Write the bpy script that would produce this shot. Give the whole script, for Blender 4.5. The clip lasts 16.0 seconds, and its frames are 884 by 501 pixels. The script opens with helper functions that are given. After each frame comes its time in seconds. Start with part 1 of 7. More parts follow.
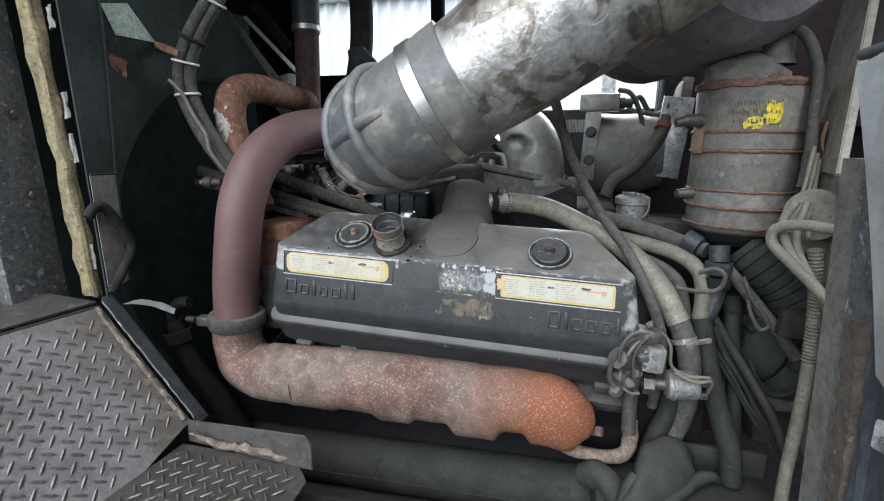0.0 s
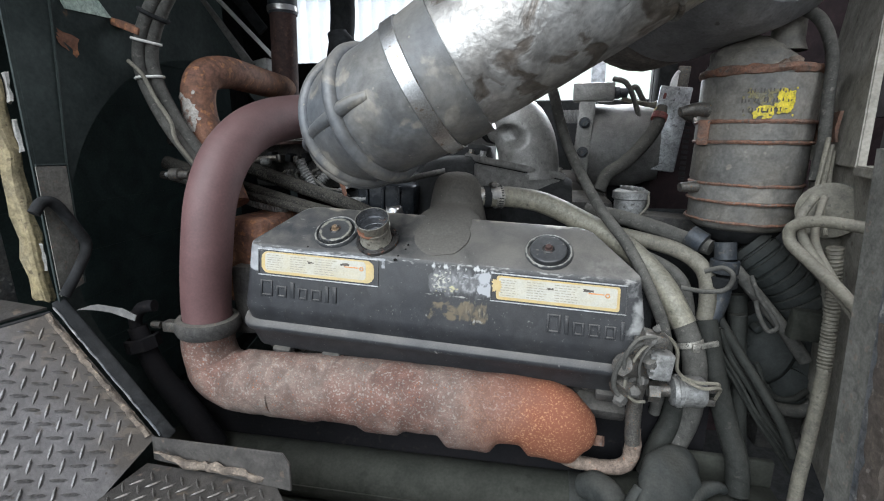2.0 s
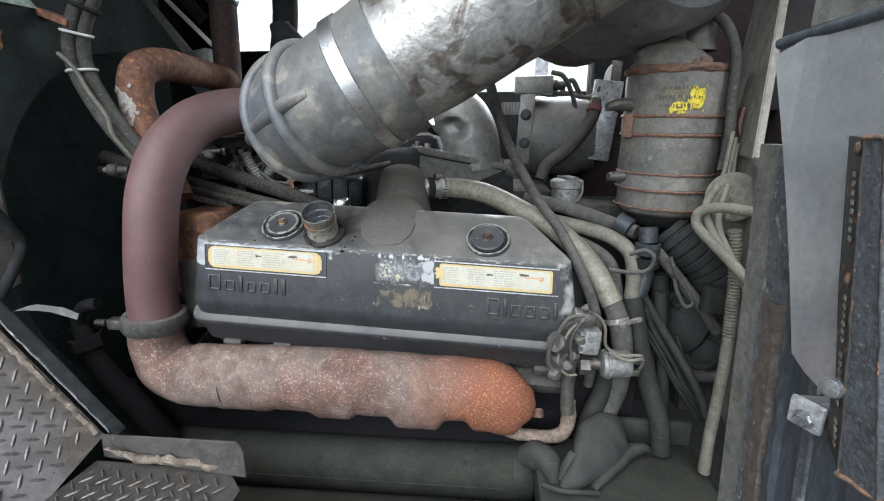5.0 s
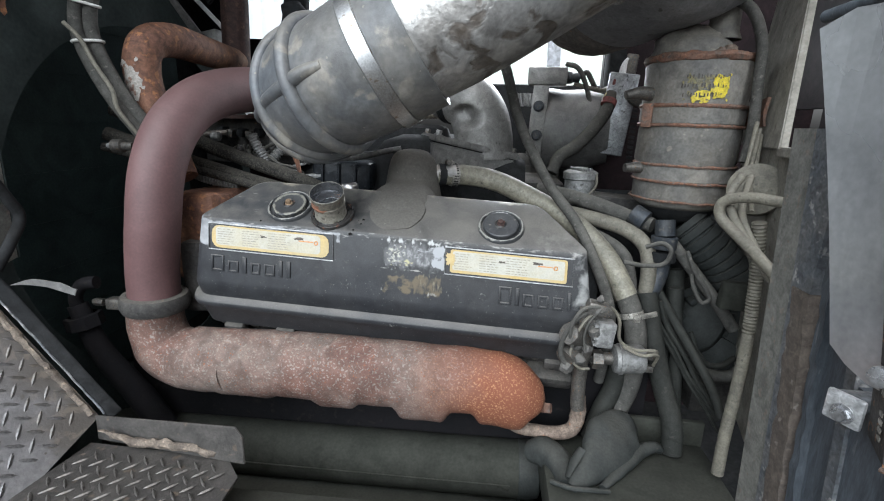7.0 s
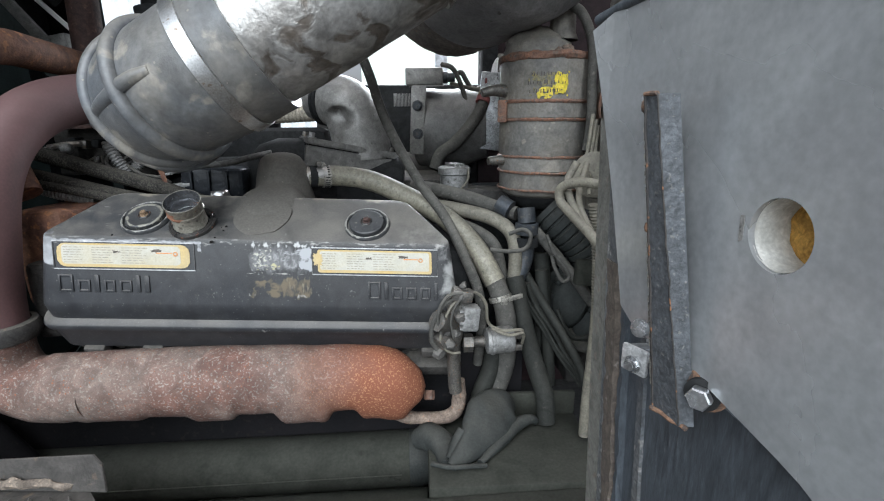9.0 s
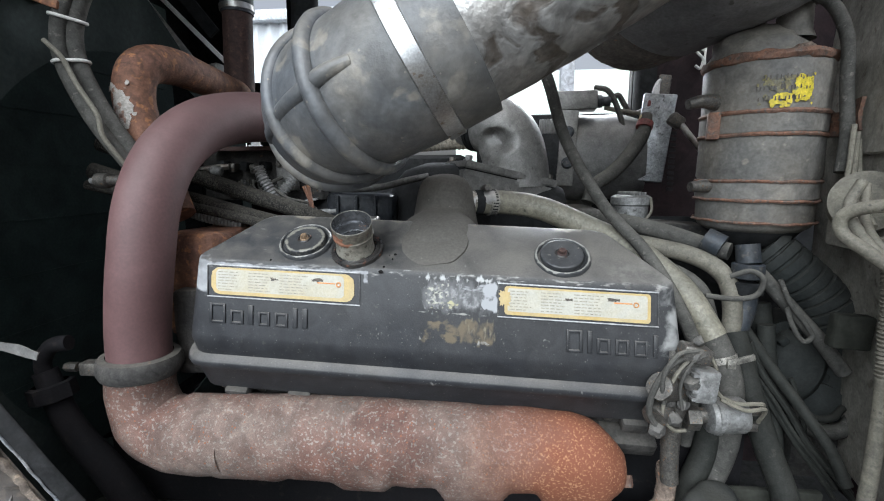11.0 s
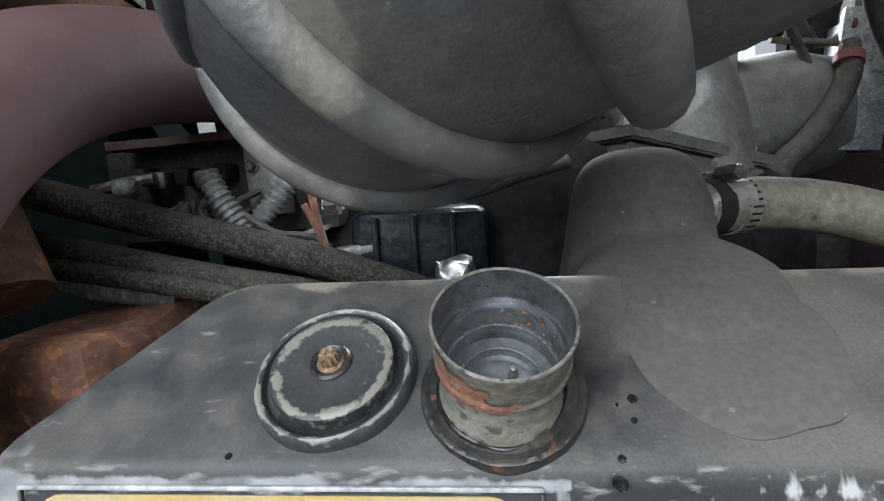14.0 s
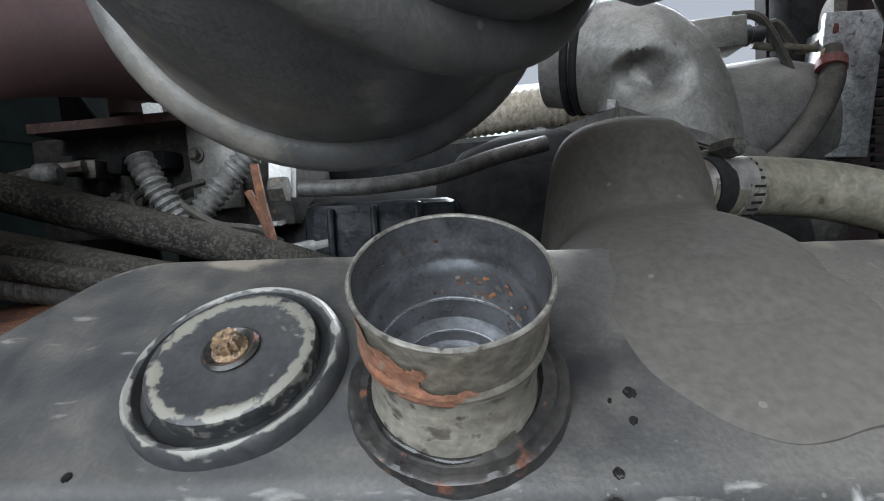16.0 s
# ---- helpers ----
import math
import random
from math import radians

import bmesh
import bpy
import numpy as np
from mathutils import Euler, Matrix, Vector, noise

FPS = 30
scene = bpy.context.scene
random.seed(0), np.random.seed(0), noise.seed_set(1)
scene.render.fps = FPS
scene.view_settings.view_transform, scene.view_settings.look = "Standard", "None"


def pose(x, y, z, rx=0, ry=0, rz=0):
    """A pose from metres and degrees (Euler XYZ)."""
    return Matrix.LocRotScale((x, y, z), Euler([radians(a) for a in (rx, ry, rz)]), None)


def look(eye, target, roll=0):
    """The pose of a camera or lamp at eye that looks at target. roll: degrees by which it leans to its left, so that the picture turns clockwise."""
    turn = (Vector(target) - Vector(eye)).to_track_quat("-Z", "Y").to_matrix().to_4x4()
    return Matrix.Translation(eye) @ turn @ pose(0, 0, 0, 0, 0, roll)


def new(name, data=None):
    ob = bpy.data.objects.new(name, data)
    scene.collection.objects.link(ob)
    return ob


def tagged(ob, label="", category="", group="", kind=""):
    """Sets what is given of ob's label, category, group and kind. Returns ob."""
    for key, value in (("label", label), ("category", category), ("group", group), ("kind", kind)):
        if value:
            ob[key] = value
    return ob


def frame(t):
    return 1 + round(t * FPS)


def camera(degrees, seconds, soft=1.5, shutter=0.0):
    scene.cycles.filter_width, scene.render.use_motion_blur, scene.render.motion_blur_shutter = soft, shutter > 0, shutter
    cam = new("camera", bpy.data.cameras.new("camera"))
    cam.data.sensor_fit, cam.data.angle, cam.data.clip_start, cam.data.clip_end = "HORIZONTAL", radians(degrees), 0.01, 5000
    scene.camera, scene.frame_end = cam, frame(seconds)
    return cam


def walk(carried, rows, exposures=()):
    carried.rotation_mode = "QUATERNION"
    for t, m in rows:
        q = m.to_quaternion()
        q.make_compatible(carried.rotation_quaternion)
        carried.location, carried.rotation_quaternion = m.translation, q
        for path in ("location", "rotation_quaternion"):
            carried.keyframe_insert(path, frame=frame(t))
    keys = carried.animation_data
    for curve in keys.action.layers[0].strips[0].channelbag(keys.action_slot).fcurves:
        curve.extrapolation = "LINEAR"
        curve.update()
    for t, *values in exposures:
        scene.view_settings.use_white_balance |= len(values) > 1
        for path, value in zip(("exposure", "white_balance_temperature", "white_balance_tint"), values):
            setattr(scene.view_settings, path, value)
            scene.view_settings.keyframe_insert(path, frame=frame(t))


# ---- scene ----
cam = camera(86.5, 16.0, soft=1.1)
PATH = [
    (0, (0.0079, 0.0234, 1.3100), (-0.4429, 1.9185, 0.8590), -0.2),
    (0.5, (0.0152, 0.0364, 1.3070), (-0.4285, 1.9270, 0.8270), -0.6),
    (1, (0.0205, 0.0489, 1.2990), (-0.4130, 1.9357, 0.8000), -0.8),
    (1.5, (0.0136, 0.0565, 1.3070), (-0.4094, 1.9468, 0.8080), -0.6),
    (2, (-0.0193, 0.0838, 1.3030), (-0.3956, 1.9890, 0.8260), 0.1),
    (2.5, (-0.0459, 0.0345, 1.3120), (-0.3169, 1.9640, 0.8610), 0.3),
    (3, (-0.0642, -0.0466, 1.3170), (-0.2134, 1.8935, 0.8570), 0.0),
    (3.2, (-0.0611, -0.0510, 1.3210), (-0.1920, 1.8851, 0.8390), -0.1),
    (5.3, (0.0120, 0.0592, 1.3130), (-0.2047, 1.9756, 0.7840), -0.0),
    (5.5, (0.0088, 0.0595, 1.3030), (-0.2174, 1.9819, 0.7990), 0.1),
    (6, (0.0163, 0.0715, 1.3160), (-0.2051, 1.9909, 0.7990), 0.6),
    (6.5, (0.0216, 0.0799, 1.2990), (-0.2043, 1.9962, 0.7730), 1.2),
    (7, (-0.0095, 0.0676, 1.2850), (-0.2115, 1.9874, 0.7610), 1.6),
    (7.5, (-0.0213, 0.0433, 1.2910), (-0.1254, 1.9744, 0.7810), 1.4),
    (8, (0.0664, 0.0369, 1.3000), (0.1944, 1.9630, 0.7780), 0.8),
    (8.2, (0.0931, 0.0502, 1.3020), (0.2632, 1.9717, 0.7770), 0.6),
    (10.3, (0.0604, 0.0406, 1.2460), (-0.0410, 1.9867, 0.7940), -1.0),
    (10.5, (0.0076, 0.0736, 1.2490), (-0.1128, 2.0225, 0.8170), -0.4),
    (11, (-0.0932, 0.1858, 1.2360), (-0.2871, 2.1505, 0.9140), -0.3),
    (11.5, (-0.1467, 0.2042, 1.2540), (-0.3714, 2.1732, 0.9850), -1.6),
    (12, (-0.1968, 0.2477, 1.258), (-0.4516, 2.2174, 1.024), -2.4),
    (12.5, (-0.242, 0.397, 1.241), (-0.542, 2.361, 1.007), -3.7),
    (13, (-0.259, 0.502, 1.222), (-0.534, 2.466, 0.962), -4.8),
    (13.5, (-0.279, 0.569, 1.226), (-0.494, 2.535, 0.931), -5.1),
    (14, (-0.279, 0.62, 1.225), (-0.44, 2.592, 0.932), -5.0),
    (14.5, (-0.277, 0.645, 1.212), (-0.402, 2.622, 0.933), -4.9),
    (15, (-0.274, 0.654, 1.199), (-0.378, 2.637, 0.962), -4.7),
    (15.5, (-0.268, 0.658, 1.193), (-0.36, 2.646, 0.997), -4.6),
    (16, (-0.269, 0.666, 1.19), (-0.355, 2.656, 1.009), -4.6),
]
GAIN = [(0, 0.632), (1.5, 0.614), (3, 0.667), (5.5, 0.784), (6.5, 0.766), (7, 0.703), (8, 0.659), (10.5, 0.634), (11.5, 0.727), (12, 0.693), (12.5, 0.534), (13, 0.584), (13.5, 0.752), (14, 0.624), (15, 0.624), (16, 0.661)]
walk(cam, [(t, look(eye, target, roll)) for t, eye, target, roll in PATH], [(t, g, 6170, 10) for t, g in GAIN])

# ---- light ----
world = bpy.data.worlds.new("overcast_sky")
scene.world = world
world.use_nodes = True
wn = world.node_tree.nodes
sky = wn.new("ShaderNodeTexSky")
sky.sky_type = "NISHITA"
sky.sun_disc = False
sky.sun_elevation = radians(72)
sky.sun_rotation = radians(160)
sky.air_density, sky.dust_density, sky.ozone_density = 1.0, 5.0, 1.0
wn["Background"].inputs["Strength"].default_value = 0.105
grey = wn.new("ShaderNodeHueSaturation")
grey.inputs["Saturation"].default_value = 0.3
world.node_tree.links.new(sky.outputs["Color"], grey.inputs["Color"])
world.node_tree.links.new(grey.outputs["Color"], wn["Background"].inputs["Color"])

sun = new("sun", bpy.data.lights.new("sun", "SUN"))
sun.data.energy, sun.data.angle, sun.data.color = 3.2, radians(60), (0.92, 0.98, 1.0)
sun.matrix_world = look((-1.2, -3.6, 4.0), (0, 0.9, 1.0))

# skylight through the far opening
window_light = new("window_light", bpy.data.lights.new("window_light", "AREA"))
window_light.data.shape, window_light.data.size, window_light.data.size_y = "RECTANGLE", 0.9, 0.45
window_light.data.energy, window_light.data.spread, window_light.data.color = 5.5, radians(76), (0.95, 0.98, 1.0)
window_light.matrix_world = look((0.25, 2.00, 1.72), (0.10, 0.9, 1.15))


# ---- materials ----
def link(nt, a, b):
    nt.links.new(a, b)


def mat(name, base, second=None, third=None, dust=None, s1=14.0, s2=90.0, a1=0.5, a2=0.62, rough=0.6, metal=0.0,
        bump=0.25, bscale=220.0, stretch=(1, 1, 1), sheen=0.12, dustlevel=0.5, pits=0.0, grade=None, grime=0.38, specks=None, scratch=None, warp=0.2, grain=0.11):
    """A worn surface: base and second colour in large blotches, third in small specks, dust on what looks up."""
    m = bpy.data.materials.new(name)
    m.use_nodes = True
    nt = m.node_tree
    nodes = nt.nodes
    bs = nodes["Principled BSDF"]
    tc = nodes.new("ShaderNodeTexCoord")
    mp = nodes.new("ShaderNodeMapping")
    mp.inputs["Scale"].default_value = stretch
    link(nt, tc.outputs["Object"], mp.inputs["Vector"])

    def noise_of(scale, detail=6.0, dist=0.4):
        n = nodes.new("ShaderNodeTexNoise")
        n.inputs["Scale"].default_value, n.inputs["Detail"].default_value = scale, detail
        n.inputs["Distortion"].default_value = dist
        link(nt, mp.outputs["Vector"], n.inputs["Vector"])
        return n.outputs["Fac"]

    def ramp(fac, lo, hi):
        r = nodes.new("ShaderNodeMapRange")
        r.inputs["From Min"].default_value, r.inputs["From Max"].default_value = lo, hi
        link(nt, fac, r.inputs["Value"])
        return r.outputs["Result"]

    def mix(fac, a, b):
        x = nodes.new("ShaderNodeMix")
        x.data_type = "RGBA"
        for sock, v in ((x.inputs["Factor"], fac), (x.inputs["A"], a), (x.inputs["B"], b)):
            if isinstance(v, tuple):
                sock.default_value = (*v, 1)
            elif isinstance(v, float):
                sock.default_value = v
            else:
                link(nt, v, sock)
        return x.outputs["Result"]

    big, small = noise_of(s1), noise_of(s2, 5.0, warp)
    second = second or tuple(c * 0.7 for c in base)
    col = mix(ramp(big, a1 - 0.14, a1 + 0.14), base, second)
    if third:
        col = mix(ramp(small, a2, a2 + 0.06), col, third)
    fine = noise_of(s2 * 3.5, 3.0, 0.0)
    col = mix(ramp(fine, 0.25, 0.9), col, mix(0.22, col, tuple(min(1.0, c * 2.2) for c in base)))
    gr = nodes.new("ShaderNodeMix")
    gr.data_type, gr.blend_type = "RGBA", "MULTIPLY"
    gr.inputs["Factor"].default_value = 1.0
    link(nt, col, gr.inputs["A"])
    cr = nodes.new("ShaderNodeCombineColor")
    gv = nodes.new("ShaderNodeMapRange")
    gv.inputs["From Min"].default_value, gv.inputs["From Max"].default_value = 0.32, 0.68
    gv.inputs["To Min"].default_value, gv.inputs["To Max"].default_value = 1 - grime, 1 + grime * 0.7
    link(nt, noise_of(s1 * 4.3, 8.0, 0.8), gv.inputs["Value"])
    for ch in ("Red", "Green", "Blue"):
        link(nt, gv.outputs["Result"], cr.inputs[ch])
    link(nt, cr.outputs["Color"], gr.inputs["B"])
    col = gr.outputs["Result"]
    if dust:
        geo = nodes.new("ShaderNodeNewGeometry")
        sep = nodes.new("ShaderNodeSeparateXYZ")
        link(nt, geo.outputs["Normal"], sep.inputs["Vector"])
        mul = nodes.new("ShaderNodeMath")
        mul.operation = "MULTIPLY"
        link(nt, ramp(sep.outputs["Z"], 0.15, 0.9), mul.inputs[0])
        link(nt, ramp(noise_of(s1 * 1.7), 0.72 - dustlevel, 1.05 - dustlevel * 0.6), mul.inputs[1])
        col = mix(mul.outputs[0], col, dust)
    gx = nodes.new("ShaderNodeMix")
    gx.data_type, gx.blend_type = "RGBA", "MULTIPLY"
    gx.inputs["Factor"].default_value = 1.0
    link(nt, col, gx.inputs["A"])
    gm = nodes.new("ShaderNodeMapRange")
    gm.inputs["From Min"].default_value, gm.inputs["From Max"].default_value = 0.34, 0.66
    gm.inputs["To Min"].default_value, gm.inputs["To Max"].default_value = 1 - grain, 1 + grain
    link(nt, noise_of(max(160.0, s2 * 4.0), 3.0, 0.0), gm.inputs["Value"])
    gc = nodes.new("ShaderNodeCombineColor")
    for ch in ("Red", "Green", "Blue"):
        link(nt, gm.outputs["Result"], gc.inputs[ch])
    link(nt, gc.outputs["Color"], gx.inputs["B"])
    col = gx.outputs["Result"]
    if specks:
        # (colour, cells a metre, share): crumbs of one colour strewn over it
        vo = nodes.new("ShaderNodeTexVoronoi")
        vo.inputs["Scale"].default_value = specks[1]
        link(nt, mp.outputs["Vector"], vo.inputs["Vector"])
        pick = nodes.new("ShaderNodeSeparateColor")
        link(nt, vo.outputs["Color"], pick.inputs["Color"])
        size = nodes.new("ShaderNodeMath")
        size.operation = "MULTIPLY_ADD"
        link(nt, ramp(pick.outputs["Red"], 1 - specks[2], 1.0), size.inputs[0])
        size.inputs[1].default_value, size.inputs[2].default_value = 0.34, 0.0
        less = nodes.new("ShaderNodeMath")
        less.operation = "LESS_THAN"
        link(nt, vo.outputs["Distance"], less.inputs[0])
        link(nt, size.outputs[0], less.inputs[1])
        col = mix(less.outputs[0], col, specks[0])
    if scratch:
        # (colour, scale): broken hairlines
        band = nodes.new("ShaderNodeMath")
        band.operation = "SUBTRACT"
        link(nt, noise_of(scratch[1], 2.0, 0.0), band.inputs[0])
        band.inputs[1].default_value = 0.5
        ab = nodes.new("ShaderNodeMath")
        ab.operation = "ABSOLUTE"
        link(nt, band.outputs[0], ab.inputs[0])
        br = nodes.new("ShaderNodeMath")
        br.operation = "MULTIPLY"
        link(nt, ramp(ab.outputs[0], 0.006, 0.0), br.inputs[0])
        link(nt, ramp(noise_of(scratch[1] * 2.3, 3.0, 0.0), 0.52, 0.60), br.inputs[1])
        col = mix(br.outputs[0], col, scratch[0])
    if grade:
        # the heat-scaled end: (from x, to x, colour, speck colour) along the thing
        xyz = nodes.new("ShaderNodeSeparateXYZ")
        link(nt, tc.outputs["Object"], xyz.inputs["Vector"])
        sway = nodes.new("ShaderNodeMath")
        sway.operation = "MULTIPLY_ADD"
        link(nt, big, sway.inputs[0])
        sway.inputs[1].default_value = 0.22
        link(nt, xyz.outputs[grade[4] if len(grade) > 4 else "X"], sway.inputs[2])
        hot = mix(ramp(noise_of(s2 * 1.3, 4.0), 0.55, 0.63), grade[2], grade[3])
        col = mix(ramp(sway.outputs[0], grade[0] + 0.11, grade[1] + 0.11), col, hot)
    link(nt, col, bs.inputs["Base Color"])
    rr = nodes.new("ShaderNodeMapRange")
    rr.inputs["To Min"].default_value, rr.inputs["To Max"].default_value = max(0.05, rough - sheen), min(1.0, rough + sheen)
    link(nt, big, rr.inputs["Value"])
    link(nt, rr.outputs["Result"], bs.inputs["Roughness"])
    bs.inputs["Metallic"].default_value = metal
    if bump:
        bp = nodes.new("ShaderNodeBump")
        bp.inputs["Strength"].default_value, bp.inputs["Distance"].default_value = bump, 0.002
        h = noise_of(bscale, 6.0, 0.0)
        if pits:
            ad = nodes.new("ShaderNodeMath")
            ad.operation = "MULTIPLY_ADD"
            link(nt, ramp(small, a2 - 0.04, a2 + 0.08), ad.inputs[0])
            ad.inputs[1].default_value = -pits
            link(nt, h, ad.inputs[2])
            h = ad.outputs[0]
        link(nt, h, bp.inputs["Height"])
        link(nt, bp.outputs["Normal"], bs.inputs["Normal"])
    return m


DUST = (0.165, 0.156, 0.142)
M_cover = mat("grimy_black_enamel", (0.025, 0.026, 0.029), (0.034, 0.034, 0.035), (0.052, 0.050, 0.047), (0.150, 0.139, 0.124), s1=9, s2=150, a2=0.66, rough=0.42, bump=0.11, bscale=600, dustlevel=0.66, grime=0.24, specks=((0.13, 0.126, 0.117), 430, 0.09), grain=0.13)
M_breather = mat("dusty_brown_black_casting", (0.094, 0.088, 0.079), (0.104, 0.096, 0.085), (0.118, 0.108, 0.095), (0.118, 0.109, 0.097), s1=9, s2=70, a2=0.66, rough=0.78, bump=0.08, bscale=420, dustlevel=0.66, grime=0.18, specks=((0.17, 0.158, 0.14), 240, 0.05), grain=0.10)
M_disc = mat("oily_black_cap", (0.035, 0.036, 0.038), (0.05, 0.05, 0.05), (0.20, 0.19, 0.16), s1=30, s2=110, a2=0.66, rough=0.42, bump=0.12, bscale=300, grime=0.2)
M_oilspot = mat("wet_black_oil", (0.012, 0.012, 0.012), (0.018, 0.017, 0.016), s1=60, rough=0.18, bump=0.1)
M_framebare = mat("scraped_bare_frame", (0.40, 0.40, 0.405), (0.33, 0.325, 0.32), (0.05, 0.05, 0.05), s1=30, s2=60, a2=0.64, rough=0.5, metal=0.1, bump=0.05)
M_frameworn = mat("chipped_black_frame", (0.045, 0.045, 0.046), (0.08, 0.079, 0.077), (0.24, 0.235, 0.22), s1=30, s2=90, a2=0.60, rough=0.5, metal=0.1)
M_worn = mat("worn_bare_aluminium", (0.30, 0.29, 0.275), (0.16, 0.155, 0.145), (0.06, 0.06, 0.06), s1=45, s2=140, a1=0.52, a2=0.55, rough=0.5, metal=0.35)
M_rim = mat("worn_bare_steel", (0.36, 0.34, 0.30), (0.10, 0.095, 0.085), (0.05, 0.045, 0.04), s1=60, s2=220, a1=0.55, a2=0.6, rough=0.45, metal=0.5)
M_neck = mat("dirty_plated_steel", (0.36, 0.34, 0.285), (0.22, 0.20, 0.165), (0.070, 0.056, 0.044), s1=40, s2=120, a1=0.50, a2=0.555, rough=0.34, metal=0.2, bump=0.12, grime=0.2)
M_neckdark = mat("grimy_plated_steel", (0.24, 0.22, 0.18), (0.14, 0.127, 0.105), (0.20, 0.10, 0.06), s1=50, s2=130, a1=0.5, a2=0.64, rough=0.4, metal=0.4)
M_oil = mat("oily_dark_steel", (0.27, 0.275, 0.29), (0.11, 0.11, 0.112), (0.13, 0.10, 0.085), s1=70, s2=200, a2=0.68, rough=0.24, metal=0.7, bump=0.06, grime=0.12, specks=((0.20, 0.11, 0.08), 420, 0.08))
M_flange = mat("oily_rusted_flange", (0.024, 0.023, 0.023), (0.052, 0.048, 0.044), (0.17, 0.075, 0.048), s1=60, s2=130, a1=0.52, a2=0.60, rough=0.30, metal=0.2, bump=0.15, bscale=320, grime=0.25)
M_scab = mat("rust_scab", (0.25, 0.105, 0.058), (0.19, 0.10, 0.066), (0.20, 0.17, 0.13), s1=60, s2=170, a1=0.5, a2=0.62, rough=0.8, bump=0.5, bscale=300)
M_rust = mat("flaking_rusty_cast_iron", (0.113, 0.058, 0.044), (0.155, 0.124, 0.105), (0.193, 0.169, 0.149), s1=9, s2=260, a1=0.52, a2=0.56, rough=0.82, bump=0.5, bscale=170, specks=((0.19, 0.075, 0.040), 230, 0.30), grade=(0.08, 0.22, (0.18, 0.060, 0.030), (0.34, 0.165, 0.085)), grime=0.34, grain=0.24)
M_riser = mat("brown_primed_exhaust_steel", (0.112, 0.058, 0.057), (0.082, 0.043, 0.043), (0.062, 0.042, 0.041), (0.12, 0.082, 0.076), s1=5, s2=70, a2=0.78, rough=0.62, bump=0.05, bscale=160, dustlevel=0.3, grime=0.14, grain=0.03)
M_oldrust = mat("brown_rusted_pipe", (0.185, 0.085, 0.046), (0.115, 0.058, 0.044), (0.28, 0.125, 0.055), s1=16, s2=80, a2=0.58, rough=0.8, bump=0.4)
M_peel = mat("peeling_heat_paint", (0.33, 0.305, 0.275), (0.26, 0.22, 0.19), (0.17, 0.085, 0.055), s1=40, s2=90, a1=0.6, a2=0.56, rough=0.7, bump=0.3)
M_rubber = mat("dusty_black_rubber", (0.085, 0.091, 0.099), (0.167, 0.152, 0.129), (0.201, 0.184, 0.156), (0.207, 0.191, 0.163), s1=6.5, s2=26, a1=0.53, a2=0.61, rough=0.42, bump=0.2, bscale=420, dustlevel=0.5, grime=0.3, warp=0.3, specks=((0.20, 0.185, 0.16), 170, 0.07), scratch=((0.14, 0.132, 0.118), 4))
M_deepblack = mat("deep_black_rubber", (0.007, 0.007, 0.008), (0.010, 0.009, 0.010), (0.016, 0.014, 0.013), s1=14, s2=70, rough=0.9, bump=0.2, grime=0.1)
M_boot = mat("dark_perished_rubber", (0.026, 0.029, 0.028), (0.035, 0.037, 0.035), (0.050, 0.048, 0.043), (0.060, 0.059, 0.052), s1=14, s2=70, a2=0.68, rough=0.7, bump=0.3, grime=0.2)
M_ochre = mat("ochre_rusted_bolt", (0.26, 0.175, 0.10), (0.12, 0.075, 0.05), (0.045, 0.035, 0.03), s1=160, s2=420, a1=0.5, a2=0.55, rough=0.55, metal=0.2, bump=0.6, bscale=500)
M_bandgrime = mat("flaking_grimy_band", (0.17, 0.15, 0.132), (0.10, 0.09, 0.082), (0.24, 0.12, 0.07), s1=26, s2=90, a2=0.66, rough=0.7, bump=0.5)
M_clump = mat("dusty_oily_crust", (0.080, 0.076, 0.070), (0.046, 0.044, 0.041), (0.13, 0.115, 0.10), (0.14, 0.13, 0.115), s1=40, s2=140, a2=0.62, rough=0.7, bump=0.5)
M_scale = mat("beige_rust_scale", (0.21, 0.16, 0.125), (0.115, 0.085, 0.068), (0.25, 0.12, 0.07), s1=40, s2=120, a2=0.62, rough=0.85, bump=0.6)
M_brown = mat("brown_crumbled_seal", (0.105, 0.085, 0.068), (0.075, 0.062, 0.054), (0.17, 0.15, 0.135), s1=24, s2=90, a2=0.64, rough=0.8, bump=0.4)
M_bluepaint = mat("dark_blue_grey_paint", (0.065, 0.074, 0.085), (0.050, 0.058, 0.067), (0.112, 0.118, 0.123), s1=10, s2=60, a2=0.66, rough=0.5, bump=0.15, stretch=(3, 3, 0.6))
M_alu = mat("stained_aluminium_pipe", (0.42, 0.412, 0.40), (0.28, 0.255, 0.225), (0.135, 0.108, 0.084), s1=8, s2=20, a1=0.49, a2=0.54, rough=0.42, metal=0.6, bump=0.5, bscale=150, grime=0.38, warp=0.9, pits=0.9)
M_drum = mat("grey_painted_drum", (0.235, 0.232, 0.240), (0.18, 0.175, 0.175), (0.08, 0.074, 0.068), s1=9, s2=60, a2=0.64, rough=0.45, metal=0.25, bump=0.15, grime=0.22)
M_band = mat("stainless_band", (0.46, 0.46, 0.46), (0.32, 0.295, 0.26), (0.20, 0.14, 0.09), s1=24, s2=120, a1=0.54, a2=0.62, rough=0.40, metal=0.95, bump=0.05, grime=0.1)
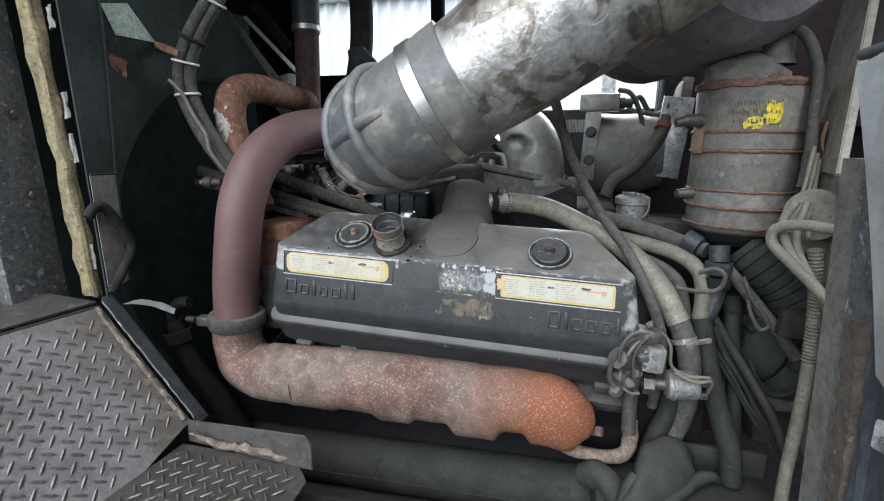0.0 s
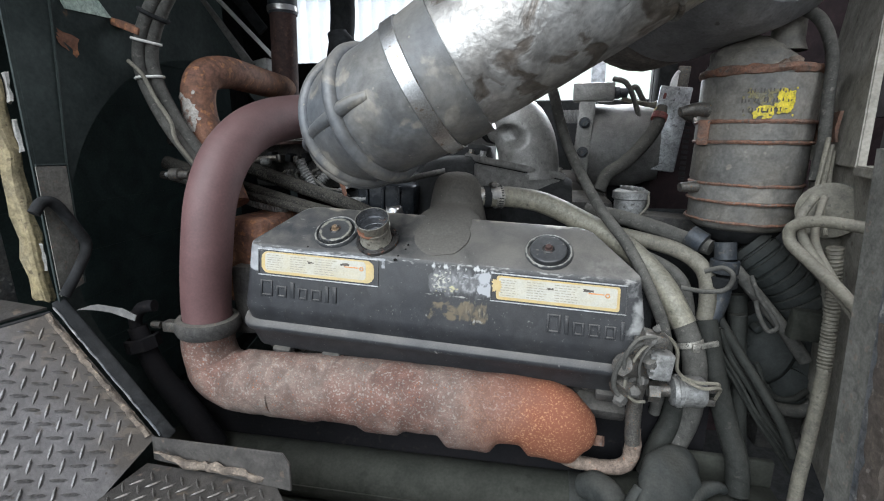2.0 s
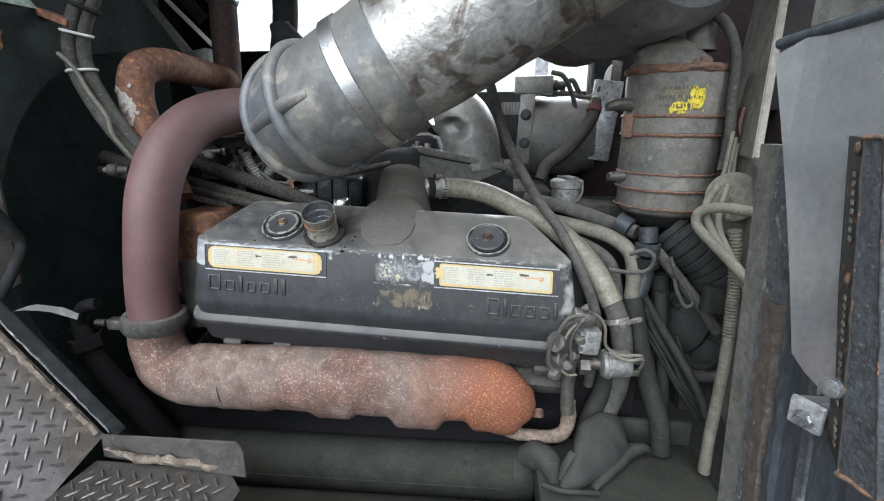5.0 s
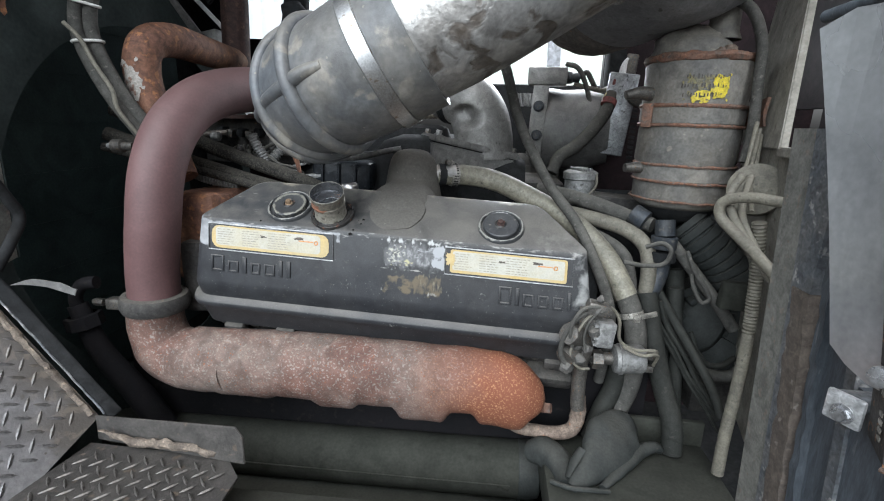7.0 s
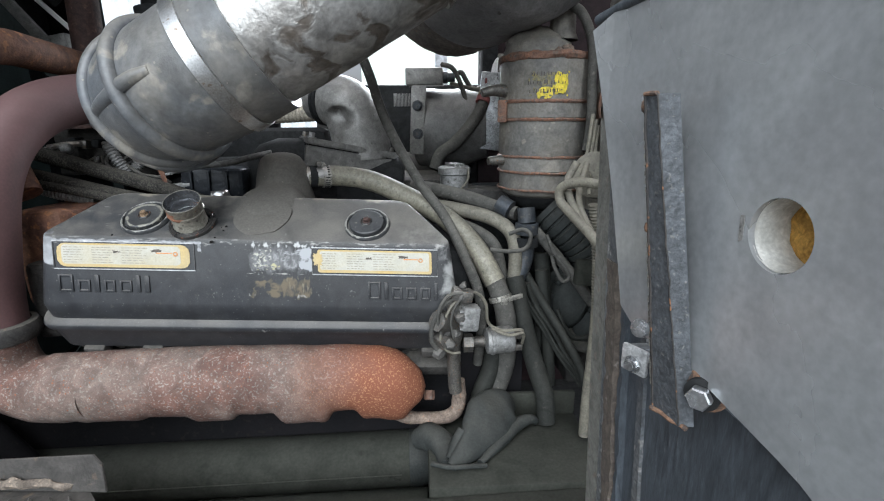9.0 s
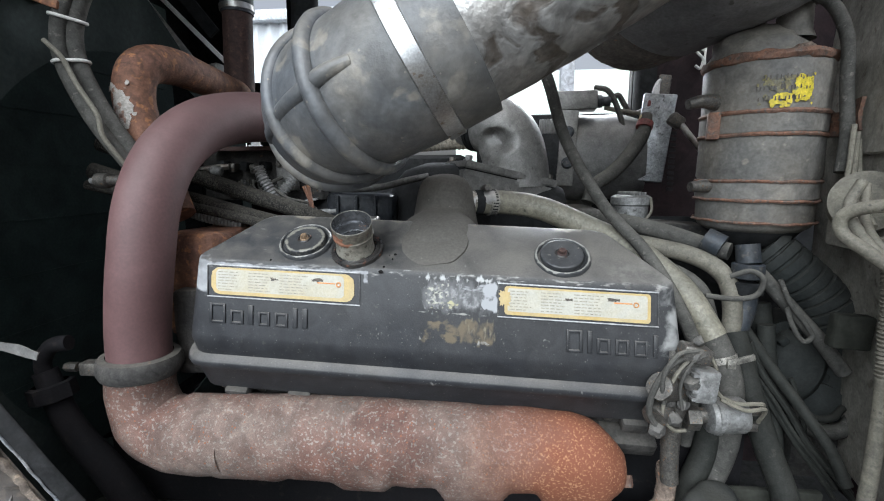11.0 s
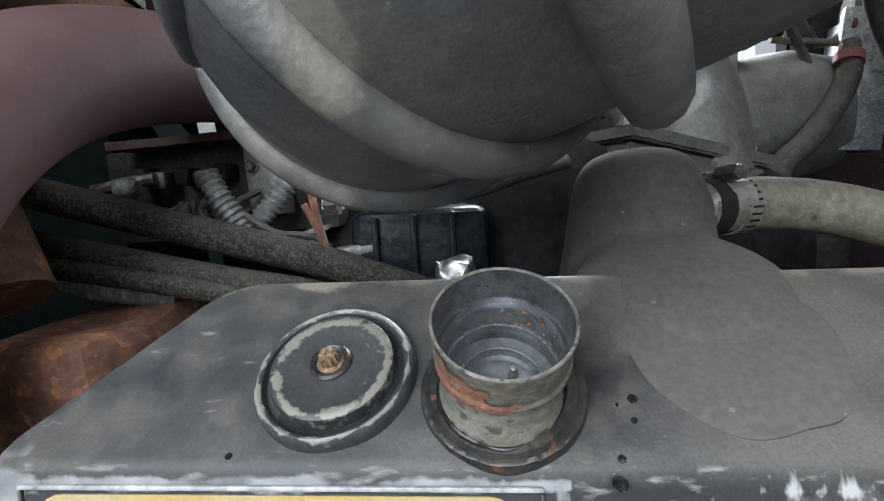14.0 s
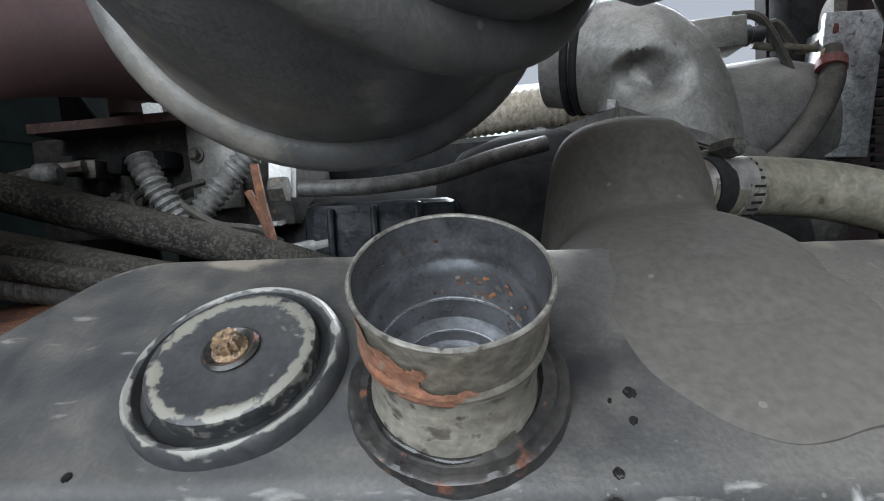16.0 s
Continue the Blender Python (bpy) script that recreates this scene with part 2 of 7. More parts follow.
M_castal = mat("dull_cast_aluminium", (0.240, 0.234, 0.224), (0.188, 0.182, 0.170), (0.120, 0.114, 0.106), (0.152, 0.144, 0.130), s1=16, s2=100, a2=0.64, rough=0.52, metal=0.4, bump=0.25, bscale=320, dustlevel=0.35, grime=0.25)
M_alt = mat("dusty_dark_alternator", (0.150, 0.147, 0.141), (0.098, 0.095, 0.091), (0.120, 0.112, 0.104), (0.150, 0.143, 0.131), s1=12, s2=90, a2=0.66, rough=0.6, metal=0.2, bump=0.2, grime=0.25)
M_zinc = mat("spangled_zinc_sheet", (0.45, 0.47, 0.49), (0.28, 0.29, 0.295), (0.12, 0.12, 0.12), s1=34, s2=120, a1=0.5, a2=0.62, rough=0.42, metal=0.7, bump=0.1)
M_whitezinc = mat("white_zinc_plating", (0.72, 0.73, 0.74), (0.56, 0.56, 0.55), (0.3, 0.28, 0.25), s1=30, s2=120, a2=0.68, rough=0.35, metal=0.5, bump=0.05)
M_iron = mat("dirty_engine_iron", (0.060, 0.056, 0.052), (0.036, 0.035, 0.034), (0.12, 0.075, 0.05), (0.12, 0.11, 0.095), s1=20, s2=90, a2=0.68, rough=0.7, bump=0.5)
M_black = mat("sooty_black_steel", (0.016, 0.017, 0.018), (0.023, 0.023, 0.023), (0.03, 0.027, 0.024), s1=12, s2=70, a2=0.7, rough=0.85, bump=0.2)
M_oilblack = mat("wet_black_iron", (0.011, 0.013, 0.016), (0.020, 0.023, 0.027), (0.05, 0.053, 0.058), s1=30, s2=90, a2=0.64, rough=0.3, bump=0.5, bscale=140)
M_green = mat("dark_green_body_paint", (0.026, 0.040, 0.036), (0.036, 0.044, 0.042), (0.07, 0.062, 0.052), s1=7, s2=45, a2=0.7, rough=0.55, bump=0.15, grime=0.15)
M_darkgreen = mat("sooty_dark_green_paint", (0.030, 0.046, 0.043), (0.038, 0.052, 0.049), (0.045, 0.046, 0.043), s1=3, s2=45, a2=0.7, rough=0.7, bump=0.15, grime=0.25)
M_wallgrey = mat("grey_green_sheet_steel", (0.034, 0.043, 0.041), (0.025, 0.032, 0.031), (0.10, 0.06, 0.04), s1=6, s2=40, a2=0.72, rough=0.8, bump=0.12, metal=0.0, grime=0.15)
M_beige = mat("dusty_beige_panel", (0.268, 0.251, 0.217), (0.217, 0.203, 0.177), (0.138, 0.119, 0.099), s1=8, s2=60, a2=0.64, rough=0.85, bump=0.2, grime=0.25)
M_hoselow = mat("dark_grey_green_hose", (0.026, 0.027, 0.024), (0.019, 0.020, 0.018), (0.040, 0.038, 0.033), (0.048, 0.046, 0.040), s1=18, s2=120, a2=0.64, rough=0.7, bump=0.25, dustlevel=0.5, grime=0.25)
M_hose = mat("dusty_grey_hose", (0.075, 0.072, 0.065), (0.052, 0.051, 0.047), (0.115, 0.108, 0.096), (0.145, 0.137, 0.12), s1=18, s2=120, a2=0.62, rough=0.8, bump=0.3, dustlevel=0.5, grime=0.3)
M_hosepale = mat("pale_khaki_hose", (0.162, 0.149, 0.116), (0.110, 0.101, 0.082), (0.061, 0.056, 0.047), (0.184, 0.169, 0.139), s1=26, s2=110, a2=0.64, rough=0.72, bump=0.25, dustlevel=0.4, grime=0.28)
M_braid = mat("oily_braided_hose", (0.034, 0.032, 0.029), (0.022, 0.021, 0.020), (0.075, 0.069, 0.058), (0.080, 0.074, 0.062), s1=30, s2=380, a2=0.50, rough=0.82, bump=1.0, bscale=420, specks=((0.10, 0.092, 0.078), 330, 0.55))
M_darkrust = mat("dark_maroon_rust", (0.060, 0.030, 0.024), (0.04, 0.022, 0.019), (0.10, 0.055, 0.04), s1=20, s2=90, a2=0.62, rough=0.75, bump=0.4)
M_jface = mat("dusty_grey_jamb_paint", (0.177, 0.173, 0.155), (0.122, 0.120, 0.107), (0.183, 0.152, 0.128), s1=16, s2=80, a2=0.60, rough=0.7, bump=0.25, grime=0.28)
M_fabric = mat("khaki_fabric_hose", (0.206, 0.191, 0.147), (0.136, 0.126, 0.096), (0.066, 0.060, 0.047), (0.149, 0.139, 0.114), s1=30, s2=80, a1=0.52, a2=0.62, rough=0.55, bump=0.18, bscale=500, dustlevel=0.4, grime=0.3)
M_can = mat("dusty_rubber_wrap", (0.148, 0.143, 0.134), (0.198, 0.179, 0.151), (0.250, 0.228, 0.192), (0.290, 0.264, 0.221), s1=10, s2=60, a2=0.64, rough=0.66, bump=0.25, bscale=160, dustlevel=0.4, grime=0.26)
M_strap = mat("rust_orange_strap", (0.20, 0.098, 0.062), (0.115, 0.082, 0.066), (0.10, 0.09, 0.08), s1=34, s2=150, a1=0.50, a2=0.58, rough=0.85, bump=0.6)
M_plate = mat("scuffed_tread_plate", (0.107, 0.102, 0.102), (0.076, 0.070, 0.067), (0.054, 0.044, 0.035), s1=7, s2=46, a1=0.52, a2=0.63, rough=0.55, metal=0.35, bump=0.25, grime=0.22, specks=((0.06, 0.05, 0.044), 160, 0.10), grade=(0.070, 0.140, (0.058, 0.050, 0.043), (0.10, 0.083, 0.066), "Y"))
M_platedark = mat("oily_tread_plate", (0.060, 0.055, 0.050), (0.036, 0.033, 0.031), (0.10, 0.078, 0.058), s1=12, s2=60, a2=0.62, rough=0.55, metal=0.25, bump=0.35, grime=0.3)
M_tread = mat("polished_tread_bars", (0.108, 0.102, 0.102), (0.078, 0.074, 0.070), s1=40, rough=0.42, metal=0.45, bump=0.05, grade=(0.085, 0.150, (0.085, 0.074, 0.064), (0.12, 0.10, 0.08), "Y"))
M_treadlow = mat("dirty_tread_bars", (0.12, 0.112, 0.104), (0.06, 0.055, 0.05), s1=40, rough=0.4, metal=0.45, bump=0.1)
M_weld = mat("burnt_weld_foam", (0.155, 0.125, 0.098), (0.070, 0.056, 0.046), (0.22, 0.17, 0.125), s1=40, s2=120, a1=0.5, rough=0.85, bump=0.9, bscale=120)
M_foam = mat("yellowed_foam_strip", (0.30, 0.245, 0.135), (0.24, 0.205, 0.14), (0.12, 0.095, 0.062), s1=16, s2=80, a2=0.60, rough=0.9, bump=0.6)
M_orangefoam = mat("orange_brown_foam", (0.52, 0.28, 0.06), (0.36, 0.18, 0.04), (0.10, 0.06, 0.03), s1=50, s2=140, a2=0.62, rough=0.9, bump=0.6)
M_rail = mat("grey_green_chassis_paint", (0.027, 0.028, 0.023), (0.035, 0.036, 0.030), (0.021, 0.020, 0.017), (0.044, 0.044, 0.037), s1=6, s2=50, a2=0.66, rough=0.85, bump=0.15, dustlevel=0.4, grime=0.28)
M_jamb = mat("scraped_jamb_steel", (0.106, 0.116, 0.127), (0.165, 0.163, 0.158), (0.354, 0.348, 0.330), s1=26, s2=70, a1=0.52, a2=0.60, rough=0.55, metal=0.3, bump=0.45, grime=0.4)
M_door = mat("smooth_grey_door_sheet", (0.414, 0.425, 0.432), (0.333, 0.342, 0.347), (0.324, 0.312, 0.290), s1=2.5, s2=40, a2=0.74, rough=0.30, metal=0.5, bump=0.02, grime=0.18, grain=0.03)
M_hinge = mat("rusted_black_hinge", (0.032, 0.030, 0.029), (0.05, 0.042, 0.036), (0.24, 0.11, 0.05), s1=30, s2=120, a2=0.6, rough=0.7, bump=0.4)
M_hingerust = mat("orange_hinge_rust", (0.23, 0.125, 0.075), (0.13, 0.085, 0.06), (0.05, 0.043, 0.04), s1=40, s2=120, a2=0.52, rough=0.85, bump=0.4)
M_scaled = mat("scaled_grey_blue_steel", (0.085, 0.091, 0.099), (0.062, 0.066, 0.071), (0.16, 0.155, 0.145), s1=40, s2=210, a2=0.62, rough=0.65, metal=0.2, bump=0.7, bscale=260)
M_bolt = mat("bright_zinc_bolt", (0.62, 0.63, 0.65), (0.42, 0.42, 0.42), s1=80, rough=0.28, metal=0.9, bump=0.1, grime=0.15)
M_boltdark = mat("dirty_bolt_steel", (0.14, 0.13, 0.115), (0.08, 0.075, 0.07), (0.22, 0.13, 0.07), s1=90, s2=250, rough=0.5, metal=0.6, bump=0.3)
M_tie = mat("white_nylon_tie", (0.62, 0.61, 0.57), (0.45, 0.44, 0.40), s1=60, rough=0.5, bump=0.05, grime=0.1)
M_blue = mat("dark_blue_fitting", (0.025, 0.031, 0.039), (0.034, 0.035, 0.036), (0.070, 0.066, 0.059), s1=40, s2=120, a2=0.58, rough=0.55, bump=0.2)
M_solen = mat("dusty_silver_solenoid", (0.264, 0.264, 0.260), (0.176, 0.172, 0.163), (0.088, 0.084, 0.075), DUST, s1=30, s2=110, rough=0.55, metal=0.35, bump=0.2)
M_solendark = mat("grimy_steel_tube", (0.15, 0.148, 0.143), (0.10, 0.097, 0.092), (0.24, 0.235, 0.22), s1=30, s2=110, rough=0.5, metal=0.4, bump=0.2)
M_label = mat("yellowed_label", (0.41, 0.295, 0.115), (0.40, 0.335, 0.20), (0.30, 0.20, 0.08), s1=16, s2=120, a1=0.56, a2=0.74, rough=0.45, bump=0.03, grime=0.08, grain=0.05)
M_labelpale = mat("pale_label_centre", (0.385, 0.368, 0.315), (0.38, 0.325, 0.205), (0.35, 0.30, 0.20), s1=18, s2=140, a1=0.56, a2=0.78, rough=0.45, bump=0.03, grime=0.08, grain=0.04)
M_ink = mat("faded_ink", (0.25, 0.232, 0.19), (0.31, 0.288, 0.235), s1=120, rough=0.6, bump=0)
M_inkdark = mat("black_ink", (0.05, 0.045, 0.04), (0.10, 0.08, 0.06), s1=150, rough=0.6, bump=0)
M_orange = mat("orange_ink", (0.55, 0.20, 0.06), (0.5, 0.26, 0.1), s1=100, rough=0.6, bump=0)
M_yellow = mat("yellow_paint", (0.72, 0.56, 0.03), (0.60, 0.45, 0.05), (0.12, 0.11, 0.09), s1=40, s2=110, a2=0.60, rough=0.6, bump=0.1)
M_yellowworn = mat("faded_yellow_paint", (0.16, 0.145, 0.10), (0.30, 0.25, 0.05), (0.10, 0.10, 0.095), s1=60, s2=120, a1=0.56, a2=0.58, rough=0.7, bump=0.1)
M_white = mat("white_plastic", (0.75, 0.75, 0.74), (0.62, 0.62, 0.6), s1=40, rough=0.4, bump=0, grime=0.05)
M_red = mat("red_tape", (0.20, 0.05, 0.045), (0.13, 0.045, 0.04), s1=60, rough=0.6, bump=0.1)
M_greentag = mat("pale_green_sticker", (0.33, 0.40, 0.34), (0.25, 0.32, 0.28), s1=30, rough=0.6, bump=0)
M_concrete = mat("yard_asphalt", (0.052, 0.051, 0.05), (0.042, 0.041, 0.04), (0.08, 0.078, 0.075), s1=1.2, s2=14, rough=0.85, bump=0.3, bscale=40)
M_shed = mat("corrugated_shed_sheet", (0.78, 0.80, 0.82), (0.70, 0.73, 0.76), (0.82, 0.84, 0.86), s1=2.0, s2=20, rough=0.5, bump=0, grime=0.05)
M_tarp = mat("pale_green_sheet", (0.70, 0.84, 0.70), (0.78, 0.88, 0.78), s1=3, rough=0.7, bump=0.1, grime=0.08)
M_frame = mat("white_window_frame", (0.70, 0.72, 0.76), (0.6, 0.62, 0.66), s1=10, rough=0.5, bump=0)
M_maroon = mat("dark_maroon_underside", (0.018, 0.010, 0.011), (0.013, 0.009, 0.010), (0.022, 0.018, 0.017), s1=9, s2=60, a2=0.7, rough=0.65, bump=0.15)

M_tape = mat("torn_paper_tape", (0.34, 0.33, 0.31), (0.26, 0.25, 0.235), s1=40, rough=0.8, bump=0.2, grime=0.2)
for m in (M_maroon, M_black, M_iron, M_deepblack, M_boot, M_hoselow, M_hose, M_braid, M_rail, M_green, M_darkgreen, M_wallgrey, M_jface, M_beige, M_oilblack, M_can, M_breather):
    m.node_tree.nodes["Principled BSDF"].inputs["Specular IOR Level"].default_value = 0.16
M_cover.node_tree.nodes["Principled BSDF"].inputs["Specular IOR Level"].default_value = 0.3


def wear_and_shade(m, zones, bare, tint=None):
    """Rubs the paint of m off, or tints it, in zones of the cover: (centre, half size, feather, colour) in the cover's
    own u, p, q, broken up by noise.
    """
    nt = m.node_tree
    nodes = nt.nodes
    bs = nodes["Principled BSDF"]
    tc = nodes.new("ShaderNodeTexCoord")
    mp = nodes.new("ShaderNodeMapping")
    mp.inputs["Rotation"].default_value = (-radians(32), -radians(2.12), radians(1.33))
    link(nt, tc.outputs["Object"], mp.inputs["Vector"])
    sep = nodes.new("ShaderNodeSeparateXYZ")
    link(nt, mp.outputs["Vector"], sep.inputs["Vector"])
    col = bs.inputs["Base Color"].links[0].from_socket
    for centre, half, feather, colour, amount, scale, *cut in zones:
        lo, hi = cut or (0.70, 0.82)
        total = None
        for axis, c, h in zip("XYZ", centre, half):
            if h is None:
                continue
            a = nodes.new("ShaderNodeMath")
            a.operation = "SUBTRACT"
            link(nt, sep.outputs[axis], a.inputs[0])
            a.inputs[1].default_value = c
            b = nodes.new("ShaderNodeMath")
            b.operation = "ABSOLUTE"
            link(nt, a.outputs[0], b.inputs[0])
            r = nodes.new("ShaderNodeMapRange")
            r.inputs["From Min"].default_value, r.inputs["From Max"].default_value = h - feather, h + feather
            r.inputs["To Min"].default_value, r.inputs["To Max"].default_value = 1.0, 0.0
            link(nt, b.outputs[0], r.inputs["Value"])
            if total is None:
                total = r.outputs["Result"]
            else:
                x = nodes.new("ShaderNodeMath")
                x.operation = "MULTIPLY"
                link(nt, total, x.inputs[0])
                link(nt, r.outputs["Result"], x.inputs[1])
                total = x.outputs[0]
        n = nodes.new("ShaderNodeTexNoise")
        n.inputs["Detail"].default_value = 9.0
        if isinstance(scale, tuple):
            # streaks: its own scale along each axis
            st = nodes.new("ShaderNodeVectorMath")
            st.operation = "MULTIPLY"
            st.inputs[1].default_value = scale
            link(nt, mp.outputs["Vector"], st.inputs[0])
            link(nt, st.outputs[0], n.inputs["Vector"])
            n.inputs["Scale"].default_value = 1.0
        else:
            n.inputs["Scale"].default_value, n.inputs["Distortion"].default_value = scale, 0.3
            link(nt, mp.outputs["Vector"], n.inputs["Vector"])
        s = nodes.new("ShaderNodeMath")
        s.operation = "MULTIPLY_ADD"
        link(nt, total, s.inputs[0])
        s.inputs[1].default_value = amount
        link(nt, n.outputs["Fac"], s.inputs[2])
        g = nodes.new("ShaderNodeMapRange")
        g.inputs["From Min"].default_value, g.inputs["From Max"].default_value = lo, hi
        link(nt, s.outputs[0], g.inputs["Value"])
        inside = nodes.new("ShaderNodeMath")
        inside.operation, inside.use_clamp = "MULTIPLY", True
        link(nt, total, inside.inputs[0])
        inside.inputs[1].default_value = 4.0
        both = nodes.new("ShaderNodeMath")
        both.operation = "MULTIPLY"
        link(nt, g.outputs["Result"], both.inputs[0])
        link(nt, inside.outputs[0], both.inputs[1])
        mx = nodes.new("ShaderNodeMix")
        mx.data_type = "RGBA"
        link(nt, both.outputs[0], mx.inputs["Factor"])
        link(nt, col, mx.inputs["A"])
        mx.inputs["B"].default_value = (*colour, 1)
        col = mx.outputs["Result"]
    link(nt, col, bs.inputs["Base Color"])


def ringed(name, base, centre, axis, radius, width, colour, scale=170.0):
    """A copy of base rubbed bare, unevenly, round a ring of that radius; centre counts from the thing's origin."""
    m = base.copy()
    m.name = name
    nt = m.node_tree
    nodes = nt.nodes
    bs = nodes["Principled BSDF"]
    tc = nodes.new("ShaderNodeTexCoord")
    off = nodes.new("ShaderNodeVectorMath")
    off.operation = "SUBTRACT"
    link(nt, tc.outputs["Object"], off.inputs[0])
    off.inputs[1].default_value = centre
    crs = nodes.new("ShaderNodeVectorMath")
    crs.operation = "CROSS_PRODUCT"
    link(nt, off.outputs[0], crs.inputs[0])
    crs.inputs[1].default_value = axis
    ln = nodes.new("ShaderNodeVectorMath")
    ln.operation = "LENGTH"
    link(nt, crs.outputs[0], ln.inputs[0])
    d = nodes.new("ShaderNodeMath")
    d.operation = "SUBTRACT"
    link(nt, ln.outputs["Value"], d.inputs[0])
    d.inputs[1].default_value = radius
    a = nodes.new("ShaderNodeMath")
    a.operation = "ABSOLUTE"
    link(nt, d.outputs[0], a.inputs[0])
    r = nodes.new("ShaderNodeMapRange")
    r.inputs["From Min"].default_value, r.inputs["From Max"].default_value = width, 0.0
    link(nt, a.outputs[0], r.inputs["Value"])
    n = nodes.new("ShaderNodeTexNoise")
    n.inputs["Scale"].default_value, n.inputs["Detail"].default_value, n.inputs["Distortion"].default_value = scale, 8.0, 0.5
    link(nt, tc.outputs["Object"], n.inputs["Vector"])
    n2 = nodes.new("ShaderNodeTexNoise")
    n2.inputs["Scale"].default_value = scale * 0.3
    link(nt, tc.outputs["Object"], n2.inputs["Vector"])
    s = nodes.new("ShaderNodeMath")
    s.operation = "MULTIPLY_ADD"
    link(nt, n2.outputs["Fac"], s.inputs[0])
    s.inputs[1].default_value = 0.9
    link(nt, n.outputs["Fac"], s.inputs[2])
    s2 = nodes.new("ShaderNodeMath")
    s2.operation = "MULTIPLY_ADD"
    link(nt, r.outputs["Result"], s2.inputs[0])
    s2.inputs[1].default_value = 0.75
    link(nt, s.outputs[0], s2.inputs[2])
    g = nodes.new("ShaderNodeMapRange")
    g.inputs["From Min"].default_value, g.inputs["From Max"].default_value = 1.43, 1.57
    link(nt, s2.outputs[0], g.inputs["Value"])
    mx = nodes.new("ShaderNodeMix")
    mx.data_type = "RGBA"
    link(nt, g.outputs["Result"], mx.inputs["Factor"])
    link(nt, bs.inputs["Base Color"].links[0].from_socket, mx.inputs["A"])
    mx.inputs["B"].default_value = (*colour, 1)
    link(nt, mx.outputs["Result"], bs.inputs["Base Color"])
    return m


# zones count from the cover's origin at u -0.17, p 0.05, q -0.165
BARE, VARNISH, YELLOWED, DUSTY, SCRAPED = (0.27, 0.262, 0.245), (0.125, 0.100, 0.066), (0.40, 0.37, 0.22), (0.19, 0.18, 0.165), (0.33, 0.333, 0.342)
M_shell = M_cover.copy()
M_shell.name = "worn_shaded_black_enamel"
wear_and_shade(M_shell, (
    ((0.030, -0.06, 0.107), (0.040, None, 0.0125), 0.004, VARNISH, 0.24, (60.0, 40.0, 90.0)),
    ((0.062, -0.06, 0.108), (0.023, None, 0.0115), 0.0025, VARNISH, 0.34, (150.0, 60.0, 60.0), 0.66, 0.95),
    ((0.064, -0.06, 0.110), (0.020, None, 0.0090), 0.004, (0.19, 0.165, 0.115), 0.10, (210.0, 90.0, 90.0), 0.60, 0.78),
    ((0.066, -0.06, 0.097), (0.016, None, 0.003), 0.004, BARE, 0.22, 130.0),
    ((0.036, -0.06, 0.142), (0.048, None, 0.0155), 0.008, (0.135, 0.134, 0.136), 0.55, (120.0, 60.0, 60.0), 0.72, 1.15),
    ((0.036, -0.06, 0.142), (0.046, None, 0.0150), 0.008, (0.26, 0.258, 0.26), 0.20, (240.0, 160.0, 160.0), 0.68, 0.90),
    ((0.010, -0.06, 0.143), (0.018, None, 0.0150), 0.006, (0.42, 0.41, 0.34), 0.17, (160.0, 150.0, 260.0), 0.69, 0.80),
    ((0.077, -0.06, 0.144), (0.0095, None, 0.0145), 0.003, SCRAPED, 0.42, (90.0, 90.0, 60.0)),
    ((0.058, -0.06, 0.150), (0.020, None, 0.0060), 0.006, SCRAPED, 0.20, (60.0, 60.0, 230.0)),
    ((0.018, -0.06, 0.134), (0.020, None, 0.0040), 0.003, YELLOWED, 0.24, (90.0, 90.0, 160.0)),
    ((0.034, -0.058, 0.1595), (0.056, None, 0.0030), 0.003, (0.42, 0.42, 0.41), 0.24, (150.0, 60.0, 40.0)),
    ((0.025, -0.06, 0.1250), (0.050, None, 0.0010), 0.0008, BARE, 0.22, 60.0),
    ((0.0, -0.052, 0.164), (0.36, 0.006, 0.005), 0.004, BARE, 0.17, (60.0, 200.0, 200.0)),
    ((-0.205, -0.055, 0.1605), (0.120, 0.012, 0.0022), 0.0016, SCRAPED, 0.36, 45.0),
    ((-0.319, -0.06, 0.147), (0.0115, 0.04, 0.0165), 0.004, SCRAPED, 0.42, 45.0),
    ((-0.089, -0.06, 0.155), (0.0040, 0.04, 0.0055), 0.002, SCRAPED, 0.36, 60.0),
    ((-0.03, -0.09, 0.100), (0.05, None, 0.004), 0.006, BARE, 0.10, (200.0, 80.0, 80.0)),
    ((0.312, -0.06, 0.130), (0.018, 0.05, 0.036), 0.010, (0.26, 0.26, 0.252), 0.30, 60.0, 0.66, 0.92),
    ((0.275, -0.02, 0.165), (0.050, 0.035, 0.01), 0.020, DUSTY, 0.20, 40.0, 0.62, 0.86),
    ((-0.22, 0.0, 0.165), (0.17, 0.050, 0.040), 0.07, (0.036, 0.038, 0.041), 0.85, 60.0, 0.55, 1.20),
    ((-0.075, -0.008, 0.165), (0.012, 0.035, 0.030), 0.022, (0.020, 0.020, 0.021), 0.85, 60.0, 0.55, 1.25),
    ((-0.27, 0.0, 0.165), (0.08, 0.05, 0.02), 0.02, (0.17, 0.165, 0.157), 0.15, (70.0, 260.0, 70.0), 0.80, 0.90),
    ((0.05, 0.056, 0.165), (0.50, 0.006, 0.012), 0.005, (0.24, 0.215, 0.175), 0.26, 34.0),
    ((0.0, -0.135, 0.046), (0.36, 0.03, 0.003), 0.003, BARE, 0.05, 70.0),
    ((0.13, -0.09, 0.104), (0.03, None, 0.010), 0.010, BARE, 0.08, 80.0),
), BARE)


# ---- building blocks ----
ORIGIN = {}


